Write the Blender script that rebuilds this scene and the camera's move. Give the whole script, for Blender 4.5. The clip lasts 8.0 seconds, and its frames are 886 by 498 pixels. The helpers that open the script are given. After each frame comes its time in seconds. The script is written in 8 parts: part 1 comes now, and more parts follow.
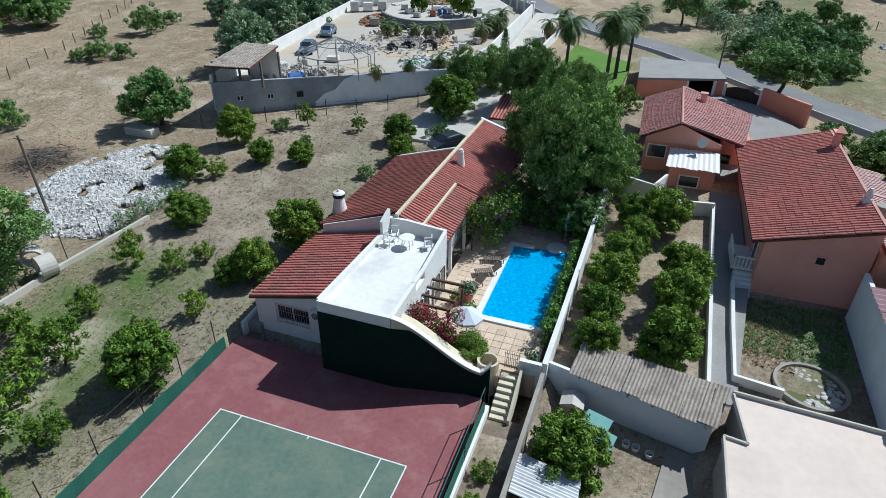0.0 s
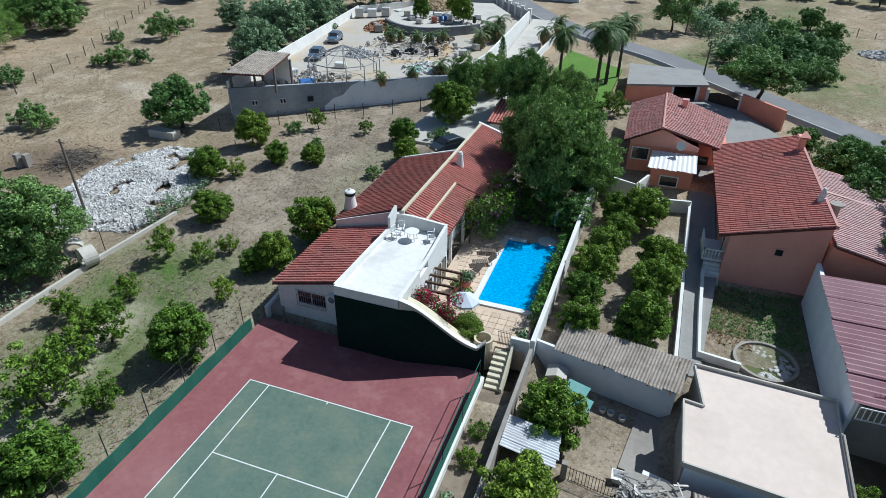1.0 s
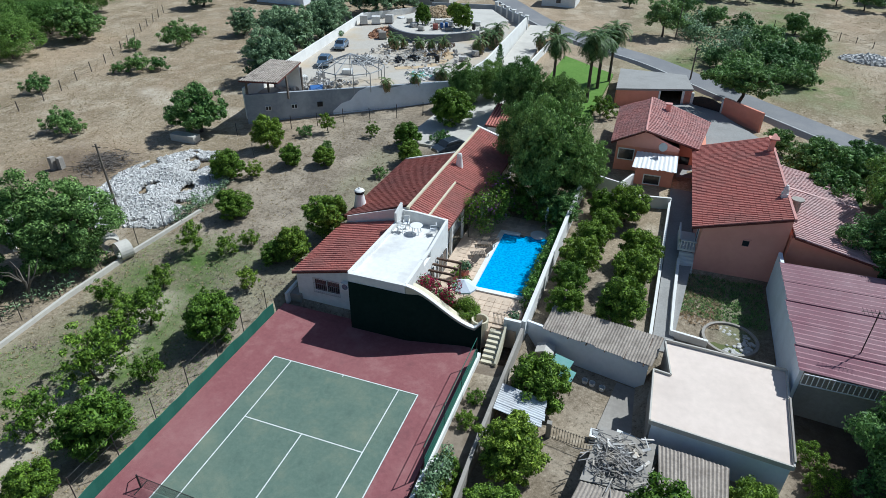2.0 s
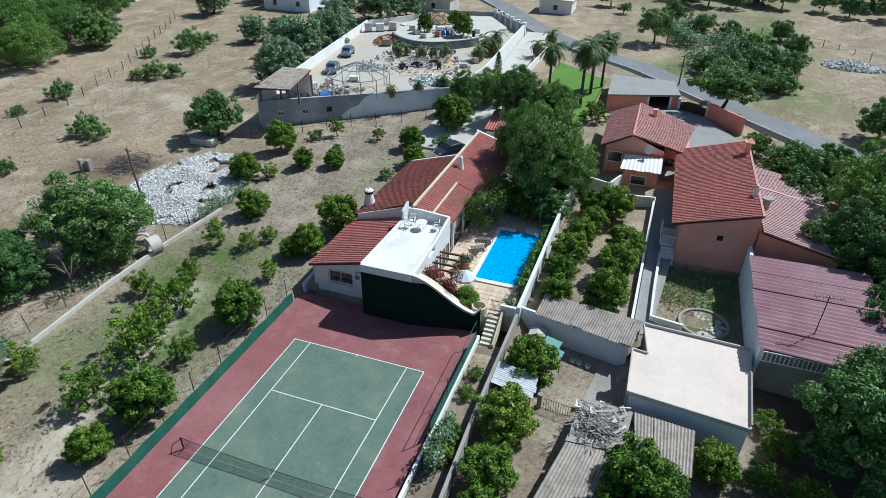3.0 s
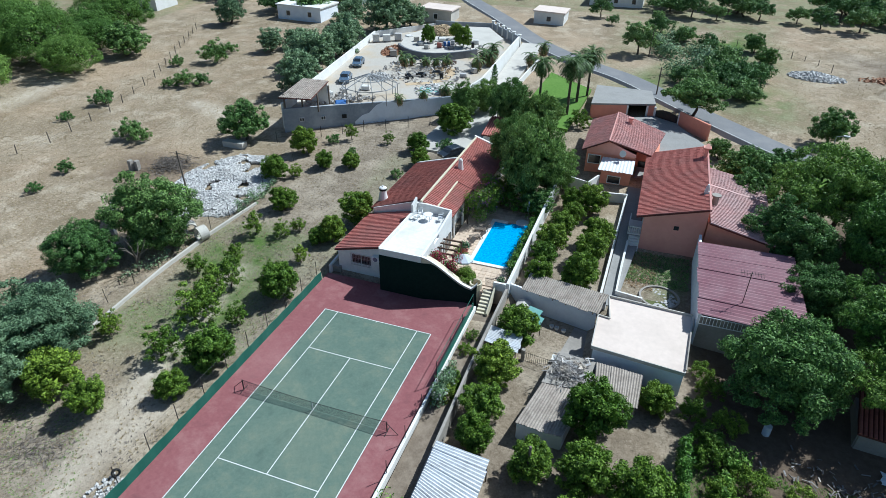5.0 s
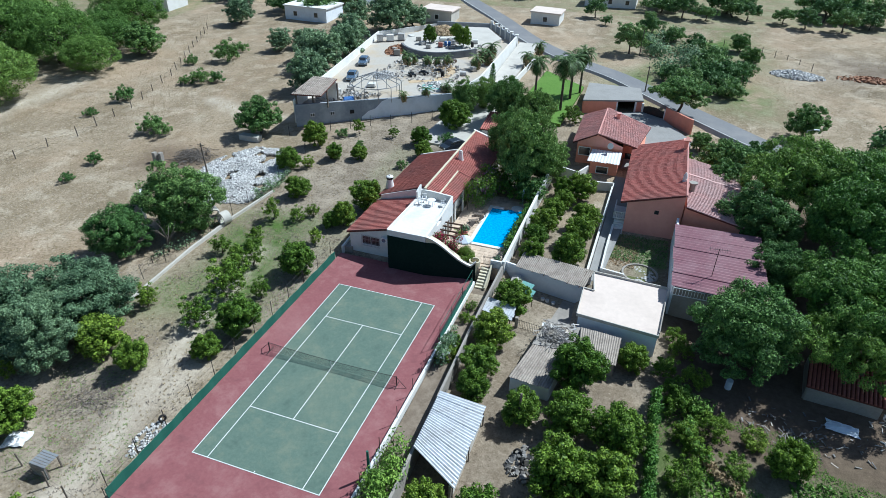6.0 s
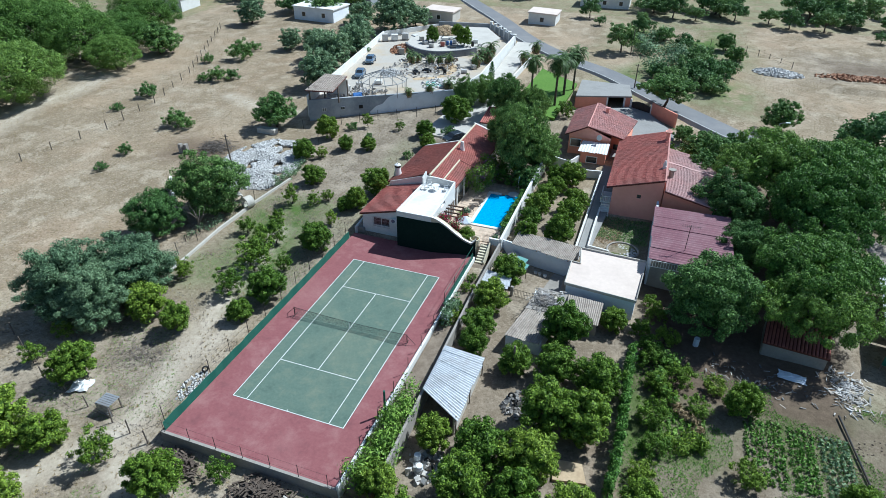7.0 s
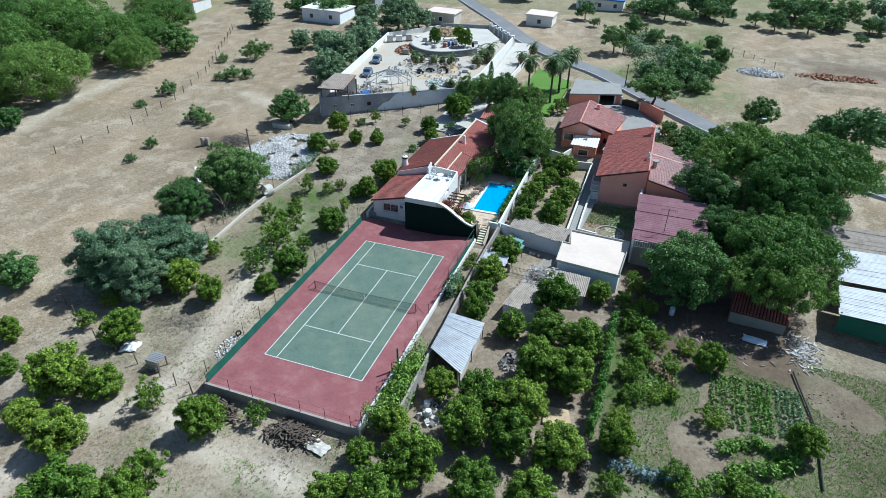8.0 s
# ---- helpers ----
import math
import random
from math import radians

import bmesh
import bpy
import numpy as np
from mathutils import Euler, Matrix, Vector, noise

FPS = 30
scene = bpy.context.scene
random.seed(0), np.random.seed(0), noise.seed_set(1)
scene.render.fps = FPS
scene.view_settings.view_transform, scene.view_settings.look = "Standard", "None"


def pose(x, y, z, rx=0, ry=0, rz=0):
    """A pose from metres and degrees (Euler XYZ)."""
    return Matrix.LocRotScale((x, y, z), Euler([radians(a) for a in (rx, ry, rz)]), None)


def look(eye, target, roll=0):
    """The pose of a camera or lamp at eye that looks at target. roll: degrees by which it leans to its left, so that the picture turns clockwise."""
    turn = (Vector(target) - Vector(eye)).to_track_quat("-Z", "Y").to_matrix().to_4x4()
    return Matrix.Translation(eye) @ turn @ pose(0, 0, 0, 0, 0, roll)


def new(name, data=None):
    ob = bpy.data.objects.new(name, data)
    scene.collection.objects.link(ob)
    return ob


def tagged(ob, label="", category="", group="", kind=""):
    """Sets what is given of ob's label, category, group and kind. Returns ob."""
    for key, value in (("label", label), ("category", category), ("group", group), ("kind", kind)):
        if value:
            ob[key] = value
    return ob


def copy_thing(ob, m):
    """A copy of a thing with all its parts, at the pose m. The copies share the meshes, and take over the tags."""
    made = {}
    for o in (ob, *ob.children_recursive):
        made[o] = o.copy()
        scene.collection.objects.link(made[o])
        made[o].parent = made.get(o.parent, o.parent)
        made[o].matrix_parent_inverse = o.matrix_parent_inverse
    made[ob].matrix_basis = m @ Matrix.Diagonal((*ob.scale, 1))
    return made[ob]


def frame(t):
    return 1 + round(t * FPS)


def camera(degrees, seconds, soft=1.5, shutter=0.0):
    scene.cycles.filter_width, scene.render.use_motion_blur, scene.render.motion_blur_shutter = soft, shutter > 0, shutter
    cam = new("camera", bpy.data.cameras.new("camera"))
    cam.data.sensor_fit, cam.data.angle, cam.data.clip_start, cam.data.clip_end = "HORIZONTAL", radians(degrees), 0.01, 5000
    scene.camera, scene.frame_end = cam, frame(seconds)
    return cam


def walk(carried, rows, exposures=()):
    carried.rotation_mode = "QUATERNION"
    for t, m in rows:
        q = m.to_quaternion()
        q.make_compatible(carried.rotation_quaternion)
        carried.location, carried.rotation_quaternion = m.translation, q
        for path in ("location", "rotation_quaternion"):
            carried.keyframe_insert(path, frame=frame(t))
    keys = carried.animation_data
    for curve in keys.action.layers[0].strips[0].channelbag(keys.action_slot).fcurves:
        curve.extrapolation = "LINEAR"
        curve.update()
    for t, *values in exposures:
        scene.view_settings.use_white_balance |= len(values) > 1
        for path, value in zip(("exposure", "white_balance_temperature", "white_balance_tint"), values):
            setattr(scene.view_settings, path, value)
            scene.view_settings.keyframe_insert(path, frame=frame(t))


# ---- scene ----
cam = camera(73.0, 8.0, soft=0.5)
PATH = [
    (0, (13.439, -6.273, 24.716), (12.885, -4.657, 23.675), 1.0),
    (0.5, (14.124, -8.281, 25.736), (13.57, -6.666, 24.694), 1.1),
    (1, (14.789, -10.409, 26.873), (14.236, -8.796, 25.827), 1.1),
    (1.5, (15.607, -12.536, 27.967), (15.049, -10.927, 26.919), 0.8),
    (3, (17.636, -19.03, 31.175), (17.076, -17.421, 30.128), 0.7),
    (3.5, (18.254, -21.139, 32.338), (17.695, -19.53, 31.29), 0.8),
    (4, (18.953, -23.354, 33.471), (18.394, -21.745, 32.423), 0.8),
    (5.5, (21.377, -31.2, 36.808), (20.821, -29.595, 35.753), 0.9),
    (6, (22.394, -34.522, 37.684), (21.839, -32.918, 36.626), 0.9),
    (6.5, (23.513, -38.213, 38.917), (22.96, -36.612, 37.854), 0.9),
    (7, (24.559, -41.977, 39.772), (24.005, -40.376, 38.709), 0.9),
    (7.5, (25.552, -45.707, 40.839), (25.0, -44.107, 39.774), 1.0),
    (8, (26.518, -49.423, 41.958), (25.967, -47.823, 40.893), 1.0),
]
walk(cam, [(t, look(eye, target, roll)) for t, eye, target, roll in PATH], exposures=[(0, 0.0, 5520, 4), (3.5, 0.14, 5430, 3), (8, 0.3, 5290, 2)])

# ---- world and sun ----
SUN = Vector((0.555, 0.605, 1.0)).normalized()
world = bpy.data.worlds.new("world")
scene.world = world
world.use_nodes = True
wn = world.node_tree
sky = wn.nodes.new("ShaderNodeTexSky")
sky.sky_type, sky.sun_disc = "NISHITA", False
sky.sun_elevation = math.asin(SUN.z)
sky.sun_rotation = math.atan2(SUN.x, SUN.y)
wn.links.new(sky.outputs["Color"], wn.nodes["Background"].inputs["Color"])
wn.nodes["Background"].inputs["Strength"].default_value = 0.068
sun = new("sun", bpy.data.lights.new("sun", "SUN"))
sun.data.energy, sun.data.angle, sun.data.color = 4.9, radians(0.5), (1.0, 0.955, 0.885)
sun.matrix_world = look(SUN * 100, (0, 0, 0))

# ---- materials ----
def nodes_of(name):
    m = bpy.data.materials.new(name)
    m.use_nodes = True
    nt = m.node_tree
    return m, nt, nt.nodes["Principled BSDF"]


def noise_of(nt, scale, detail=4.0, rough=0.6, coord="Object", stretch=(1, 1, 1)):
    tc = nt.nodes.new("ShaderNodeTexCoord")
    mp = nt.nodes.new("ShaderNodeMapping")
    mp.inputs["Scale"].default_value = stretch
    n = nt.nodes.new("ShaderNodeTexNoise")
    n.inputs["Scale"].default_value, n.inputs["Detail"].default_value, n.inputs["Roughness"].default_value = scale, detail, rough
    nt.links.new(tc.outputs[coord], mp.inputs["Vector"])
    nt.links.new(mp.outputs["Vector"], n.inputs["Vector"])
    return n.outputs["Fac"]


def ramp_of(nt, fac, lo, hi, a=0.0, b=1.0):
    r = nt.nodes.new("ShaderNodeMapRange")
    r.inputs["From Min"].default_value, r.inputs["From Max"].default_value = lo, hi
    r.inputs["To Min"].default_value, r.inputs["To Max"].default_value = a, b
    nt.links.new(fac, r.inputs["Value"])
    return r.outputs["Result"]


def mix_of(nt, fac, a, b, how="MIX"):
    x = nt.nodes.new("ShaderNodeMix")
    x.data_type, x.blend_type = "RGBA", how
    for sock, v in ((x.inputs[0], fac), (x.inputs[6], a), (x.inputs[7], b)):
        if hasattr(v, "is_linked"):
            nt.links.new(v, sock)
        elif isinstance(v, (int, float)):
            sock.default_value = v
        else:
            sock.default_value = (*v, 1)
    return x.outputs[2]


def bump_of(nt, bsdf, height, strength=0.3, dist=0.03):
    b = nt.nodes.new("ShaderNodeBump")
    b.inputs["Strength"].default_value, b.inputs["Distance"].default_value = strength, dist
    nt.links.new(height, b.inputs["Height"])
    nt.links.new(b.outputs["Normal"], bsdf.inputs["Normal"])


def surface(name, c1, c2, stain=None, fine=6.0, broad=0.35, rough=0.8, metal=0.0, bump=0.25, amount=0.5, stretch=(1, 1, 1), spec=0.3, island=0.0, each=0.0):
    """Two colours mixed by fine grain, a third by broad stains."""
    m, nt, b = nodes_of(name)
    f = noise_of(nt, fine, 6.0, 0.65, stretch=stretch)
    g = noise_of(nt, broad, 5.0, 0.65)
    col = mix_of(nt, ramp_of(nt, f, 0.3, 0.7), c1, c2)
    if stain:
        col = mix_of(nt, ramp_of(nt, g, 0.45, 0.7, 0.0, amount), col, stain)
    if island:
        geo = nt.nodes.new("ShaderNodeNewGeometry")
        hsv = nt.nodes.new("ShaderNodeHueSaturation")
        nt.links.new(ramp_of(nt, geo.outputs["Random Per Island"], 0, 1, 1 - island, 1 + island), hsv.inputs["Value"])
        nt.links.new(col, hsv.inputs["Color"])
        col = hsv.outputs["Color"]
    if each:
        inf = nt.nodes.new("ShaderNodeObjectInfo")
        hsv = nt.nodes.new("ShaderNodeHueSaturation")
        nt.links.new(ramp_of(nt, inf.outputs["Random"], 0, 1, 1 - each, 1 + each), hsv.inputs["Value"])
        nt.links.new(col, hsv.inputs["Color"])
        col = hsv.outputs["Color"]
    nt.links.new(col, b.inputs["Base Color"])
    nt.links.new(ramp_of(nt, f, 0.2, 0.8, max(rough - 0.12, 0.02), min(rough + 0.12, 1)), b.inputs["Roughness"])
    b.inputs["Metallic"].default_value = metal
    b.inputs["Specular IOR Level"].default_value = spec
    if bump:
        bump_of(nt, b, f, bump)
    return m


def foliage(name, dark, light, shine=0.2):
    m, nt, b = nodes_of(name)
    geo = nt.nodes.new("ShaderNodeNewGeometry")
    inf = nt.nodes.new("ShaderNodeObjectInfo")
    col = mix_of(nt, geo.outputs["Random Per Island"], dark, light)
    hsv = nt.nodes.new("ShaderNodeHueSaturation")
    nt.links.new(ramp_of(nt, inf.outputs["Random"], 0, 1, 0.78, 1.22), hsv.inputs["Value"])
    nt.links.new(ramp_of(nt, inf.outputs["Random"], 0, 1, 0.515, 0.485), hsv.inputs["Hue"])
    nt.links.new(col, hsv.inputs["Color"])
    nt.links.new(hsv.outputs["Color"], b.inputs["Base Color"])
    b.inputs["Roughness"].default_value, b.inputs["Specular IOR Level"].default_value = 0.55, shine
    tr = nt.nodes.new("ShaderNodeBsdfTranslucent")
    nt.links.new(hsv.outputs["Color"], tr.inputs["Color"])
    mx = nt.nodes.new("ShaderNodeMixShader")
    mx.inputs[0].default_value = 0.16
    nt.links.new(b.outputs[0], mx.inputs[1])
    nt.links.new(tr.outputs[0], mx.inputs[2])
    nt.links.new(mx.outputs[0], nt.nodes["Material Output"].inputs["Surface"])
    return m


M = {}
M["white"] = surface("white_render", (0.78, 0.77, 0.74), (0.70, 0.69, 0.66), (0.55, 0.53, 0.48), 3.0, 0.5, 0.85, bump=0.12, amount=0.45)
M["terrace"] = surface("terrace_coat", (0.76, 0.75, 0.72), (0.66, 0.65, 0.62), (0.42, 0.41, 0.39), 2.2, 0.35, 0.85, bump=0.1, amount=0.6)
M["cream"] = surface("cream_render", (0.66, 0.60, 0.44), (0.58, 0.52, 0.38), (0.42, 0.37, 0.27), 3.0, 0.5, 0.85, bump=0.12)
M["pink"] = surface("salmon_render", (0.78, 0.385, 0.31), (0.73, 0.35, 0.28), (0.64, 0.295, 0.235), 2.0, 0.3, 0.9, bump=0.12, amount=0.5)
M["orange"] = surface("orange_render", (0.74, 0.32, 0.225), (0.68, 0.285, 0.195), (0.55, 0.225, 0.16), 2.0, 0.3, 0.9, bump=0.12, amount=0.5)
M["darkgreen"] = surface("dark_green_paint", (0.010, 0.028, 0.022), (0.007, 0.020, 0.016), (0.016, 0.032, 0.026), 3.0, 0.4, 0.9, bump=0.1, spec=0.08)
M["fencegreen"] = surface("green_windbreak", (0.022, 0.120, 0.085), (0.022, 0.115, 0.080), (0.05, 0.15, 0.11), 5.0, 0.5, 0.75, bump=0.2)


def court_paint(name, base, worn, pale, grime):
    """Acrylic court paint with grit, scuffs and weathered patches."""
    m, nt, b = nodes_of(name)
    grit = noise_of(nt, 22.0, 6.0, 0.75)
    scuff = noise_of(nt, 3.2, 8.0, 0.78)
    patch = noise_of(nt, 0.42, 6.0, 0.68)
    wash = noise_of(nt, 0.13, 4.0, 0.6)
    col = mix_of(nt, ramp_of(nt, scuff, 0.36, 0.64), base, worn)
    col = mix_of(nt, ramp_of(nt, patch, 0.5, 0.68, 0, 0.6), col, pale)
    col = mix_of(nt, ramp_of(nt, patch, 0.32, 0.44, 0.45, 0), col, grime)
    col = mix_of(nt, ramp_of(nt, wash, 0.5, 0.7, 0, 0.4), col, pale)
    col = mix_of(nt, ramp_of(nt, scuff, 0.62, 0.72, 0, 0.5), col, pale)
    col = mix_of(nt, ramp_of(nt, grit, 0.35, 0.5, 0.45, 0), col, grime)
    nt.links.new(col, b.inputs["Base Color"])
    nt.links.new(ramp_of(nt, scuff, 0.3, 0.7, 0.82, 0.98), b.inputs["Roughness"])
    b.inputs["Specular IOR Level"].default_value = 0.2
    bump_of(nt, b, grit, 0.2, 0.01)
    return m


M["court_red"] = court_paint("red_court_paint", (0.222, 0.080, 0.084), (0.275, 0.110, 0.112), (0.350, 0.185, 0.175), (0.135, 0.058, 0.062))
M["court_green"] = court_paint("green_court_paint", (0.100, 0.148, 0.116), (0.142, 0.192, 0.150), (0.215, 0.235, 0.165), (0.062, 0.094, 0.078))
M["line"] = surface("white_line_paint", (0.72, 0.73, 0.70), (0.52, 0.54, 0.51), None, 5.0, 0.6, 0.85, bump=0.0)
M["tile_red"] = surface("red_clay_tile", (0.52, 0.195, 0.158), (0.42, 0.145, 0.115), (0.30, 0.16, 0.135), 4.0, 0.3, 0.8, bump=0.2, amount=0.55, island=0.11)
M["tile_dark"] = surface("weathered_clay_tile", (0.40, 0.142, 0.108), (0.31, 0.106, 0.082), (0.21, 0.11, 0.095), 4.0, 0.25, 0.75, bump=0.2, amount=0.6, island=0.14)
# clay darkened so the shade between tile arches is in its colour
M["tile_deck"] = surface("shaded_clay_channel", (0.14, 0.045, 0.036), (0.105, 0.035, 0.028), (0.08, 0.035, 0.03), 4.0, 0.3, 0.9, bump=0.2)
M["tile_pink"] = surface("faded_clay_tile", (0.55, 0.275, 0.24), (0.47, 0.225, 0.195), (0.42, 0.28, 0.26), 4.0, 0.3, 0.75, bump=0.2, amount=0.6, island=0.16)
# annex tiles painted paler for the sun sheen on their sunward slope
M["tile_pale"] = surface("sun_sheen_tile", (0.58, 0.36, 0.335), (0.50, 0.30, 0.275), (0.46, 0.34, 0.32), 4.0, 0.3, 0.6, bump=0.2, amount=0.6, island=0.1)
M["soil"] = surface("trodden_soil", (0.21, 0.165, 0.12), (0.13, 0.10, 0.072), (0.30, 0.245, 0.185), 5.0, 0.6, 0.95, bump=0.5, amount=0.7)
M["sand"] = surface("yellow_sand", (0.56, 0.43, 0.27), (0.46, 0.35, 0.22), (0.36, 0.25, 0.16), 4.0, 0.5, 0.95, bump=0.4, amount=0.6)
M["maroon"] = surface("maroon_sheet", (0.30, 0.135, 0.16), (0.24, 0.105, 0.125), (0.40, 0.25, 0.265), 3.0, 0.3, 0.42, bump=0.1, amount=0.6, spec=0.5)
M["fibre"] = surface("old_fibre_cement", (0.46, 0.40, 0.34), (0.28, 0.24, 0.20), (0.14, 0.115, 0.095), 7.0, 0.9, 0.95, bump=0.3, amount=0.6, island=0.14)
M["tin"] = surface("galvanised_sheet", (0.66, 0.68, 0.70), (0.56, 0.57, 0.585), (0.40, 0.37, 0.34), 2.0, 0.5, 0.7, metal=0.0, bump=0.1, amount=0.5, island=0.14)
M["concrete"] = surface("concrete", (0.36, 0.33, 0.29), (0.29, 0.265, 0.235), (0.19, 0.17, 0.15), 4.0, 0.4, 0.95, bump=0.25, amount=0.5)
M["blockwall"] = surface("grey_block_render", (0.30, 0.325, 0.355), (0.235, 0.26, 0.29), (0.48, 0.50, 0.52), 3.0, 0.2, 0.95, bump=0.2, amount=0.9)
M["darkblock"] = surface("dark_block_wall", (0.16, 0.17, 0.19), (0.12, 0.13, 0.145), (0.24, 0.25, 0.26), 3.0, 0.4, 0.95, bump=0.2, amount=0.6)
M["paleconcrete"] = surface("pale_concrete", (0.56, 0.53, 0.47), (0.49, 0.46, 0.41), (0.38, 0.35, 0.31), 3.0, 0.3, 0.95, bump=0.2, amount=0.5)
M["roofslab"] = surface("pale_roof_screed", (0.70, 0.59, 0.51), (0.63, 0.53, 0.455), (0.50, 0.415, 0.355), 2.0, 0.3, 0.9, bump=0.15, amount=0.4)
M["paving"] = surface("beige_paving", (0.62, 0.49, 0.37), (0.54, 0.42, 0.31), (0.44, 0.34, 0.26), 5.0, 0.5, 0.85, bump=0.2, amount=0.4, each=0.14)
M["cobble"] = surface("grey_paving", (0.33, 0.32, 0.30), (0.27, 0.262, 0.25), (0.20, 0.19, 0.175), 6.0, 0.5, 0.9, bump=0.25, amount=0.4)
M["asphalt"] = surface("worn_asphalt", (0.21, 0.21, 0.215), (0.165, 0.165, 0.17), (0.26, 0.25, 0.24), 8.0, 0.25, 0.9, bump=0.2, amount=0.6)
M["gravel"] = surface("pale_gravel", (0.50, 0.46, 0.40), (0.40, 0.365, 0.315), (0.46, 0.35, 0.22), 4.0, 0.16, 0.95, bump=0.4, amount=0.7)
M["stone"] = surface("white_limestone", (0.60, 0.585, 0.56), (0.45, 0.435, 0.415), (0.34, 0.315, 0.28), 5.0, 0.6, 0.95, bump=0.3, amount=0.4, island=0.25)
M["darkmetal"] = surface("dark_metal", (0.05, 0.05, 0.05), (0.035, 0.036, 0.038), (0.11, 0.07, 0.05), 6.0, 0.8, 0.6, metal=0.4, bump=0.1)
M["steel"] = surface("grey_steel", (0.40, 0.41, 0.42), (0.33, 0.34, 0.35), (0.25, 0.22, 0.2), 6.0, 0.8, 0.5, metal=0.5, bump=0.1)
M["wood"] = surface("dark_timber", (0.10, 0.06, 0.04), (0.07, 0.042, 0.03), (0.16, 0.11, 0.08), 6.0, 0.8, 0.8, bump=0.2)
M["pole"] = surface("grey_timber", (0.17, 0.14, 0.115), (0.12, 0.10, 0.085), (0.22, 0.19, 0.16), 6.0, 0.8, 0.9, bump=0.2, stretch=(1, 1, 0.1))
M["bark"] = surface("bark", (0.12, 0.09, 0.07), (0.075, 0.058, 0.046), (0.17, 0.14, 0.11), 8.0, 0.9, 0.95, bump=0.5)
M["plastic_white"] = surface("white_plastic", (0.78, 0.78, 0.77), (0.72, 0.72, 0.71), None, 4.0, 0.5, 0.4, bump=0.0)
M["glass_dark"] = surface("dark_window_glass", (0.03, 0.035, 0.04), (0.02, 0.024, 0.028), None, 1.0, 0.5, 0.12, bump=0.0, spec=0.6)
M["tyre"] = surface("black_rubber", (0.025, 0.025, 0.025), (0.018, 0.018, 0.018), None, 5.0, 0.5, 0.8, bump=0.1)
M["canvas"] = surface("white_canvas", (0.62, 0.66, 0.72), (0.55, 0.60, 0.66), (0.5, 0.52, 0.55), 3.0, 0.5, 0.9, bump=0.1)
M["bluepaint"] = surface("pale_blue_wash", (0.80, 0.83, 0.87), (0.74, 0.78, 0.83), (0.58, 0.60, 0.63), 3.0, 0.5, 0.9, bump=0.15)
M["carblue"] = surface("blue_grey_car_paint", (0.13, 0.19, 0.27), (0.12, 0.175, 0.25), None, 2.0, 0.4, 0.25, metal=0.3, bump=0.0, spec=0.5)
M["cardark"] = surface("dark_car_paint", (0.035, 0.045, 0.06), (0.03, 0.04, 0.052), None, 2.0, 0.4, 0.22, metal=0.2, bump=0.0, spec=0.5)
M["tealsheet"] = surface("teal_sheet", (0.20, 0.42, 0.38), (0.16, 0.35, 0.32), (0.3, 0.4, 0.38), 3.0, 0.5, 0.6, bump=0.1)
M["earth"] = surface("red_earth", (0.36, 0.19, 0.11), (0.28, 0.145, 0.085), (0.42, 0.28, 0.18), 3.0, 0.3, 0.95, bump=0.4)
M["junk"] = surface("mixed_scrap", (0.28, 0.265, 0.25), (0.12, 0.115, 0.115), (0.42, 0.36, 0.28), 3.0, 0.9, 0.8, bump=0.2, amount=0.8, island=0.5)
M["clod"] = surface("brown_clod", (0.20, 0.155, 0.115), (0.15, 0.115, 0.085), (0.27, 0.22, 0.17), 3.0, 0.5, 0.95, bump=0.4, island=0.25)
M["pale_junk"] = surface("pale_builders_scrap", (0.55, 0.53, 0.50), (0.30, 0.29, 0.28), (0.50, 0.40, 0.28), 3.0, 0.9, 0.8, bump=0.2, amount=0.8, island=0.45)
M["lawn"] = surface("green_lawn", (0.125, 0.235, 0.030), (0.085, 0.175, 0.024), (0.15, 0.25, 0.045), 3.0, 0.3, 0.9, bump=0.4)
M["pondwater"] = surface("green_pond_water", (0.13, 0.14, 0.05), (0.10, 0.115, 0.04), (0.16, 0.17, 0.07), 2.0, 0.5, 0.12, bump=0.02)
M["bluesheet"] = surface("blue_tarpaulin", (0.06, 0.16, 0.40), (0.05, 0.12, 0.32), None, 2.0, 0.5, 0.6, bump=0.2)
M["green_citrus"] = foliage("citrus_leaf", (0.036, 0.080, 0.010), (0.255, 0.385, 0.045))
M["green_dark"] = foliage("dark_leaf", (0.031, 0.076, 0.022), (0.204, 0.359, 0.095))
M["green_olive"] = foliage("olive_leaf", (0.068, 0.120, 0.062), (0.285, 0.410, 0.215))
M["green_pine"] = foliage("pine_needle", (0.028, 0.072, 0.016), (0.225, 0.385, 0.074), 0.2)
# leaf tones lifted for haze over distant trees; nearer bushes share them
M["green_far"] = foliage("haze_lifted_leaf", (0.050, 0.102, 0.032), (0.229, 0.374, 0.114))
M["green_bright"] = foliage("bright_leaf", (0.043, 0.102, 0.016), (0.250, 0.426, 0.073))
M["green_agave"] = foliage("blue_grey_leaf", (0.062, 0.099, 0.093), (0.270, 0.354, 0.364))
M["green_pepper"] = foliage("pepper_leaf", (0.060, 0.120, 0.030), (0.300, 0.450, 0.120))
M["green_palm"] = foliage("palm_leaf", (0.031, 0.065, 0.017), (0.156, 0.234, 0.073))
M["bract"] = foliage("magenta_bract", (0.16, 0.008, 0.030), (0.42, 0.025, 0.085))
M["purple"] = foliage("purple_bract", (0.10, 0.025, 0.10), (0.22, 0.08, 0.20))
M["straw"] = foliage("dry_grass", (0.26, 0.19, 0.10), (0.44, 0.34, 0.20), 0.1)
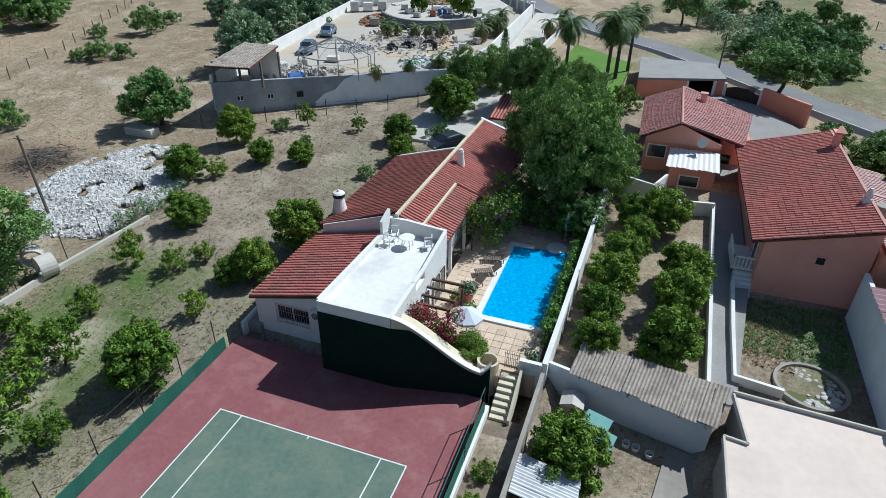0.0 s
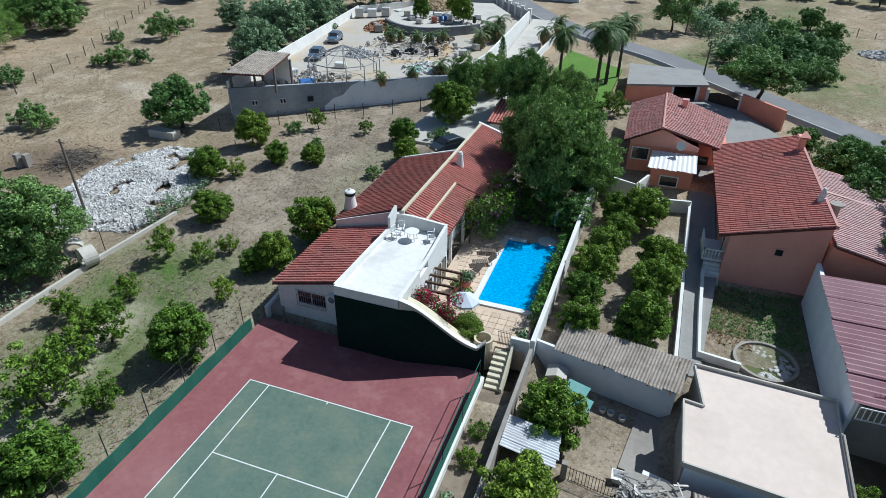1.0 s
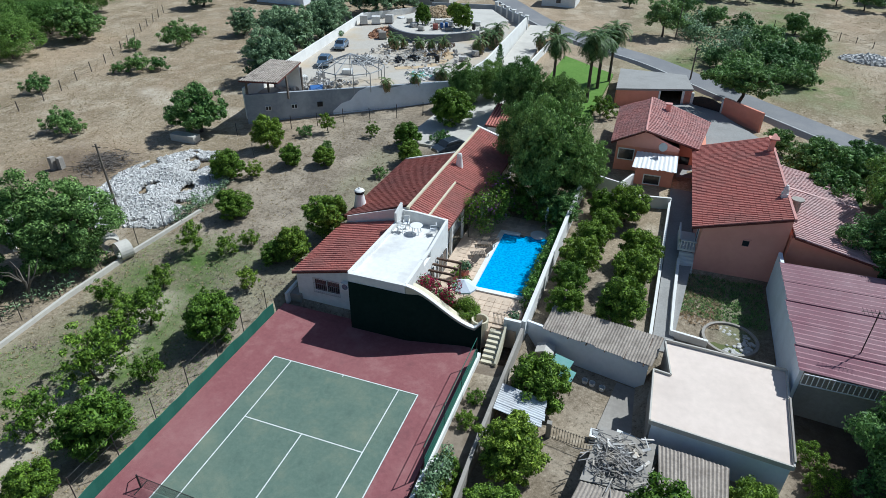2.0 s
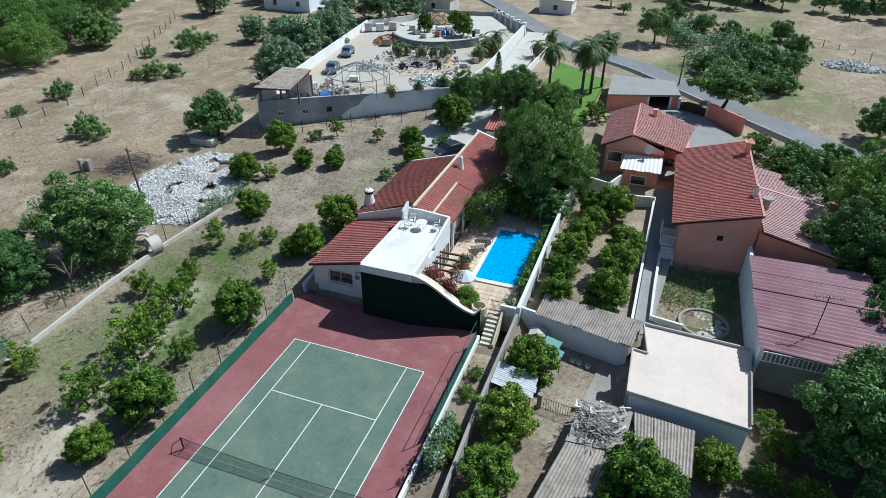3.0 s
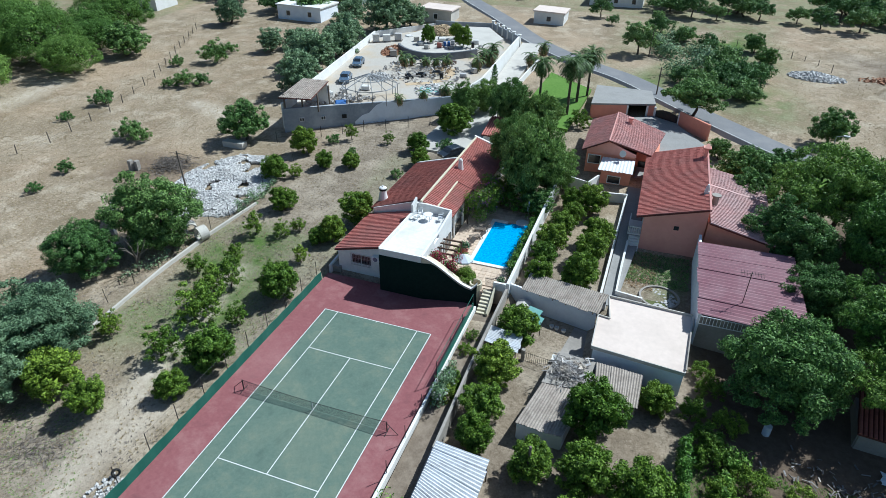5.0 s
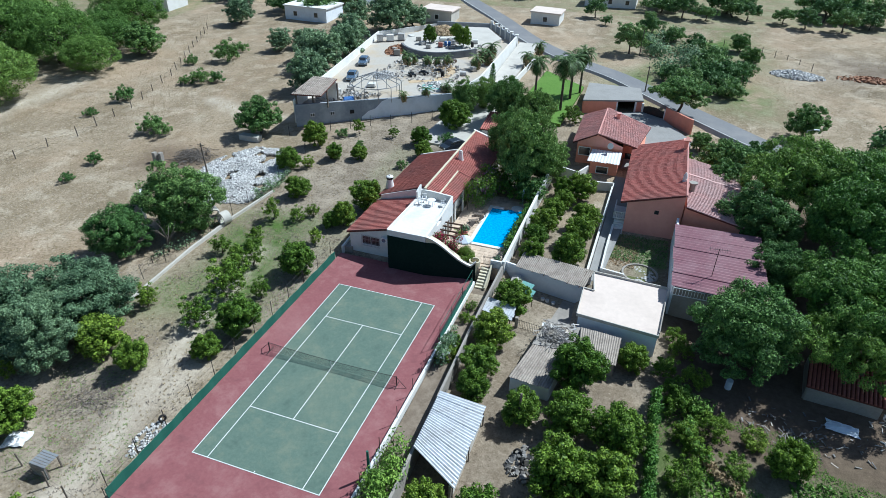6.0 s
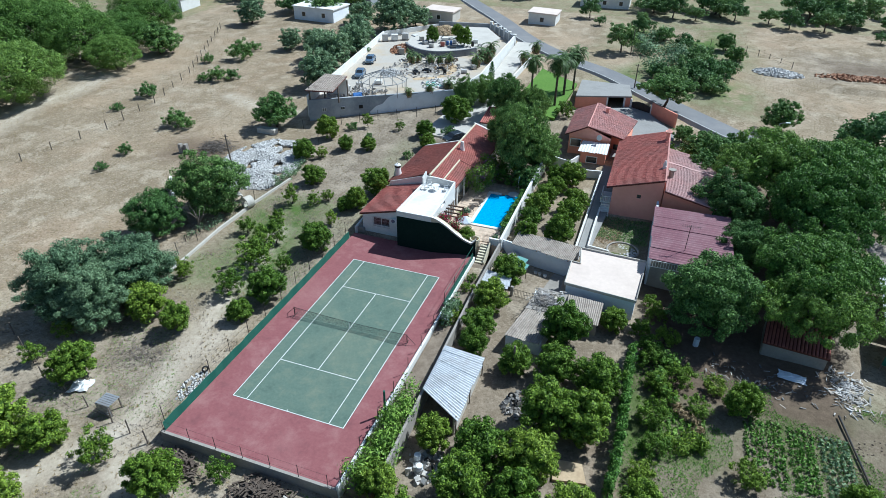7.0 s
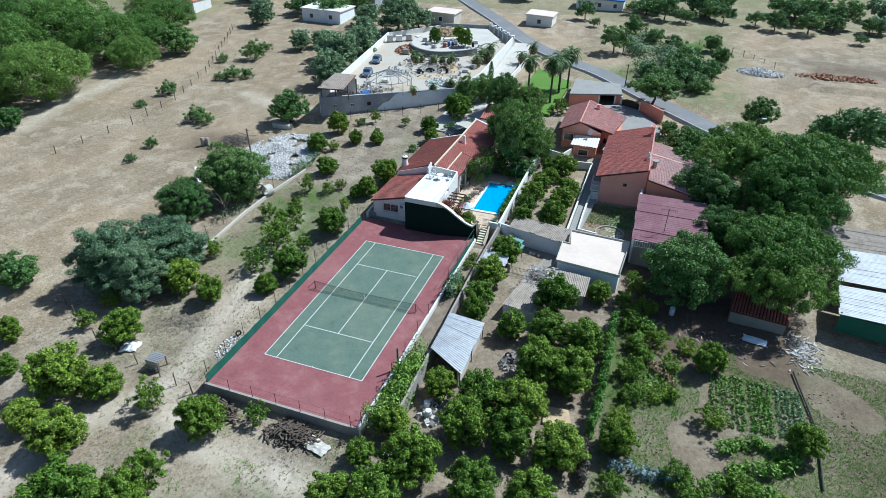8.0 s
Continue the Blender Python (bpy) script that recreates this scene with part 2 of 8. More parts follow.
M["twig"] = foliage("grey_twig", (0.10, 0.085, 0.07), (0.24, 0.21, 0.18), 0.1)


def pool_water():
    m, nt, b = nodes_of("pool_water")
    f = noise_of(nt, 2.2, 3.0, 0.5)
    v = nt.nodes.new("ShaderNodeTexVoronoi")
    v.feature, v.inputs["Scale"].default_value = "SMOOTH_F1", 5.5
    tc = nt.nodes.new("ShaderNodeTexCoord")
    nt.links.new(tc.outputs["Object"], v.inputs["Vector"])
    # cells of lighter blue paint ripple caustics into the water colour
    col = mix_of(nt, ramp_of(nt, v.outputs["Distance"], 0.1, 0.75), (0.004, 0.235, 0.56), (0.03, 0.42, 0.74))
    nt.links.new(col, b.inputs["Base Color"])
    b.inputs["Roughness"].default_value = 0.06
    b.inputs["IOR"].default_value = 1.33
    bump_of(nt, b, f, 0.25, 0.05)
    return m


M["pool"] = pool_water()


def ground_material():
    m, nt, b = nodes_of("open_ground")
    att = nt.nodes.new("ShaderNodeVertexColor")
    att.layer_name = "zone"
    sep = nt.nodes.new("ShaderNodeSeparateColor")
    nt.links.new(att.outputs["Color"], sep.inputs["Color"])
    fine = noise_of(nt, 1.7, 11.0, 0.8)
    mid = noise_of(nt, 0.30, 6.0, 0.65)
    broad = noise_of(nt, 0.055, 5.0, 0.6)
    clump = noise_of(nt, 1.0, 5.0, 0.7)
    straw = mix_of(nt, ramp_of(nt, fine, 0.34, 0.66), (0.325, 0.25, 0.168), (0.47, 0.385, 0.278))
    sweep = noise_of(nt, 0.16, 8.0, 0.72, stretch=(1, 0.55, 1))
    straw = mix_of(nt, ramp_of(nt, sweep, 0.42, 0.58, 0, 0.85), straw, (0.245, 0.190, 0.125))
    straw = mix_of(nt, ramp_of(nt, mid, 0.50, 0.62, 0, 0.7), straw, (0.56, 0.475, 0.36))
    blade = noise_of(nt, 7.0, 8.0, 0.85)
    straw = mix_of(nt, ramp_of(nt, blade, 0.42, 0.60, 0.55, 0.0), straw, (0.19, 0.15, 0.095))
    straw = mix_of(nt, ramp_of(nt, broad, 0.5, 0.66, 0, 0.4), straw, (0.45, 0.32, 0.21))
    soil = mix_of(nt, ramp_of(nt, fine, 0.36, 0.64), (0.215, 0.172, 0.124), (0.385, 0.322, 0.245))
    soil = mix_of(nt, ramp_of(nt, blade, 0.42, 0.60, 0.6, 0.0), soil, (0.10, 0.08, 0.055))
    soil = mix_of(nt, ramp_of(nt, mid, 0.42, 0.66, 0, 0.75), soil, (0.42, 0.355, 0.27))
    soil = mix_of(nt, ramp_of(nt, clump, 0.54, 0.70, 0, 0.6), soil, (0.11, 0.092, 0.068))
    straw = mix_of(nt, ramp_of(nt, clump, 0.56, 0.72, 0, 0.45), straw, (0.215, 0.18, 0.125))
    speck = noise_of(nt, 3.6, 5.0, 0.75)
    straw = mix_of(nt, ramp_of(nt, speck, 0.36, 0.47, 0.75, 0.0), straw, (0.15, 0.125, 0.075))
    straw = mix_of(nt, ramp_of(nt, speck, 0.56, 0.66, 0.0, 0.6), straw, (0.62, 0.53, 0.39))
    soil = mix_of(nt, ramp_of(nt, speck, 0.36, 0.46, 0.7, 0.0), soil, (0.085, 0.066, 0.045))
    soil = mix_of(nt, ramp_of(nt, speck, 0.57, 0.67, 0.0, 0.6), soil, (0.46, 0.39, 0.30))
    col = mix_of(nt, sep.outputs["Green"], straw, soil)
    grass = mix_of(nt, ramp_of(nt, fine, 0.3, 0.7), (0.055, 0.10, 0.022), (0.13, 0.19, 0.05))
    edge = nt.nodes.new("ShaderNodeMath")
    edge.operation = "MULTIPLY"
    nt.links.new(sep.outputs["Red"], edge.inputs[0])
    nt.links.new(ramp_of(nt, mid, 0.34, 0.58, 0.1, 1.25), edge.inputs[1])
    edge.use_clamp = True
    col = mix_of(nt, edge.outputs[0], col, grass)
    # dark brown soil; its colour also stands for shade painted below the pines
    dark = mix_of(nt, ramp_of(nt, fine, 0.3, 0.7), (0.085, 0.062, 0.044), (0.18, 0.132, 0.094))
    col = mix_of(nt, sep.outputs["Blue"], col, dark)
    dust = mix_of(nt, ramp_of(nt, fine, 0.3, 0.7), (0.48, 0.415, 0.325), (0.60, 0.525, 0.42))
    dust = mix_of(nt, ramp_of(nt, clump, 0.5, 0.7, 0, 0.5), dust, (0.36, 0.28, 0.20))
    track = nt.nodes.new("ShaderNodeMath")
    track.operation, track.use_clamp = "MULTIPLY", True
    nt.links.new(att.outputs["Alpha"], track.inputs[0])
    nt.links.new(ramp_of(nt, mid, 0.3, 0.6, 1.5, 0.5), track.inputs[1])
    col = mix_of(nt, track.outputs[0], col, dust)
    nt.links.new(col, b.inputs["Base Color"])
    b.inputs["Roughness"].default_value, b.inputs["Specular IOR Level"].default_value = 0.95, 0.1
    bump_of(nt, b, fine, 0.6, 0.15)
    return m


M["ground"] = ground_material()


# ---- mesh helpers ----
def box(bm, x0, x1, y0, y1, z0, z1):
    r = bmesh.ops.create_cube(bm, size=1)
    bmesh.ops.transform(bm, matrix=Matrix.Translation(((x0 + x1) / 2, (y0 + y1) / 2, (z0 + z1) / 2)) @ Matrix.Diagonal((x1 - x0, y1 - y0, z1 - z0, 1)), verts=r["verts"])
    return bm


def slab(bm, top, depth):
    """A solid under the polygon top (points in order), depth thick downwards."""
    a = [bm.verts.new(p) for p in top]
    b = [bm.verts.new((p[0], p[1], p[2] - depth)) for p in top]
    n = len(top)
    bm.faces.new(a)
    bm.faces.new(b[::-1])
    for i in range(n):
        bm.faces.new((a[i], b[i], b[(i + 1) % n], a[(i + 1) % n]))
    return bm


def strip(bm, line, width, tops, base):
    """An upright wall along a line of (x, y), with a top height at each point and a base below each."""
    pts = [Vector(p) for p in line]
    rows = []
    for i, p in enumerate(pts):
        d = ((pts[min(i + 1, len(pts) - 1)] - p).normalized() + (p - pts[max(i - 1, 0)]).normalized()).normalized()
        n = Vector((-d.y, d.x)) * width / 2
        z0 = base[i] if isinstance(base, (list, tuple)) else base
        z1 = tops[i] if isinstance(tops, (list, tuple)) else tops
        rows.append([bm.verts.new((*(p + n), z0)), bm.verts.new((*(p + n), z1)), bm.verts.new((*(p - n), z1)), bm.verts.new((*(p - n), z0))])
    for a, b in zip(rows, rows[1:]):
        for k in range(4):
            bm.faces.new((a[k], a[(k + 1) % 4], b[(k + 1) % 4], b[k]))
    bm.faces.new(rows[0][::-1])
    bm.faces.new(rows[-1])
    return bm


def rod(bm, p0, p1, r0, r1=None, n=8):
    p0, p1 = Vector(p0), Vector(p1)
    r1 = r0 if r1 is None else r1
    q = (p1 - p0).to_track_quat("Z", "Y")
    rings = [[bm.verts.new(p + q @ Vector((math.cos(a) * r, math.sin(a) * r, 0))) for a in (2 * math.pi * k / n for k in range(n))] for p, r in ((p0, r0), (p1, r1))]
    for k in range(n):
        bm.faces.new((rings[0][k], rings[0][(k + 1) % n], rings[1][(k + 1) % n], rings[1][k]))
    bm.faces.new(rings[0][::-1])
    bm.faces.new(rings[1])
    return bm


def lathe(bm, centre, profile, n=20):
    """A turned solid: profile rows of radius and height."""
    c = Vector(centre)
    rings = [[bm.verts.new(c + Vector((math.cos(a) * r, math.sin(a) * r, z))) for a in (2 * math.pi * k / n for k in range(n))] for r, z in profile]
    for a, b in zip(rings, rings[1:]):
        for k in range(n):
            bm.faces.new((a[k], a[(k + 1) % n], b[(k + 1) % n], b[k]))
    bm.faces.new(rings[0][::-1])
    bm.faces.new(rings[-1])
    return bm


def mesh_of(name, bm, material, smooth=False):
    bmesh.ops.recalc_face_normals(bm, faces=bm.faces)
    me = bpy.data.meshes.new(name)
    bm.to_mesh(me)
    bm.free()
    me.materials.append(material)
    if smooth:
        me.polygons.foreach_set("use_smooth", [True] * len(me.polygons))
    return me


def raw_mesh(name, verts, faces, material, smooth=False):
    me = bpy.data.meshes.new(name)
    me.from_pydata(verts, [], faces)
    me.materials.append(material)
    if smooth:
        me.polygons.foreach_set("use_smooth", [True] * len(me.polygons))
    return me


def part(name, bm, material, parent, label="", smooth=False):
    me = mesh_of(name, bm, material, smooth) if isinstance(bm, bmesh.types.BMesh) else bm
    ob = new(name, me)
    ob.parent = parent
    w = Matrix.Identity(4)
    p = parent
    while p:
        w = p.matrix_basis @ w if p.parent is None else w
        p = p.parent
    if parent is not None and parent.type == "EMPTY":
        ob.matrix_parent_inverse = w.inverted()
    return tagged(ob, label)


def empty(name, at, label, category, group="", kind=""):
    ob = new(name)
    ob.empty_display_size = 0.3
    ob.matrix_basis = Matrix.Translation(at)
    return tagged(ob, label, category, group, kind)


def solo(name, bm, material, label, category, group="", kind="", smooth=False):
    me = mesh_of(name, bm, material, smooth) if isinstance(bm, bmesh.types.BMesh) else bm
    return tagged(new(name, me), label, category, group, kind)


def B():
    return bmesh.new()


GY = [-400, -70, -30, -16, 0, 15, 38, 60, 125, 300, 2000]
GZ = [-6, -2.6, -1.6, -0.9, -0.3, 0.2, 1.9, 3.2, 6.2, 11, 60]


def ground_z(x, y):
    if 11 < x < 20 and 12.5 < y < 20.5:
        return -0.7
    return float(np.interp(y, GY, GZ))


def tiled_roof(name, parent, e0, e1, r0, r1, material, period=0.33, course=0.45, amp=0.105, label=""):
    """Clay tiles, each its own arch, on the plane of eave e0-e1 and ridge r0-r1."""
    e0, e1, r0, r1 = (Vector(p) for p in (e0, e1, r0, r1))
    cols = max(2, round((e1 - e0).length / period))
    rows = max(2, round(((r0 - e0).length + (r1 - e1).length) / 2 / course))
    n = (e1 - e0).cross(r0 - e0).normalized()
    n = n if n.z > 0 else -n
    verts, faces = [], []
    prof = [(-0.36, 0.0), (-0.25, 0.72), (0.0, 1.0), (0.25, 0.72), (0.36, 0.0)]
    rnd = random.Random(name + str(round(e0.x * 7 + e0.y)))
    for i in range(cols):
        for j in range(rows):
            base = len(verts)
            jit = rnd.uniform(-0.012, 0.012)
            for v, lift in ((j / rows, 0.016), ((j + 1.05) / rows, 0.0)):
                v = min(v, 1.0)
                for u, h in prof:
                    s = (i + 0.5 + u) / cols
                    p = (e0.lerp(e1, s)).lerp(r0.lerp(r1, s), v)
                    verts.append(p + n * (h * amp + lift + jit))
            k = len(prof)
            for a in range(k - 1):
                faces.append((base + a, base + a + 1, base + k + a + 1, base + k + a))
            faces.append(tuple(base + a for a in range(k - 1, -1, -1)))
    ob = part(name, raw_mesh(name, verts, faces, material), None, parent, label)
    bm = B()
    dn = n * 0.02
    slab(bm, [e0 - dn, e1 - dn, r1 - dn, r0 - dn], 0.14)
    # deck colour carries painted shade for the gaps between arches
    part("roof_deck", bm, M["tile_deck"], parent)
    return ob


def sheet_roof(name, parent, a, b, c, d, material, wave=0.18, amp=0.03, sheet=1.0, sag=0.0, seed=1, label=""):
    """Corrugated sheets on the quad a-b (low edge) and d-c (high edge); ridges run from a to d."""
    a, b, c, d = (Vector(p) for p in (a, b, c, d))
    rnd = random.Random(seed)
    n = (b - a).cross(d - a).normalized()
    n = n if n.z > 0 else -n
    count = max(1, round((b - a).length / sheet))
    out = []
    for k in range(count):
        verts, faces = [], []
        waves = max(2, round((b - a).length / count / wave))
        m = waves * 4 + 1
        tilt, shift = rnd.uniform(-0.02, 0.03), rnd.uniform(-0.08, 0.08)
        for side in (0, -0.012):
            for v in (0.0, 0.5, 1.0):
                for i in range(m):
                    s = (k + i / (m - 1) * 1.03) / count
                    p = a.lerp(b, s).lerp(d.lerp(c, s), v)
                    p = p + (d - a).normalized() * shift * (1 - v)
                    z = math.sin(i / 4 * 2 * math.pi) * amp + tilt + 0.012 * (k % 2) - sag * math.sin(math.pi * v) + side
                    verts.append(p + n * z)
        for lay in (0, 3 * m):
            for r in range(2):
                for i in range(m - 1):
                    q = lay + r * m + i
                    faces.append((q, q + 1, q + m + 1, q + m))
        out.append(part(name, raw_mesh(name, verts, faces, material), None, parent, label))
    return out


def wall_with_hole(bm, x0, x1, y0, y1, z0, z1, hx0, hx1, hz0, hz1):
    box(bm, x0, hx0, y0, y1, z0, z1)
    box(bm, hx1, x1, y0, y1, z0, z1)
    box(bm, hx0, hx1, y0, y1, z0, hz0)
    box(bm, hx0, hx1, y0, y1, hz1, z1)
    return bm


# ---- ground sheet ----
def smooth_box(x, y, x0, x1, y0, y1, soft):
    d = min(x - x0, x1 - x, y - y0, y1 - y)
    return max(0.0, min(1.0, 0.5 + d / soft))


def axis_steps(lo, hi, step, far):
    core = list(np.arange(lo, hi + step / 2, step))
    out, s, p = [], step, hi
    while p < far:
        s *= 1.35
        p += s
        out.append(p)
    left, s, p = [], step, lo
    while p > -far:
        s *= 1.35
        p -= s
        left.append(p)
    return left[::-1] + core + out


def near_line(x, y, line, width, soft):
    best = 1e9
    for (x0, y0), (x1, y1) in zip(line, line[1:]):
        dx, dy = x1 - x0, y1 - y0
        t = max(0.0, min(1.0, ((x - x0) * dx + (y - y0) * dy) / (dx * dx + dy * dy)))
        best = min(best, math.hypot(x - x0 - dx * t, y - y0 - dy * t))
    return max(0.0, min(1.0, 0.5 + (width - best) / soft))


TRACKS = [([(-17.5, 14), (-16.3, 5.9), (-14.2, -6.6), (-12.7, -13.4), (-12.4, -18.1), (-15.3, -22.3), (-18.4, -26.4), (-18.1, -33), (-16, -45)], 1.1, 2.2), ([(-11.7, -4.2), (-12.3, -6.7), (-12.9, -9.2)], 0.9, 1.6), ([(-81.5, 25), (-84.5, 36), (-83, 44), (-83.5, 52)], 1.8, 5.0), ([(-12.4, -18.1), (-8, -22.5), (2, -23.5), (10, -23)], 1.2, 2.4), ([(-26, 52), (-40, 47), (-52, 52)], 1.0, 3.0)]


def build_ground():
    xs, ys = axis_steps(-100, 90, 1.0, 1500), axis_steps(-62, 150, 1.0, 1500)
    verts, cols = [], []
    for y in ys:
        for x in xs:
            z = ground_z(x, y)
            z += 0.22 * noise.noise((x * 0.08, y * 0.08, 1.0)) + 0.07 * noise.noise((x * 0.45, y * 0.45, 4.0))
            if -8.6 < x < 7.9 and -17.8 < y < 19:
                z = min(z, -0.75)
            if -7.6 < x < 10.6 and 15 < y < 46:
                z = min(z, -0.9 if x > 2.5 and y < 35 else 0.9)
            if -32 < x < -6 and 44 < y < 106:
                z = min(z, 4.7)
            if 30 < x < 60 and 70 < y < 110:
                z += 0.9 * max(0.0, noise.noise((x * 0.07, y * 0.07, 9.0)))
            if 58 < x < 76 and 92 < y < 97:
                z += 0.7
            n = noise.noise((x * 0.09, y * 0.09, 7.0))
            m = noise.noise((x * 0.25, y * 0.25, 3.0))
            green = soil = dark = 0.0
            soil = max(soil, smooth_box(x, y, -24.5, 9, 2, 60, 14.0), 0.6 * smooth_box(x, y, -30, 9, -45, 10, 6.0) * (1 + 1.6 * n))
            soil = max(soil, smooth_box(x, y, 9, 60, -45, 31, 2.0) * (0.75 + 0.5 * m), smooth_box(x, y, -45, 9, -45, -20, 12.0) * 0.3)
            soil = max(soil, smooth_box(x, y, 55, 95, 98, 118, 6.0) * 0.8)
            green = max(green, smooth_box(x, y, -24, -12, -2, 22, 5.0) * (0.35 + 0.9 * n))
            green = max(green, smooth_box(x, y, -24, 10, -45, -23, 5.0) * (0.05 + 0.9 * n))
            green = max(green, max(smooth_box(x, y, 27.5, 47, -45, 4.5, 3.0), 0.5 * smooth_box(x, y, 46, 64, -45, 8, 3.0)) * (0.55 + 1.5 * n))
            green *= 1 - 0.95 * smooth_box(x, y, 29.2, 36.4, -10.8, -5.4, 1.6)
            green = max(green, smooth_box(x, y, 21.2, 27.8, 23, 31.5, 1.5) * (0.15 + 0.6 * m))
            green = max(green, smooth_box(x, y, 14, 42, 76, 136, 12.0) * (0.55 + n))
            green = max(green, smooth_box(x, y, -13, -8, 15, 45, 2.0) * 0.2)
            # the 0.95 box paints the pines' shade over soil that is dark itself
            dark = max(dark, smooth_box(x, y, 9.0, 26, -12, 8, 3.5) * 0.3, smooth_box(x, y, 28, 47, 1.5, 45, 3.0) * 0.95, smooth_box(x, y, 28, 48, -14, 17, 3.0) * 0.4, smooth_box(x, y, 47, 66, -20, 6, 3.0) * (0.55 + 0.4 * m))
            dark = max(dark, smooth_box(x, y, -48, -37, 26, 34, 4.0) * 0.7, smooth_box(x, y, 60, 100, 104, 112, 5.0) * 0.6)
            if y > 140 or y < -62 or x < -100 or x > 90:
                green = max(green, 0.25 + 0.8 * noise.noise((x * 0.012, y * 0.012, 5.0)))
            verts.append((x, y, z))
            track = max(near_line(x, y, *row) for row in TRACKS) if -90 < x < 60 and -50 < y < 60 else 0.0
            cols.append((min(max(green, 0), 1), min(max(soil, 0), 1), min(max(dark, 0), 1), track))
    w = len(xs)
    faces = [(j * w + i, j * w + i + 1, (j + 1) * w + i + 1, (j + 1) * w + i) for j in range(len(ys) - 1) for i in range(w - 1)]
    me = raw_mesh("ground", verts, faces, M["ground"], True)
    att = me.color_attributes.new("zone", "FLOAT_COLOR", "POINT")
    att.data.foreach_set("color", np.array(cols, dtype=np.float32).ravel())
    return tagged(new("ground", me), "dry straw-coloured fields and bare orchard soil", "ground", kind="structure")


build_ground()


def build_road():
    pts = [(-150, 330), (-90, 232), (-55, 176), (-33.2, 145.8), (-18, 125), (-5.6, 107.3), (5.5, 95.8), (15.6, 88.1), (24.0, 79.0), (32.2, 70.1), (46, 57.5), (70, 44), (130, 18), (240, -20)]
    P = [Vector(p) for p in pts]
    line = []
    for i in range(1, len(P) - 2):
        a, b, c, d = P[i - 1 : i + 3]
        for k in range(8):
            t = k / 8
            line.append(0.5 * (2 * b + (c - a) * t + (2 * a - 5 * b + 4 * c - d) * t * t + (3 * b - a - 3 * c + d) * t ** 3))
    bm = B()
    rows = []
    for i in range(1, len(line) - 1):
        d = (line[i + 1] - line[i - 1]).normalized()
        n = Vector((-d.y, d.x))
        z = ground_z(*line[i]) + 0.34
        rows.append([bm.verts.new((*(line[i] + n * s), z - k)) for s, k in ((3.1, 0.8), (2.3, 0.0), (-2.3, 0.0), (-3.1, 0.8))])
    for a, b in zip(rows, rows[1:]):
        for k in range(3):
            bm.faces.new((a[k], a[k + 1], b[k + 1], b[k]))
    solo("road", bm, M["asphalt"], "narrow worn grey asphalt lane between fields", "road", kind="structure", smooth=False)
    bm = B()
    for off in (2.12,):
        prev = None
        for i in range(1, len(line) - 1):
            d = (line[i + 1] - line[i - 1]).normalized()
            n = Vector((-d.y, d.x))
            z = ground_z(*line[i]) + 0.346
            cur = [bm.verts.new((*(line[i] - n * (off + s)), z)) for s in (-0.05, 0.05)]
            if prev:
                bm.faces.new((prev[0], prev[1], cur[1], cur[0]))
            prev = cur
    solo("road_line", bm, M["line"], "worn white edge line painted on asphalt", "road marking", kind="structure")


build_road()


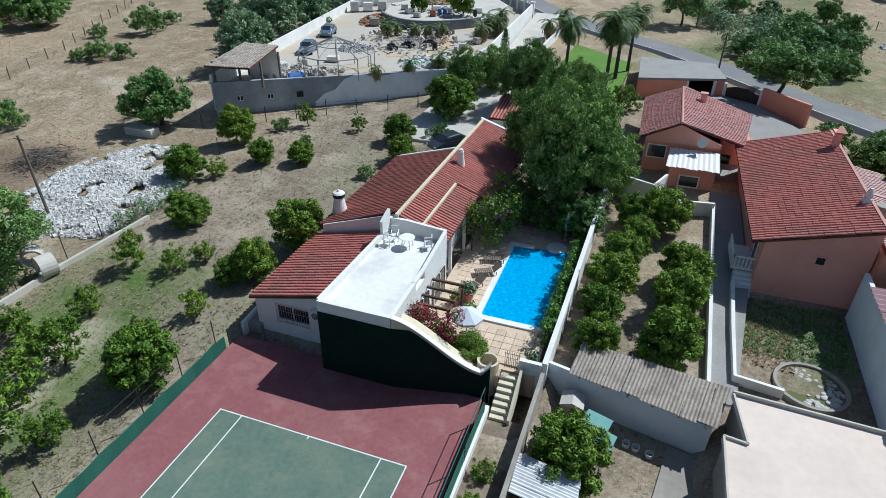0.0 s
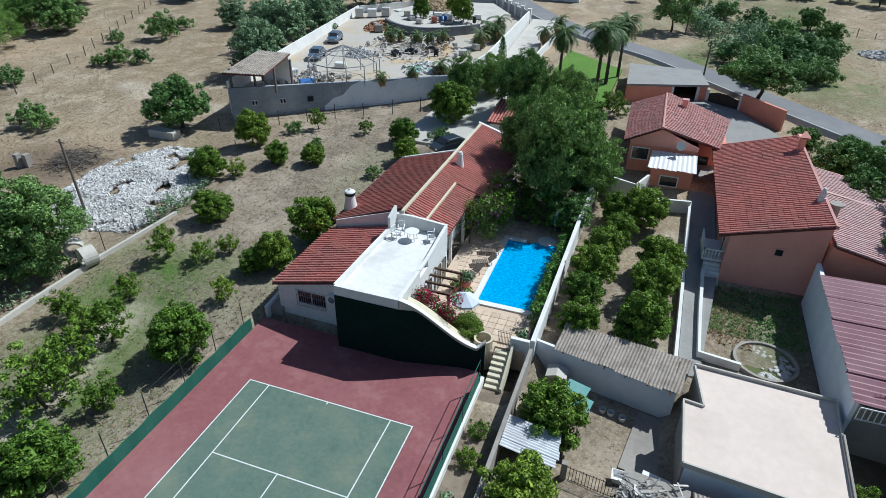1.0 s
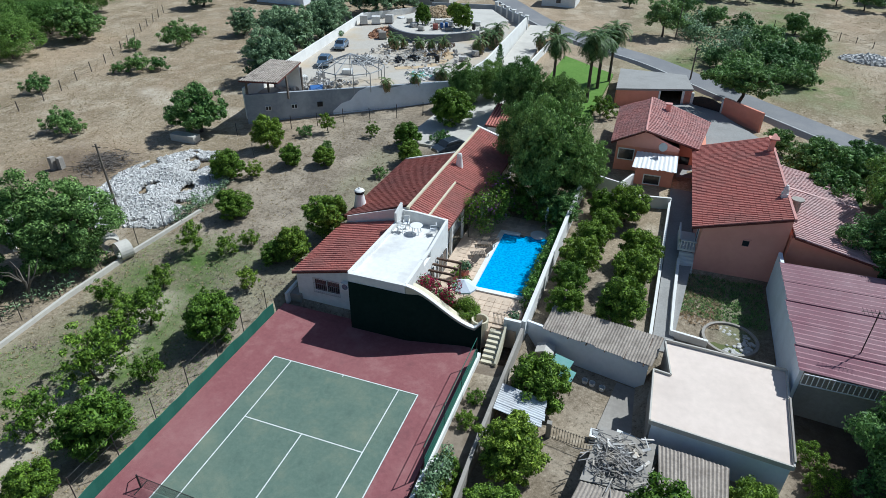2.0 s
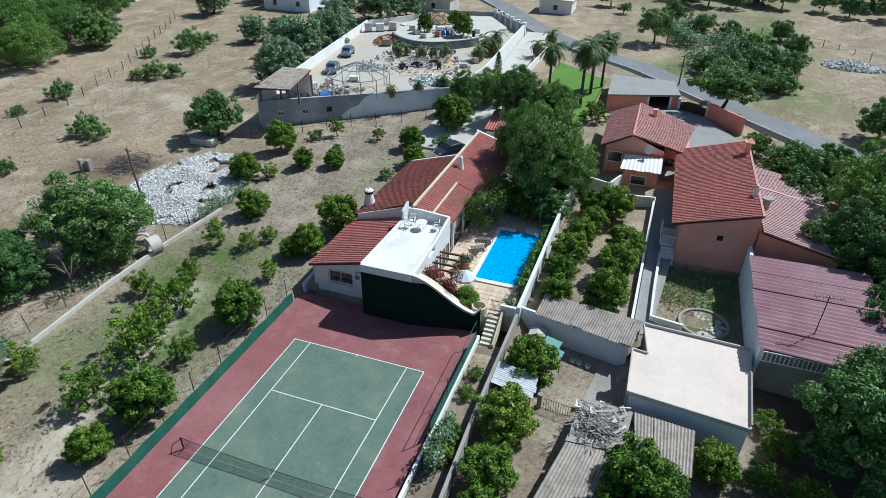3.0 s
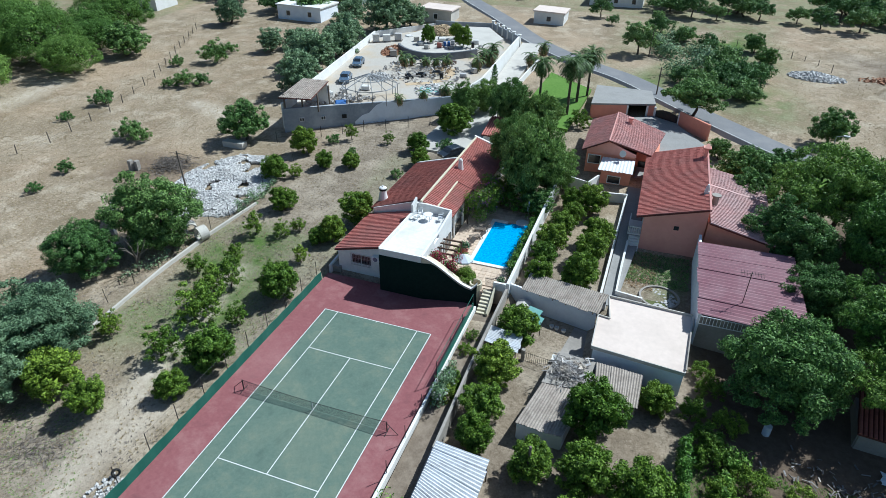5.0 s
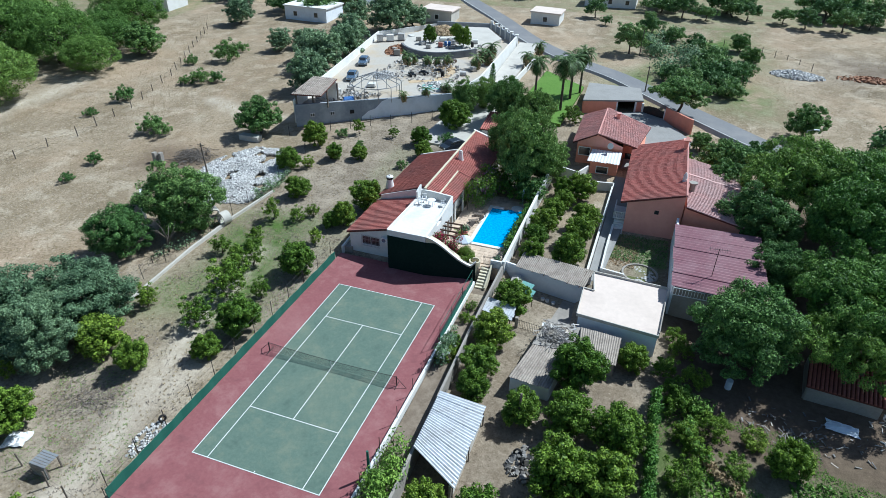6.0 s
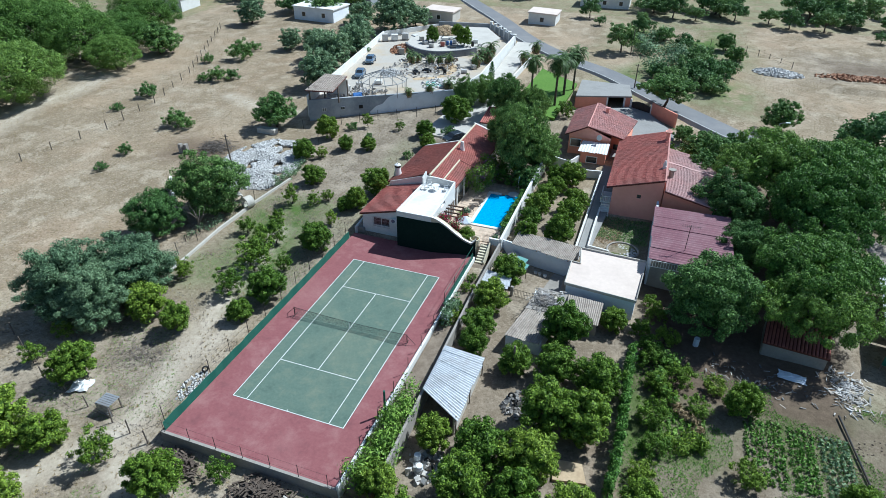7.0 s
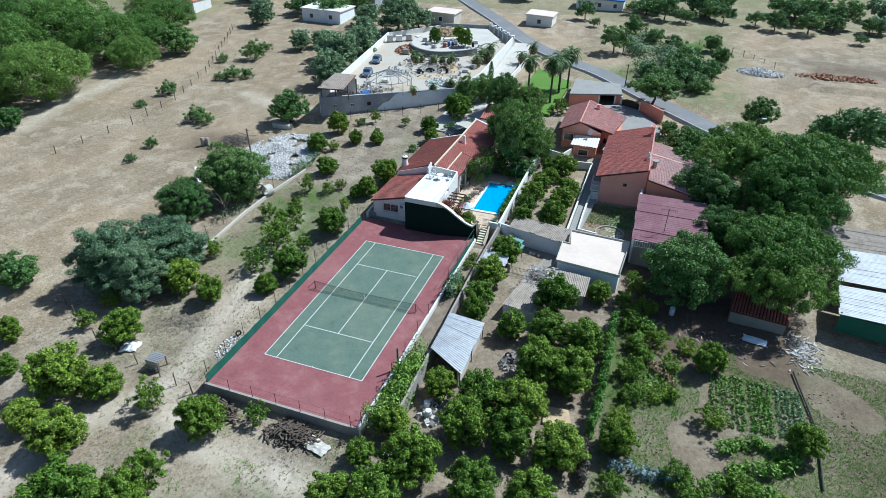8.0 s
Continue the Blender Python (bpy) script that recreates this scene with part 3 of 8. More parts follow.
# ---- tennis court ----
def build_court():
    bm = B()
    slab(bm, [(-8.3, -17.3, 0), (7.75, -17.3, 0), (7.75, 17.6, 0), (-8.3, 17.6, 0)], 0.5)
    court = solo("tennis_court", bm, M["court_red"], "dull red painted concrete court surface", "tennis court", kind="structure")
    bm = B()
    slab(bm, [(-5.53, -11.93, 0.006), (5.53, -11.93, 0.006), (5.53, 11.93, 0.006), (-5.53, 11.93, 0.006)], 0.01)
    part("playing_area", bm, M["court_green"], court, "worn green painted playing surface")
    a, b, s, v, h = 5.485, 11.885, 4.115, 6.4, 0.036

    def line_bar(x0, x1, y0, y1):
        bm = B()
        slab(bm, [(x0, y0, 0.0105), (x1, y0, 0.0105), (x1, y1, 0.0105), (x0, y1, 0.0105)], 0.008)
        part("court_line", bm, M["line"], court, "white painted line")

    for x in (-a, a):
        line_bar(x - h, x + h, -b + h, b - h)
    for x in (-s, s):
        line_bar(x - h, x + h, -b + h, b - h)
    for y in (-b, b):
        line_bar(-a - h, a + h, y - h, y + h)
    for y in (-v, v):
        line_bar(-s + h, s - h, y - h, y + h)
    line_bar(-h, h, -v + h, v - h)
    for y in (-b + h, b - h - 0.15):
        line_bar(-h, h, y, y + 0.15)
    # retaining edge at the low end
    bm = B()
    strip(bm, [(-8.45, -17.42), (7.9, -17.42)], 0.24, 0.12, -1.9)
    solo("retaining_wall", bm, M["concrete"], "low grey concrete wall below court edge", "wall", kind="structure")
    # net
    net = empty("tennis_net", (0, 0, 0), "sagging black tennis net on dark posts", "tennis net")
    for x in (-6.4, 6.4):
        bm = B()
        rod(bm, (x, 0, 0), (x, 0, 1.08), 0.05)
        rod(bm, (x, 0, 0.95), (x + math.copysign(0.9, x), 0, 0.02), 0.025)
        rod(bm, (x, -0.5, 0.03), (x, 0.5, 0.03), 0.03)
        part("post", bm, M["darkmetal"], net)
    bm = B()
    top = lambda x: 0.86 + 0.2 * (x / 6.4) ** 2
    steps = 256
    for i in range(steps):
        x0 = -6.4 + 12.8 * i / steps
        box(bm, x0 - 0.003, x0 + 0.003, -0.003, 0.003, 0.06, top(x0))
    for j in range(18):
        z = 0.07 + j * 0.05
        for i in range(16):
            x0 = -6.4 + 12.8 * i / 16
            rod(bm, (x0, 0, z * top(x0) / 0.95), (x0 + 0.8, 0, z * top(x0 + 0.8) / 0.95), 0.003, n=4)
    part("mesh", bm, M["tyre"], net, "loose black netting")
    bm = B()
    for i in range(32):
        x0 = -6.4 + 0.4 * i
        rod(bm, (x0, 0, top(x0)), (x0 + 0.4, 0, top(x0 + 0.4)), 0.022, n=6)
    part("headband", bm, M["darkmetal"], net)
    bm = B()
    box(bm, -0.03, 0.03, -0.02, 0.02, 0.01, 0.86)
    part("centre_strap", bm, M["line"], net, "white centre strap")
    # green windbreak along the orchard side
    fence = empty("court_fence", (-8.35, 0, 0), "green windbreak sheet on thin wire-fence posts", "fence")
    bm = B()
    n = 60
    rows = []
    for i in range(n + 1):
        y = -17.2 + 33.4 * i / n
        w = 0.03 * math.sin(i * 1.7)
        rows.append([bm.verts.new((-8.35 + w + dx, y, z + 0.03 * math.sin(i * 0.9) * (z > 0.1))) for dx, z in ((-0.02, -0.7), (-0.02, 0.95), (0.02, 0.95), (0.02, -0.7))])
    for p, q in zip(rows, rows[1:]):
        for k in range(4):
            bm.faces.new((p[k], p[(k + 1) % 4], q[(k + 1) % 4], q[k]))
    part("windbreak", bm, M["fencegreen"], fence, "green woven windbreak")
    for i in range(12):
        y = -16.9 + 2.95 * i
        bm = B()
        rod(bm, (-8.42, y, -0.6), (-8.42, y, 2.6), 0.03)
        part("post", bm, M["darkmetal"], fence)
    bm = B()
    for z in (1.4, 2.0, 2.55):
        for i in range(11):
            y = -16.9 + 2.95 * i
            rod(bm, (-8.42, y, z), (-8.42, y + 2.95, z - 0.01), 0.008, n=4)
    part("wire", bm, M["darkmetal"], fence)
    low = empty("court_rail", (0, -17.4, 0), "thin dark posts with wire along court end", "fence")
    for i in range(7):
        x = -8.2 + 2.55 * i
        bm = B()
        rod(bm, (x, -17.42, 0.1), (x, -17.42, 1.5), 0.025)
        part("post", bm, M["darkmetal"], low)
    bm = B()
    for z in (0.6, 1.4):
        rod(bm, (-8.2, -17.42, z), (7.1, -17.42, z), 0.008, n=4)
    part("wire", bm, M["darkmetal"], low)
    # right-hand edge: white kerb wall with a tube fence
    bm = B()
    strip(bm, [(7.95, -17.5), (8.15, 0), (8.3, 16.6)], 0.22, [0.55, 0.6, 0.65], -1.6)
    solo("court_side_wall", bm, M["white"], "low white rendered wall beside the court", "wall", kind="structure")
    side = empty("side_fence", (8.0, 0, 0.6), "dark green tube fence with sheet panels beside court", "fence")
    for i in range(11):
        y = -17 + 3.3 * i
        bm = B()
        rod(bm, (7.98 + 0.008 * (y + 17), y, 0.5), (7.98 + 0.008 * (y + 17), y, 2.5 if y > 6 else 1.9), 0.03)
        part("post", bm, M["darkmetal"], side)
    for z in (1.5, 2.45):
        bm = B()
        rod(bm, (8.17, 6.1, z), (8.24, 16.0, z), 0.025)
        part("rail", bm, M["fencegreen"], side)
    bm = B()
    strip(bm, [(8.17, 6.1), (8.24, 16.2)], 0.03, 1.25, 0.62)
    part("panel", bm, M["fencegreen"], side, "dark green sheet panel")


build_court()


# ---- villa with roof terrace ----
def wall_top(x):
    """Height of the swept garden wall towards the gate."""
    u = min(max((x - 3.0) / 4.9, 0), 1)
    s = 5.35 + (2.15 - 5.35) * (0.35 * u + 0.65 * (3 * u * u - 2 * u ** 3))
    if x > 7.9:
        s = 2.15 + 0.6 * min((x - 7.9) / 0.5, 1.0)
    return s


def build_villa():
    house = empty("villa", (0, 25, 1.2), "long white villa with clay-tile roofs and flat terrace", "house")
    bm = B()
    # low wing wall facing the court, with window opening
    wall_with_hole(bm, -7.1, -1.62, 17.9, 18.15, -0.3, 3.02, -5.6, -3.3, 1.65, 2.85)
    strip(bm, [(-7.1, 18.025), (-1.62, 18.025)], 0.25, [3.05, 4.4], 3.02)
    part("wall", bm, M["white"], house, "white rendered gable wall")
    bm = B()
    box(bm, -7.1, -6.85, 18.15, 40.2, -0.3, 3.1)
    part("wall", bm, M["white"], house)
    bm = B()
    slab(bm, [(-6.85, 26.2, 3.9), (-0.9, 26.2, 5.9), (-0.9, 26.45, 5.9), (-6.85, 26.45, 3.9)], 1.6)
    part("wall", bm, M["white"], house, "white band below the upper roof")
    bm = B()
    slab(bm, [(-6.85, 40.2, 3.5), (-0.7, 38.2, 5.9), (-0.7, 38.45, 5.9), (-6.85, 40.45, 3.5)], 3.3)
    part("wall", bm, M["white"], house)
    bm = B()
    slab(bm, [(-0.7, 46.0, 5.7), (3.9, 46.0, 4.6), (3.9, 46.25, 4.6), (-0.7, 46.25, 5.7)], 4.4)
    part("wall", bm, M["white"], house)
    bm = B()
    box(bm, 3.5, 3.75, 33.5, 46.0, 0.8, 4.2)
    box(bm, -0.85, -0.6, 38.5, 46.0, 0.8, 5.6)
    box(bm, 1.6, 1.85, 26, 33.5, 0.8, 4.6)
    part("wall", bm, M["white"], house)
    # window with bars
    win = part("window", box(B(), -5.55, -3.35, 17.98, 18.06, 1.66, 2.84), M["glass_dark"], house, "dark barred window")
    bm = B()
    for x0, x1, z0, z1 in ((-5.6, -3.3, 1.65, 1.74), (-5.6, -3.3, 2.77, 2.85), (-5.6, -5.52, 1.74, 2.77), (-3.38, -3.3, 1.74, 2.77), (-4.49, -4.41, 1.74, 2.77)):
        box(bm, x0, x1, 17.93, 17.975, z0, z1)
    part("frame", bm, M["plastic_white"], win)
    bm = B()
    for k in range(14):
        x = -5.6 + 2.3 * k / 13
        rod(bm, (x, 17.82, 1.55), (x, 17.82, 2.95), 0.012, n=5)
    for z in (1.57, 1.95, 2.45, 2.93):
        rod(bm, (-5.62, 17.82, z), (-3.28, 17.82, z), 0.014, n=5)
    part("bars", bm, M["steel"], win)
    # roofs
    tiled_roof("roof_tiles", house, (-7.45, 17.75, 3.05), (-7.45, 26.15, 3.05), (-1.6, 17.75, 4.5), (-1.6, 26.15, 4.5), M["tile_red"])
    tiled_roof("roof_tiles", house, (-7.2, 26.3, 3.75), (-7.2, 40.4, 3.55), (-0.85, 26.3, 6.05), (-0.75, 38.4, 6.05), M["tile_dark"])
    tiled_roof("roof_tiles", house, (3.95, 33.2, 4.35), (3.95, 46.3, 4.35), (-0.55, 33.2, 6.05), (-0.55, 46.3, 6.05), M["tile_red"])
    tiled_roof("roof_tiles", house, (1.0, 25.7, 5.45), (1.0, 33.2, 5.45), (-0.6, 25.7, 6.05), (-0.55, 33.2, 6.05), M["tile_red"])
    tiled_roof("roof_tiles", house, (2.9, 25.75, 4.72), (2.9, 33.1, 4.72), (1.08, 25.7, 5.36), (1.08, 33.1, 5.36), M["tile_red"])
    bm = B()
    strip(bm, [(-0.7, 25.6), (-0.62, 46.4)], 0.24, [6.24, 6.22], [5.5, 5.5])
    part("ridge_wall", bm, M["cream"], house, "cream rendered ridge parapet")
    bm = B()
    slab(bm, [(0.96, 25.6, 5.6), (1.1, 25.6, 5.57), (1.1, 33.1, 5.57), (0.96, 33.1, 5.6)], 0.22)
    part("verge", bm, M["cream"], house)
    bm = B()
    slab(bm, [(-7.1, 40.35, 3.75), (-0.85, 38.35, 6.2), (-0.85, 38.6, 6.2), (-7.1, 40.6, 3.75)], 0.35)
    part("verge", bm, M["white"], house)
    bm = B()
    slab(bm, [(-0.85, 46.2, 6.3), (3.9, 46.2, 4.75), (3.9, 46.55, 4.75), (-0.85, 46.55, 6.3)], 0.45)
    part("verge", bm, M["white"], house)
    # porch posts
    for y in (27.2, 30.4):
        part("porch_post", box(B(), 2.55, 2.75, y - 0.1, y + 0.1, 1.3, 4.62), M["white"], house)
    # terrace block
    bm = B()
    f = lambda x: 16.05 + 0.21 * max(0.0, x - 3.0)
    slab(bm, [(-1.4, f(-1.4) + 0.27, 4.95), (2.95, f(2.95) + 0.27, 4.95), (2.75, 25.35, 4.95), (-1.1, 25.35, 4.95)], 5.6)
    part("terrace_floor", bm, M["terrace"], house, "bright white flat roof terrace with grey stains")
    bm = B()
    strip(bm, [(-1.45, f(-1.4) + 0.14), (3.0, f(3.0) + 0.14)], 0.26, 5.4, -0.3)
    part("front_wall", bm, M["white"], house)
    bm = B()
    strip(bm, [(-1.5, f(-1.4) + 0.29), (-1.2, 25.4)], 0.24, [5.35, 5.35], 3.2)
    part("parapet", bm, M["white"], house)
    bm = B()
    strip(bm, [(-1.2, 25.5), (0.1, 25.5), (2.9, 25.5)], 0.22, [6.0, 6.0, 5.75], 4.2)
    part("parapet", bm, M["white"], house)
    bm = B()
    strip(bm, [(2.98, f(3.0) + 0.3), (2.95, 19.6)], 0.24, 5.4, 1.2)
    strip(bm, [(2.93, 21.1), (2.85, 25.4)], 0.24, [5.4, 5.75], 1.2)
    strip(bm, [(2.95, 19.62), (2.93, 21.08)], 0.24, 4.8, 1.2)
    strip(bm, [(2.95, 19.62), (2.93, 21.08)], 0.24, 5.42, 5.28)
    part("parapet", bm, M["white"], house)
    bm = B()
    strip(bm, [(-1.2, 24.2), (-1.15, 25.38)], 0.2, [6.25, 6.7], 5.3)
    part("fin_wall", bm, M["white"], house, "tall white fin at the stair head")
    # dark green lower face towards the court
    bm = B()
    n = 40
    rows = []
    for i in range(n + 1):
        x = -1.45 + 9.85 * i / n
        t = 4.7 if x < 2.6 else min(4.7, wall_top(x) - 0.16)
        y = f(x)
        rows.append([bm.verts.new((x, y - 0.05, 0.0)), bm.verts.new((x, y - 0.05, t)), bm.verts.new((x, y, t)), bm.verts.new((x, y, 0.0))])
    for p, q in zip(rows, rows[1:]):
        for k in range(4):
            bm.faces.new((p[k], p[(k + 1) % 4], q[(k + 1) % 4], q[k]))
    bm.faces.new(rows[0][::-1])
    bm.faces.new(rows[-1])
    part("backboard", bm, M["darkgreen"], house, "dark green painted practice wall")
    # swept garden wall with cap
    bm, cap = B(), B()
    xs = [3.02 + 5.38 * i / 28 for i in range(29)]
    strip(bm, [(x, f(x) + 0.14) for x in xs], 0.26, [wall_top(x) for x in xs], -0.3)
    part("swept_wall", bm, M["cream"], house, "cream rendered wall with swooping top")
    strip(cap, [(x, f(x) + 0.14) for x in xs], 0.34, [wall_top(x) + 0.07 for x in xs], [wall_top(x) + 0.005 for x in xs])
    part("wall_cap", cap, M["white"], house, "white curved coping")
    bed, xb = B(), [3.3 + 4.4 * i / 22 for i in range(23)]
    strip(bed, [(x, f(x) + 0.72) for x in xb], 0.85, [wall_top(x) - 0.3 for x in xb], 0.9)
    part("planter", bed, M["cream"], house, "cream planter stepping down behind the wall")
    for i in range(13):
        x = 3.6 + 0.28 * i
        notch = B()
        box(notch, x, x + 0.12, f(x) + 0.29, f(x) + 0.5, wall_top(x) - 0.34, wall_top(x) - 0.2)
        part("edging_brick", notch, M["tile_dark"], house)
    # glazed side under the terrace, facing the pool
    for y in (20.6, 23.6):
        d = part("glass_door", box(B(), 3.08, 3.14, y - 1.0, y + 1.0, 1.35, 3.6), M["glass_dark"], house, "dark glazed door")
        bm = B()
        for a, b in ((y - 1.06, y - 0.98), (y + 0.98, y + 1.06), (y - 0.04, y + 0.04)):
            box(bm, 3.1, 3.18, a, b, 1.32, 3.65)
        part("frame", bm, M["plastic_white"], d)
    # round terrace gate drum
    bm = B()
    lathe(bm, (8.05, 18.0, 0.2), [(0.62, 0), (0.62, 2.25), (0.5, 2.25), (0.5, 1.15)], 24)
    part("gate_drum", bm, M["cream"], house, "round cream pier at the gate")
    return house


VILLA = build_villa()


def build_chimney(at, h, r, dark_band, label):
    c = empty("chimney", at, label, "chimney")
    bm = B()
    lathe(bm, at, [(r * 1.25, -0.6), (r * 1.2, 0.0), (r * 0.72, h * 0.72), (r * 0.72, h * 0.74)])
    part("shaft", bm, M["white"], c, smooth=False)
    bm = B()
    lathe(bm, at, [(r * 0.86, h * 0.74), (r * 0.9, h * 0.78), (r * 0.84, h * 0.9)] if dark_band else [(r * 0.8, h * 0.74), (r * 0.8, h * 0.84)])
    part("vent_band", bm, M["tyre"] if dark_band else M["white"], c, "black slotted vent band" if dark_band else "")
    bm = B()
    lathe(bm, at, [(r * 0.95, h * 0.9), (r * 0.8, h * 0.95), (r * 0.25, h * 1.0), (r * 0.12, h * 1.08)] if dark_band else [(r * 0.62, h * 0.84), (r * 0.62, h * 0.95), (r * 0.2, h)])
    part("cap", bm, M["white"], c)
    return c


STACKS = [build_chimney((-6.6, 28.4, 3.9), 1.75, 0.5, True, "tapered white chimney with black vent band"), build_chimney((0.35, 36.3, 5.6), 1.5, 0.33, False, "slender white chimney pot on tile roof")]


def build_pool():
    deck = empty("pool_terrace", (6.5, 26, 1.3), "beige stone-paved terrace round the pool", "terrace", kind="structure")
    bm = B()
    box(bm, 2.5, 5.5, 18.0, 36, 0.3, 1.22)
    box(bm, 5.5, 8.4, 18.35, 19.0, 0.3, 1.22)
    box(bm, 5.5, 10.3, 19.0, 23.0, -0.4, 1.22)
    box(bm, 5.5, 10.3, 32.9, 36, -0.4, 1.22)
    part("terrace_base", bm, M["paving"], deck)
    bm = B()
    box(bm, 5.5, 10.3, 23.0, 32.9, -0.6, -0.3)
    box(bm, 5.5, 5.85, 23.0, 32.9, -0.3, 1.22)
    box(bm, 10.0, 10.3, 23.0, 32.9, -0.3, 1.22)
    part("pool_shell", bm, M["bluepaint"], deck)
    pool = empty("swimming_pool", (7.9, 28, 1.2), "rectangular swimming pool with bright blue water", "pool", kind="structure")
    bm = B()
    slab(bm, [(5.86, 23.3, 1.16), (9.99, 23.3, 1.16), (9.99, 32.6, 1.16), (5.86, 32.6, 1.16)], 0.9)
    part("water", bm, M["pool"], pool, "clear blue rippled water")
    bm = B()
    box(bm, 5.5, 5.9, 22.9, 33.0, 1.2, 1.34)
    box(bm, 9.95, 10.3, 22.9, 33.0, 1.2, 1.34)
    box(bm, 5.9, 9.95, 22.9, 23.35, 1.2, 1.34)
    box(bm, 5.9, 7.4, 32.55, 33.0, 1.2, 1.34)
    part("coping", bm, M["white"], pool, "white stone coping")
    for k in range(3):
        bm = B()
        lathe(bm, (9.0, 32.7, 0.3), [(1.15 - 0.3 * k, 0), (1.15 - 0.3 * k, 0.875 + 0.02 * k)], 28)
        part("step", bm, M["pool"], pool, "curved blue entry step")
    bm = B()
    lathe(bm, (9.0, 33.3, 1.2), [(0.75, 0), (0.75, 0.12)], 28)
    part("coping", bm, M["white"], pool)
    return deck


DECK = build_pool()
bm = B()
strip(bm, [(-8.25, 17.9), (-8.3, 26.0)], 0.22, [0.75, 1.3], -0.3)
solo("side_kerb", bm, M["white"], "low white kerb beside the villa", "wall", kind="structure")
bm = B()
box(bm, -8.2, -7.2, 18.3, 26, -0.2, 0.55)
solo("side_path", bm, M["concrete"], "narrow concrete path beside the villa", "path", kind="structure")


# ---- neighbours ----
def build_boundaries():
    w = [(10.75, 19.3), (10.95, 24), (11.3, 33), (11.75, 42.9)]
    bm = B()
    strip(bm, w, 0.3, [2.1, 2.6, 3.5, 4.7], -0.4)
    solo("boundary_wall", bm, M["white"], "long white rendered garden wall beside pool", "wall", kind="structure")
    bm = B()
    strip(bm, [(10.75, 19.0), (10.55, 8), (10.6, -2), (10.8, -16.5)], 0.22, [1.7, 1.5, 1.3, 1.3], -1.6)
    solo("path_wall", bm, M["concrete"], "weathered bare concrete wall along the path", "wall", kind="structure")
    bm = B()
    strip(bm, [(9.35, 19.2), (10.6, 19.2)], 0.25, 2.1, -0.2)
    solo("gate_wall", bm, M["white"], "short white wall beside garden gate", "wall", kind="structure")
    bm = B()
    box(bm, 8.35, 10.45, -17, 16.4, -1.0, 0.12)
    solo("path", bm, M["soil"], "narrow trodden soil path between walls", "path", kind="structure")
    st = empty("garden_stairs", (9.0, 17.6, 0.1), "cream stone steps down from the pool terrace", "stairs")
    for k in range(7):
        bm = B()
        box(bm, 8.5, 9.5, 16.2 + 0.36 * k, 16.2 + 0.36 * (k + 1) + 0.03, -0.2, 0.27 + 0.17 * k)
        part("step", bm, M["cream"], st)
    bm = B()
    slab(bm, [(9.5, 16.1, 0.45), (9.65, 16.1, 0.45), (9.65, 19.0, 1.75), (9.5, 19.0, 1.75)], 1.0)
    part("stringer", bm, M["cream"], st)
    g = empty("garden_gate", (8.95, 19.1, 1.3), "thin dark iron gate between white piers", "gate")
    bm = B()
    for k in range(9):
        x = 8.55 + 0.1 * k
        rod(bm, (x, 19.1, 1.35), (x, 19.1, 2.55), 0.014, n=5)
    for z in (1.45, 2.4):
        rod(bm, (8.5, 19.1, z), (9.4, 19.1, z), 0.02, n=5)
    part("bars", bm, M["pole"], g)


build_boundaries()


def build_white_roof_house():
    h = empty("outbuilding", (23.5, 15, 0), "low outbuilding with pale screed flat roof", "building")
    z = 2.7
    pts = [(19.75, 12.2), (27.2, 11.45), (27.75, 19.5), (20.35, 19.9), (20.8, 16.55), (19.75, 16.7)]
    bm = B()
    slab(bm, [(x, y, z - 0.12) for x, y in pts], 0.2)
    part("roof", bm, M["roofslab"], h, "pale sandy flat roof with stains")
    inner = [(19.92, 12.36), (27.05, 11.63), (27.58, 19.33), (20.53, 19.72), (20.95, 16.38), (19.92, 16.53)]
    for i in range(6):
        bm = B()
        strip(bm, [inner[i], inner[(i + 1) % 6]], 0.22, z - 0.16, -0.4)
        part("wall", bm, M["bluepaint"] if i < 2 else M["concrete"], h, "patchy whitewashed wall")
    for i in range(6):
        a, b = Vector(pts[i]), Vector(pts[(i + 1) % 6])
        bm = B()
        strip(bm, [tuple(a), tuple(b)], 0.1, z + (0.03 if i != 2 else 0.1), z - 0.3)
        part("rim", bm, M["paleconcrete"], h)
    bm = B()
    strip(bm, [(27.25, 11.7), (27.6, 16.8)], 0.1, z + 0.15, z - 0.5)
    part("gutter", bm, M["concrete"], h)


build_white_roof_house()


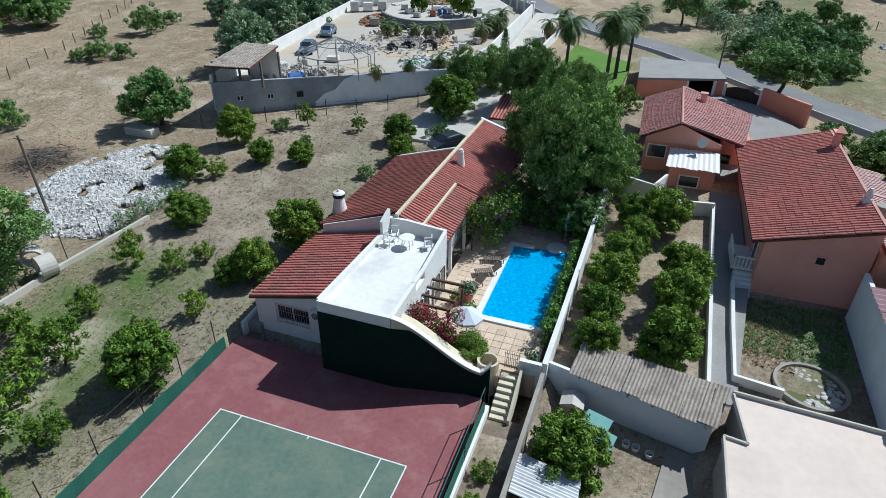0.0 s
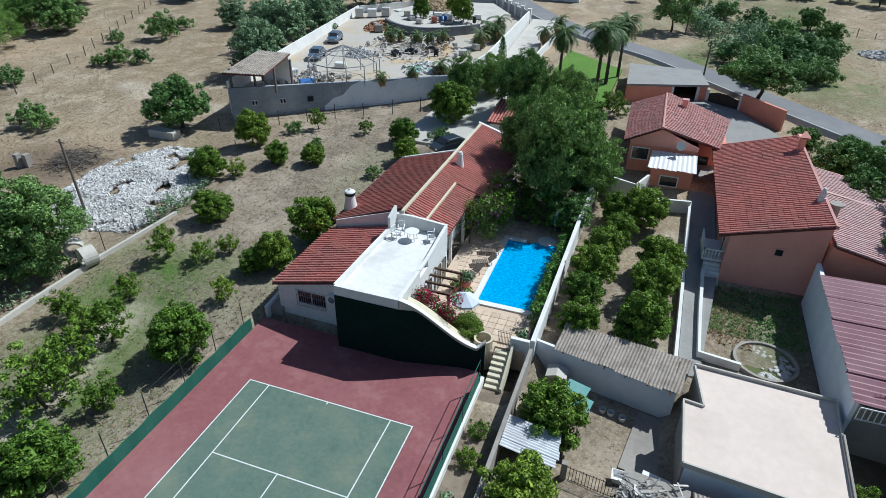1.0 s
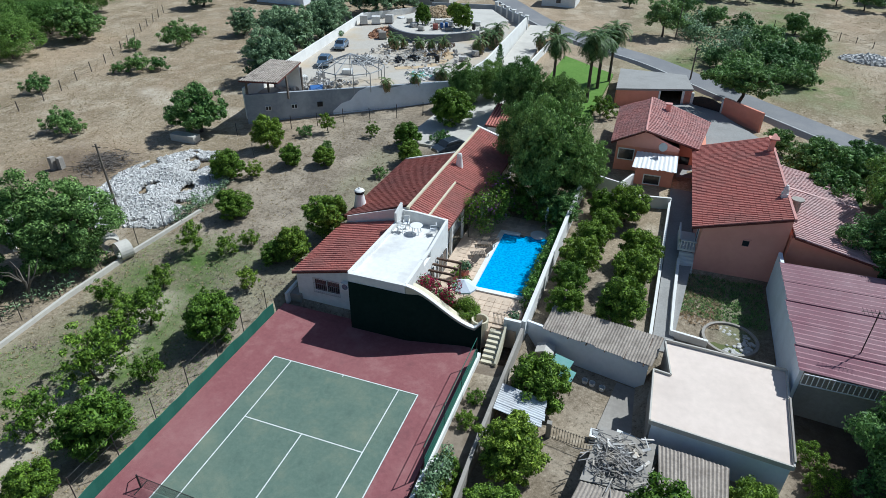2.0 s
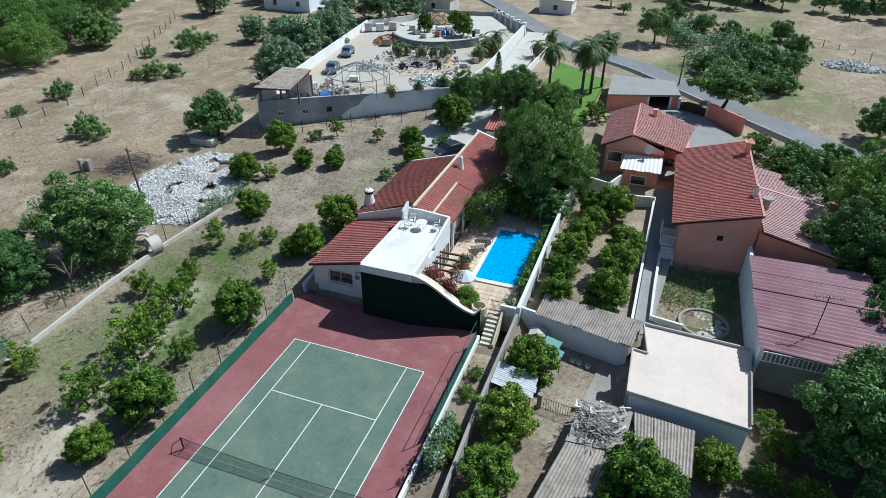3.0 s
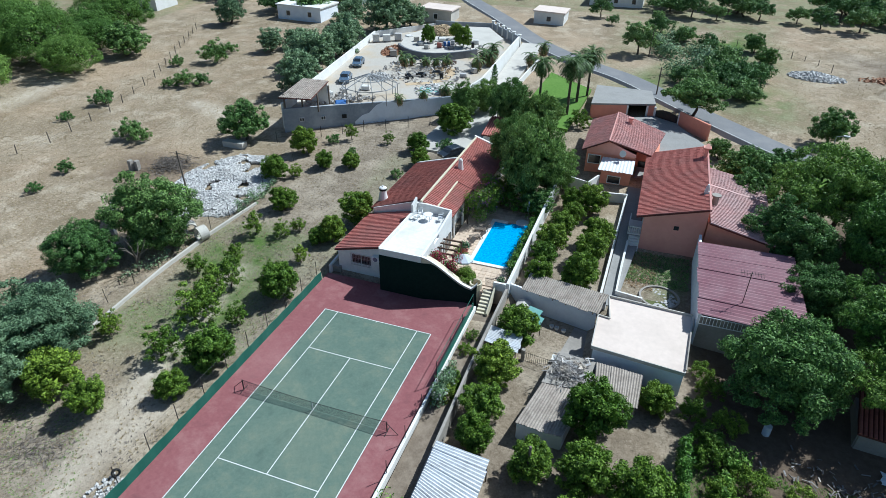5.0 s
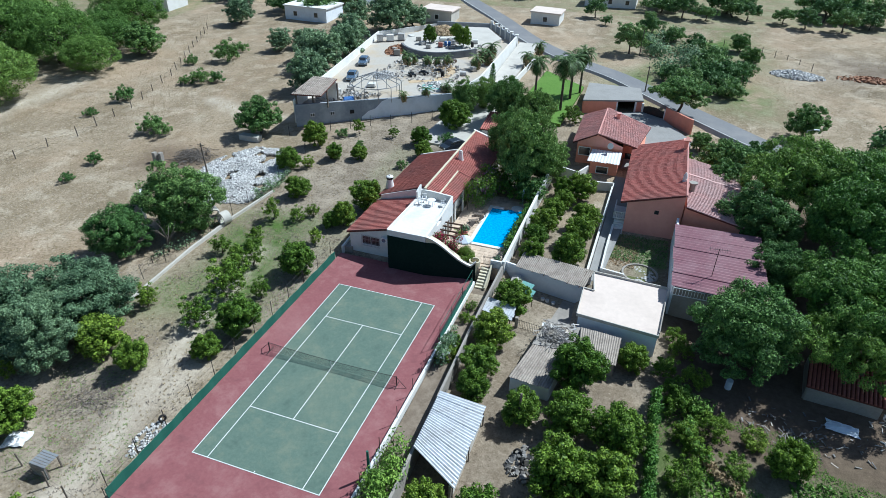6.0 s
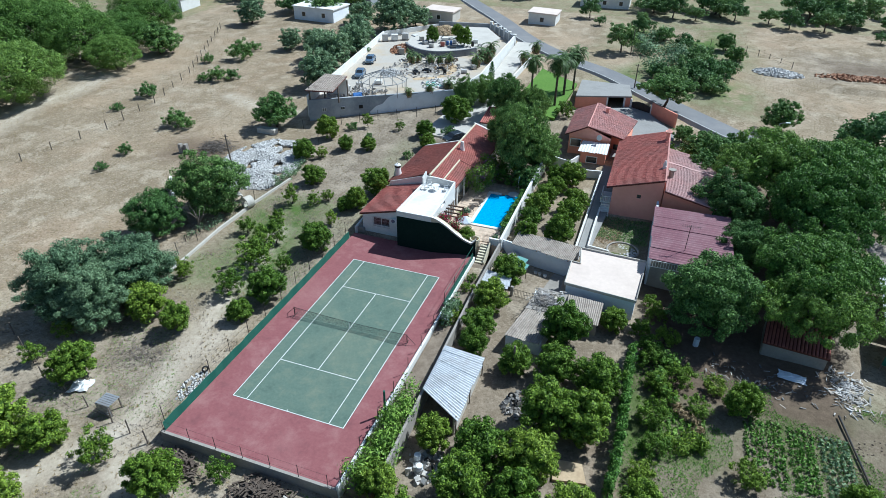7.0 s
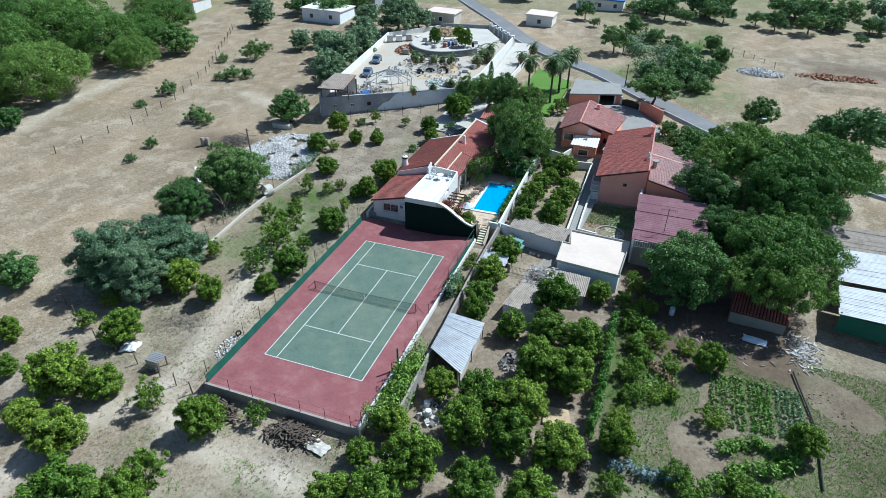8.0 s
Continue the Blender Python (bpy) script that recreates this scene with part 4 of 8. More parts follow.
def build_sheds():
    a = empty("lean_to_shed", (15.8, 19.6, 0), "long shed under broken corrugated fibre-cement roof", "shed")
    sheet_roof("roof_sheet", a, (12.1, 19.55, 1.75), (19.7, 17.95, 1.75), (20.3, 20.6, 2.35), (12.5, 21.7, 2.35), M["fibre"], wave=0.2, amp=0.035, sheet=1.0, seed=4)
    bm = B()
    strip(bm, [(10.9, 20.0), (19.55, 18.15)], 0.2, [1.75, 1.68], -1.4)
    part("wall", bm, M["bluepaint"], a, "pale blue-white washed wall")
    bm = B()
    strip(bm, [(12.4, 21.5), (20.2, 20.4)], 0.2, 2.2, -0.2)
    part("wall", bm, M["bluepaint"], a)
    for k in range(6):
        bm = B()
        x = 12.7 + 1.3 * k
        rod(bm, (x, 19.45 - 0.21 * (x - 12.1), 1.66), (x + 0.4, 21.4 - 0.14 * (x - 12), 2.24), 0.05, n=6)
        part("rafter", bm, M["wood"], a)
    b = empty("animal_shed", (17.6, 5.5, 0), "rough shed with rusty brown corrugated roof", "shed")
    sheet_roof("roof_sheet", b, (15.5, 2.9, 1.45), (19.0, 2.9, 1.3), (19.9, 7.6, 1.75), (16.6, 7.4, 1.8), M["fibre"], wave=0.2, amp=0.035, sheet=0.95, seed=8)
    for p, q in (((15.7, 3.1), (19.0, 3.1)), ((19.0, 3.1), (19.7, 7.4)), ((15.7, 3.1), (16.6, 7.3))):
        bm = B()
        strip(bm, [p, q], 0.14, 1.28, -0.8)
        part("wall", bm, M["bluepaint"], b)
    c = empty("tool_shed", (22.2, 9, 0), "small shed with grey corrugated roof", "shed")
    sheet_roof("roof_sheet", c, (20.7, 7.3, 1.5), (24.0, 7.5, 1.5), (24.1, 10.9, 1.95), (20.4, 11.2, 1.95), M["fibre"], wave=0.2, amp=0.035, sheet=0.95, seed=11)
    for p, q in (((20.9, 7.5), (23.8, 7.7)), ((23.8, 7.7), (23.9, 10.7)), ((20.9, 7.5), (20.6, 11))):
        bm = B()
        strip(bm, [p, q], 0.14, 1.4, -0.6)
        part("wall", bm, M["concrete"], c)
    k = empty("flat_store", (18.4, 9.3, 0), "low store with bare concrete slab roof", "shed")
    bm = B()
    slab(bm, [(16.55, 7.55, 1.72), (20.0, 7.75, 1.72), (20.35, 11.4, 1.72), (17.2, 11.7, 1.72)], 0.16)
    part("roof", bm, M["concrete"], k, "stained concrete roof slab")
    bm = B()
    strip(bm, [(16.7, 7.7), (17.3, 11.5), (20.2, 11.2)], 0.16, 1.55, -0.6)
    part("wall", bm, M["concrete"], k)
    d = empty("tin_roof_shed", (12.5, -4.5, 0), "open shed under bright galvanised sheets", "shed")
    sheet_roof("roof_sheet", d, (14.6, -9.0, 1.35), (14.75, -1.1, 1.55), (10.7, -0.9, 1.75), (10.75, -6.9, 1.75), M["tin"], wave=0.34, amp=0.05, sheet=0.9, seed=15)
    for x, y in ((14.4, -8.6), (14.5, -5), (14.6, -1.4), (10.9, -1.2)):
        bm = B()
        rod(bm, (x, y, -1.2), (x, y, 1.45), 0.06)
        part("post", bm, M["pole"], d)
    bm = B()
    strip(bm, [(14.25, -8.8), (14.4, -1.2)], 0.12, 1.25, -1.3)
    part("wall", bm, M["paleconcrete"], d)
    e = empty("sheet_shelter", (12.2, 11, 0), "low shelter of loose galvanised sheets", "shed")
    sheet_roof("roof_sheet", e, (13.9, 11.0, 1.0), (13.7, 13.2, 1.1), (10.75, 13.5, 1.35), (10.75, 11.2, 1.35), M["tin"], wave=0.2, amp=0.03, sheet=0.55, seed=23)
    for x, y in ((13.6, 11.2), (13.5, 13.0)):
        bm = B()
        rod(bm, (x, y, -0.4), (x, y, 1.0), 0.05)
        part("post", bm, M["pole"], e)


build_sheds()


def window_unit(parent, axis, at, w, h, trim="plastic_white", label="dark window in pale surround"):
    """A window on a wall that faces -y ('y') or +x / -x ('x'); at: its middle on the wall's face."""
    x, y, z = at

    def bar(a0, a1, z0, z1, out0, out1):
        bm = B()
        if axis == "y":
            box(bm, x + a0, x + a1, y - out1, y - out0, z + z0, z + z1)
        else:
            box(bm, x - out1, x - out0, y + a0, y + a1, z + z0, z + z1)
        return bm

    pane = part("window", bar(-w / 2, w / 2, -h / 2, h / 2, 0.004, 0.02), M["glass_dark"], parent, label)
    t = 0.1
    for a0, a1, z0, z1 in ((-w / 2 - t, w / 2 + t, h / 2, h / 2 + t), (-w / 2 - t, w / 2 + t, -h / 2 - t, -h / 2), (-w / 2 - t, -w / 2, -h / 2, h / 2), (w / 2, w / 2 + t, -h / 2, h / 2)):
        part("frame", bar(a0, a1, z0, z1, 0.002, 0.05), M[trim], pane)
    return pane


def build_pink_house():
    h = empty("salmon_house", (25, 40, 1.2), "two-storey salmon house with clay-tile roof", "house")
    bm = B()
    slab(bm, [(22.3, 32.2, 5.25), (28.5, 32.2, 7.05), (28.5, 50.2, 7.05), (22.3, 50.2, 5.25)], 5.9)
    part("wall", bm, M["pink"], h, "plain salmon rendered walls")
    tiled_roof("roof_tiles", h, (21.5, 31.95, 5.3), (21.5, 50.5, 5.3), (28.45, 31.95, 7.32), (28.45, 50.5, 7.32), M["tile_red"], course=0.4)
    bm = B()
    slab(bm, [(28.42, 31.9, 7.44), (28.62, 31.9, 7.44), (28.62, 50.6, 7.44), (28.42, 50.6, 7.44)], 0.25)
    part("verge", bm, M["tile_pink"], h, "clay ridge capping")
    window_unit(h, "y", (25.7, 32.2, 4.55), 0.5, 0.5, "pink")
    window_unit(h, "x", (22.3, 34.2, 3.7), 0.9, 1.9)
    window_unit(h, "x", (22.3, 40.2, 3.9), 1.1, 1.2)
    bm = B()
    box(bm, 20.9, 22.3, 33.0, 36.2, 2.45, 2.65)
    part("balcony_floor", bm, M["white"], h)
    bm = B()
    box(bm, 20.9, 21.02, 33.0, 36.2, 3.35, 3.47)
    for k in range(14):
        lathe(bm, (20.96, 33.1 + 0.23 * k, 2.65), [(0.06, 0), (0.035, 0.2), (0.07, 0.4), (0.035, 0.7)], 6)
    box(bm, 20.9, 22.3, 33.0, 33.12, 3.35, 3.47)
    for k in range(5):
        lathe(bm, (21.1 + 0.24 * k, 33.06, 2.65), [(0.06, 0), (0.035, 0.2), (0.07, 0.4), (0.035, 0.7)], 6)
    part("balustrade", bm, M["white"], h, "white turned balustrade")
    for k in range(8):
        bm = B()
        box(bm, 21.1, 22.3, 33.0 - 0.28 * (8 - k), 33.0 - 0.28 * (7 - k), 0.9, 1.0 + 0.2 * k)
        part("stair_step", bm, M["white"], h)
    for y, hh, kind in ((36.2, 1.6, 0), (46.8, 1.5, 1)):
        c = part("chimney", box(B(), 27.95, 28.4, y - 0.28, y + 0.28, 6.6, 7.3 + hh * (0.7 if kind else 0.2)), M["pink"] if kind else M["white"], h, "squat rendered chimney")
        bm = B()
        if kind:
            box(bm, 27.75, 28.65, y - 0.5, y + 0.5, 7.4 + hh * 0.7, 7.5 + hh * 0.7)
            slab(bm, [(27.75, y - 0.5, 7.5 + hh * 0.7), (28.65, y - 0.5, 7.5 + hh * 0.7), (28.3, y + 0.1, 7.9 + hh * 0.7), (28.1, y + 0.1, 7.9 + hh * 0.7)], 0.05)
        else:
            lathe(bm, (28.18, y, 7.3 + hh * 0.2), [(0.26, 0), (0.2, 0.4), (0.09, 0.7)], 10)
        part("cowl", bm, M["pink"] if kind else M["white"], c)
    # east slope and lower annex
    bm = B()
    slab(bm, [(28.6, 31.6, 6.0), (34.6, 30.6, 5.2), (35.0, 45.2, 5.2), (28.6, 46, 6.0)], 4.6)
    part("annex_wall", bm, M["orange"], h, "brick-red annex walls")
    tiled_roof("annex_roof", h, (34.9, 30.2, 5.3), (35.2, 45.4, 5.3), (28.7, 31.2, 6.25), (28.7, 46.2, 6.25), M["tile_pale"], course=0.4)
    bm = B()
    slab(bm, [(28.7, 40.6, 6.38), (35.1, 40.2, 5.42), (35.1, 40.5, 5.42), (28.7, 40.9, 6.38)], 0.2)
    part("verge", bm, M["tile_pale"], h)
    bm = B()
    lathe(bm, (29.2, 36.0, 5.6), [(0.32, 0), (0.32, 1.6), (0.5, 1.62), (0.5, 1.75)], 14)
    part("flue", bm, M["concrete"], h, "round grey flue with cap")


build_pink_house()


def build_maroon_roof():
    h = empty("long_shed", (31, 23, 1), "shed with ribbed maroon sheet roof beside house", "shed")
    sheet_roof("roof_sheet", h, (27.9, 17.9, 4.2), (27.75, 29.4, 4.9), (36.6, 29.4, 5.0), (36.6, 17.2, 4.4), M["maroon"], wave=0.5, amp=0.06, sheet=2.3, seed=31)
    bm = B()
    strip(bm, [(28.1, 18.2), (28.1, 31.3)], 0.25, [4.05, 4.75], 0.2)
    part("wall", bm, M["bluepaint"], h, "pale blue-white side wall")
    bm = B()
    strip(bm, [(28.2, 18.2), (36.3, 17.6)], 0.2, [3.9, 3.9], -0.2)
    part("wall", bm, M["concrete"], h)
    bm = B()
    for k in range(16):
        rod(bm, (28.1 + 0.28 * k, 17.7, 3.3), (28.1 + 0.28 * k, 17.7, 4.1), 0.03, n=5)
    rod(bm, (28.1, 17.7, 4.1), (32.5, 17.7, 4.1), 0.04)
    rod(bm, (28.1, 17.7, 3.3), (32.5, 17.7, 3.3), 0.04)
    part("lattice", bm, M["plastic_white"], h, "white lattice below the eave")
    a = empty("aerial", (31.5, 20.5, 4.6), "old roof aerial on a leaning mast", "aerial")
    bm = B()
    rod(bm, (31.5, 20.5, 4.3), (31.5, 20.6, 7.6), 0.035)
    part("mast", bm, M["darkmetal"], a)
    bm = B()
    rod(bm, (30.6, 20.6, 7.4), (32.6, 20.7, 7.5), 0.02, n=5)
    for k in range(9):
        rod(bm, (30.7 + 0.22 * k, 20.25, 7.42), (30.7 + 0.22 * k, 21.0, 7.45), 0.012, n=4)
    part("elements", bm, M["darkmetal"], a)


build_maroon_roof()


def build_second_pink():
    h = empty("salmon_bungalow", (18, 52, 2), "salmon bungalow with gabled clay-tile roof", "house")
    bm = B()
    slab(bm, [(14.0, 48.6, 5.5), (20.1, 48.6, 5.5), (20.4, 58.5, 5.5), (14.0, 58.6, 5.5)], 0.3)
    part("gable_core", bm, M["pink"], h)
    bm = B()
    box(bm, 13.9, 20.2, 48.3, 58.8, 1.2, 5.5)
    part("wall", bm, M["orange"], h, "salmon-orange rendered walls")
    bm = B()
    strip(bm, [(13.9, 48.35), (16.6, 48.35), (20.2, 48.35)], 0.2, [5.75, 7.1, 5.65], 5.3)
    part("gable", bm, M["pink"], h)
    bm = B()
    box(bm, 20.2, 23.0, 51.5, 58.6, 1.2, 5.0)
    part("wall", bm, M["orange"], h)
    tiled_roof("roof_tiles", h, (13.3, 47.9, 5.65), (13.1, 60.2, 5.65), (16.6, 47.9, 7.3), (16.6, 59.4, 7.3), M["tile_pink"])
    tiled_roof("roof_tiles", h, (22.1, 48.9, 5.6), (23.5, 58.4, 5.55), (16.62, 47.9, 7.3), (16.72, 60.0, 7.3), M["tile_pink"])
    bm = B()
    rod(bm, (16.6, 47.8, 7.36), (16.6, 59.5, 7.36), 0.12)
    part("ridge_tiles", bm, M["tile_pink"], h)
    window_unit(h, "y", (15.0, 48.25, 4.4), 1.5, 1.1)
    # lower front block with white sheet awning
    bm = B()
    box(bm, 16.3, 20.0, 45.4, 48.25, 1.0, 4.3)
    part("front_block", bm, M["orange"], h)
    window_unit(h, "y", (18.0, 45.4, 3.1), 1.5, 0.9)
    sheet_roof("awning", h, (15.9, 44.7, 4.5), (20.2, 44.8, 4.5), (20.2, 48.0, 5.0), (16.1, 48.0, 5.0), M["plastic_white"], wave=0.5, amp=0.025, sheet=0.9, seed=3, label="white ribbed awning sheet")
    bm = B()
    box(bm, 20.6, 21.6, 51.4, 51.46, 1.5, 3.7)
    part("door", bm, M["glass_dark"], h, "dark doorway")
    bm = B()
    lathe(bm, (18.6, 47.6, 5.9), [(0.05, -0.3), (0.3, 0.05), (0.45, 0.18)], 16)
    bmesh.ops.rotate(bm, cent=(18.6, 47.6, 5.9), matrix=Euler((radians(70), 0, radians(-20))).to_matrix(), verts=bm.verts)
    part("satellite_dish", bm, M["plastic_white"], h, "pale satellite dish")
    c = part("chimney", box(B(), 18.3, 18.8, 56.6, 57.1, 5.6, 7.6), M["pink"], h)
    part("cowl", box(B(), 18.2, 18.9, 56.5, 57.2, 7.6, 7.72), M["tile_pink"], c)
    # garage and gate wall at the lane
    g = empty("garage", (17, 72, 3.5), "salmon garage with pale flat roof", "garage")
    bm = B()
    slab(bm, [(11.9, 66.9, 5.95), (21.6, 70.2, 5.95), (20.6, 77.2, 5.95), (11.5, 77.4, 5.95)], 0.25)
    part("roof", bm, M["cobble"], g, "grey flat concrete roof")
    bm = B()
    strip(bm, [(12.0, 67.1), (17.4, 68.9)], 0.25, 5.68, 2.8)
    strip(bm, [(20.4, 69.95), (21.4, 70.3)], 0.25, 5.68, 2.8)
    strip(bm, [(21.4, 70.3), (20.4, 77.0)], 0.25, 5.68, 2.8)
    strip(bm, [(12.0, 67.1), (11.7, 77.2)], 0.25, 5.68, 2.8)
    part("wall", bm, M["orange"], g)
    bm = B()
    strip(bm, [(12.0, 77.0), (20.4, 77.0)], 0.25, 5.68, 2.8)
    part("back_wall", bm, M["concrete"], g)
    for x, y in ((17.4, 68.9), (20.4, 69.95)):
        part("pier", box(B(), x - 0.16, x + 0.16, y - 0.16, y + 0.16, 2.8, 5.68), M["white"], g)
    gt = empty("lane_gate", (23.5, 69.3, 3.5), "dark solid metal gate under arched frame", "gate")
    bm = B()
    strip(bm, [(21.7, 70.1), (22.7, 69.5), (23.8, 68.9), (25.2, 68.2)], 0.08, [5.0, 5.35, 5.35, 4.9], 3.2)
    part("leaf", bm, M["darkmetal"], gt)
    for p in ((21.6, 70.15), (25.3, 68.15)):
        part("pier", box(B(), p[0] - 0.18, p[0] + 0.18, p[1] - 0.18, p[1] + 0.18, 3, 5.5), M["white"], gt)
    bm = B()
    strip(bm, [(25.4, 68.1), (29.6, 63.9)], 0.3, [5.9, 5.7], 2.5)
    solo("lane_wall", bm, M["orange"], "salmon rendered wall along the lane", "wall", kind="structure")
    bm = B()
    slab(bm, [(20.5, 45.5, 2.42), (28.3, 50.8, 2.7), (29.9, 60, 3.55), (25, 68, 4.0), (21.5, 69.9, 4.1), (14, 66, 3.85), (20.5, 58.9, 3.4)], 1.2)
    solo("courtyard", bm, M["cobble"], "grey paved courtyard between salmon houses", "courtyard", kind="structure")
    bm = B()
    slab(bm, [(19.7, 21.0, 0.85), (21.0, 21.0, 0.85), (22.2, 32, 1.75), (22.2, 45, 2.6), (20.0, 45.2, 2.6), (20.0, 33, 1.85)], 0.7)
    solo("alley", bm, M["cobble"], "narrow grey paved alley between gardens", "path", kind="structure")
    for line, t, name in (([(19.5, 21.2), (19.8, 33), (20.0, 42)], [1.3, 2.2, 3.0], "alley_wall"), ([(21.1, 32.0), (20.95, 27), (20.9, 22.9), (23.4, 22.6)], [2.2, 1.8, 1.45, 1.4], "yard_wall"), ([(12.0, 42.4), (15.2, 41.6), (16.2, 44.5)], [4.2, 4.0, 3.9], "garden_end_wall"), ([(17.0, 40.8), (20.0, 41.3)], [3.3, 3.3], "garden_end_wall")):
        bm = B()
        strip(bm, line, 0.22, t, 0.1 if name != "garden_end_wall" else 1.5)
        solo(name, bm, M["white"], "low white rendered garden wall", "wall", kind="structure")


build_second_pink()


def build_pond():
    p = empty("garden_pond", (25.0, 23.9, 0.7), "round stone-edged pond with green water", "pond")
    bm = B()
    lathe(bm, (25.0, 23.9, 0.0), [(1.75, 0.3), (1.75, 0.85)], 28)
    part("water", bm, M["pondwater"], p, "murky green water")
    bm = B()
    n = 28
    rings = []
    for k in range(n):
        a = 2 * math.pi * k / n
        rings.append([bm.verts.new((25 + math.cos(a) * r, 23.9 + math.sin(a) * r, z)) for r, z in ((1.95, 0.2), (1.95, 1.1), (1.75, 1.1), (1.75, 0.2))])
    for k in range(n):
        a, b = rings[k], rings[(k + 1) % n]
        for i in range(4):
            bm.faces.new((a[i], a[(i + 1) % 4], b[(i + 1) % 4], b[i]))
    part("rim", bm, M["concrete"], p, "rough concrete rim")
    rnd = random.Random(5)
    for k in range(130):
        a, r = rnd.uniform(-1.9, 2.2), 1.66 * math.sqrt(rnd.uniform(0.12, 1))
        bm = B()
        s = rnd.uniform(0.09, 0.19)
        lathe(bm, (25 + math.cos(a) * r, 23.9 + math.sin(a) * r, 0.855), [(s, 0), (s * 0.9, s * 0.4), (s * 0.5, s * 0.6)], 7)
        part("stone", bm, M["stone"], p)


build_pond()


def build_compound():
    P = [(-31.3, 46.3), (-9.4, 62.0), (-6.9, 69.6), (-8.4, 103.0), (-17.5, 115.0), (-31.0, 112.5), (-40.2, 98.0)]
    bm = B()
    slab(bm, [(x, y, 5.35) for x, y in P], 3.6)
    solo("compound_yard", bm, M["gravel"], "pale gravelled builder's yard behind retaining wall", "yard", kind="structure")

    def side(i, j, top, label, mat, base=1.5):
        bm = B()
        strip(bm, [P[i], P[j]], 0.3, top, base)
        solo("compound_wall", bm, M[mat], label, "wall", kind="structure")

    bm = B()
    a, b = Vector(P[0]), Vector(P[1])
    strip(bm, [tuple(a), tuple(a.lerp(b, 0.5)), tuple(b)], 0.4, [6.1, 6.0, 6.0], 1.2)
    w = solo("compound_wall", bm, M["blockwall"], "tall grey block retaining wall, partly rendered", "wall", kind="structure")
    bm = B()
    n = Vector((b.y - a.y, a.x - b.x)).normalized() * 0.21
    s0, s1 = a.lerp(b, 0.40) + n, b + n
    line = [s0.lerp(s1, k / 14) for k in range(15)]
    strip(bm, [tuple(q) for q in line], 0.05, [min(5.97, 3.2 + 0.75 * k + 0.25 * math.sin(k * 2.3)) if k < 6 else min(5.97, 4.9 + 0.12 * k) for k in range(15)], [1.4] * 15)
    part("render_coat", bm, M["bluepaint"], w, "pale render coat on lower part")
    for u, m in ((0.10, "plastic_white"), (0.22, "plastic_white"), (0.34, "tyre")):
        c = a.lerp(b, u) + n * 1.3
        d = (b - a).normalized() * 0.35
        bm = B()
        strip(bm, [tuple(c - d), tuple(c + d)], 0.08, 4.55, 3.95)
        # the black one is a panel painted as the dark inside an opening
        f = part("window", bm, M[m], w, "small square window" if m != "tyre" else "small black panel standing in for an opening")
        if m != "tyre":
            for s in (-0.5, 0.5):
                bm = B()
                cc = c + d * s + n * 0.25
                strip(bm, [tuple(cc - d * 0.36), tuple(cc + d * 0.36)], 0.03, 4.48, 4.02)
                part("pane", bm, M["glass_dark"], f)
    side(1, 2, [6.0, 7.2], "white rendered compound wall", "white")
    side(2, 3, [7.2, 7.3], "white rendered compound wall along the drive", "white")
    side(3, 4, [7.2, 7.0], "grey block wall along the lane", "blockwall", 4.5)
    side(4, 5, [7.0, 7.0], "grey block wall behind the yard", "blockwall", 4.5)
    side(5, 6, [6.4, 6.6], "white rendered compound wall", "white", 4.5)
    side(6, 0, [6.7, 6.9], "white rendered compound side wall", "white", 3.0)
    for k in range(6):
        q = Vector(P[3]).lerp(Vector(P[4]), k / 5)
        bm = B()
        box(bm, q.x - 0.3, q.x + 0.3, q.y - 0.3, q.y + 0.3, 4.6, 7.5)
        box(bm, q.x - 0.38, q.x + 0.38, q.y - 0.38, q.y + 0.38, 7.5, 7.62)
        solo("gate_pier", bm, M["white"], "square white pier along the lane wall", "pier", "piers of the lane wall")
    # lean-to with tile roof
    l = empty("lean_to", (-29, 49, 5.35), "open lean-to with faded tile roof", "shed")
    tiled_roof("roof_tiles", l, (-31.3, 45.6, 8.0), (-26.4, 46.6, 8.0), (-31.3, 52.8, 8.9), (-27.0, 53.2, 8.9), M["fibre"], course=0.4)
    for x, y in ((-31.0, 46.6), (-26.7, 49.0), (-26.9, 52.8), (-31.0, 52.6), (-29, 48.3)):
        part("post", box(B(), x - 0.1, x + 0.1, y - 0.1, y + 0.1, 5.35, 8.3), M["pole"], l)
    part("back_wall", box(B(), -31.1, -27.0, 52.6, 52.8, 5.35, 8.6), M["white"], l)
    # steel frame of a marquee
    f = empty("steel_frame", (-22.5, 57.5, 5.35), "bare grey steel frame of a round pavilion", "frame")
    c, r = Vector((-22.0, 57.4)), 4.4
    for k in range(12):
        a0, a1 = 2 * math.pi * k / 12, 2 * math.pi * (k + 1) / 12
        p = c + Vector((math.cos(a0), math.sin(a0))) * r
        q = c + Vector((math.cos(a1), math.sin(a1))) * r
        bm = B()
        rod(bm, (*p, 5.35), (*p, 7.8), 0.06, n=6)
        part("post", bm, M["steel"], f)
        bm = B()
        rod(bm, (*p, 7.8), (*q, 7.8), 0.06, n=6)
        rod(bm, (*p, 7.8), (*c, 9.5), 0.06, n=6)
        m0 = (p + c) / 2
        rod(bm, (*m0, 8.65), (*((q + c) / 2), 8.65), 0.05, n=6)
        part("rafter", bm, M["steel"], f)
    # curved planted terrace
    bm = B()
    line = [(-30.6 + 16.4 * t, 89.3 + 1.3 * t - 6.0 * math.sin(math.pi * t) ** 0.8) for t in (k / 20 for k in range(21))]
    strip(bm, line, 0.45, 6.75, 5.0)
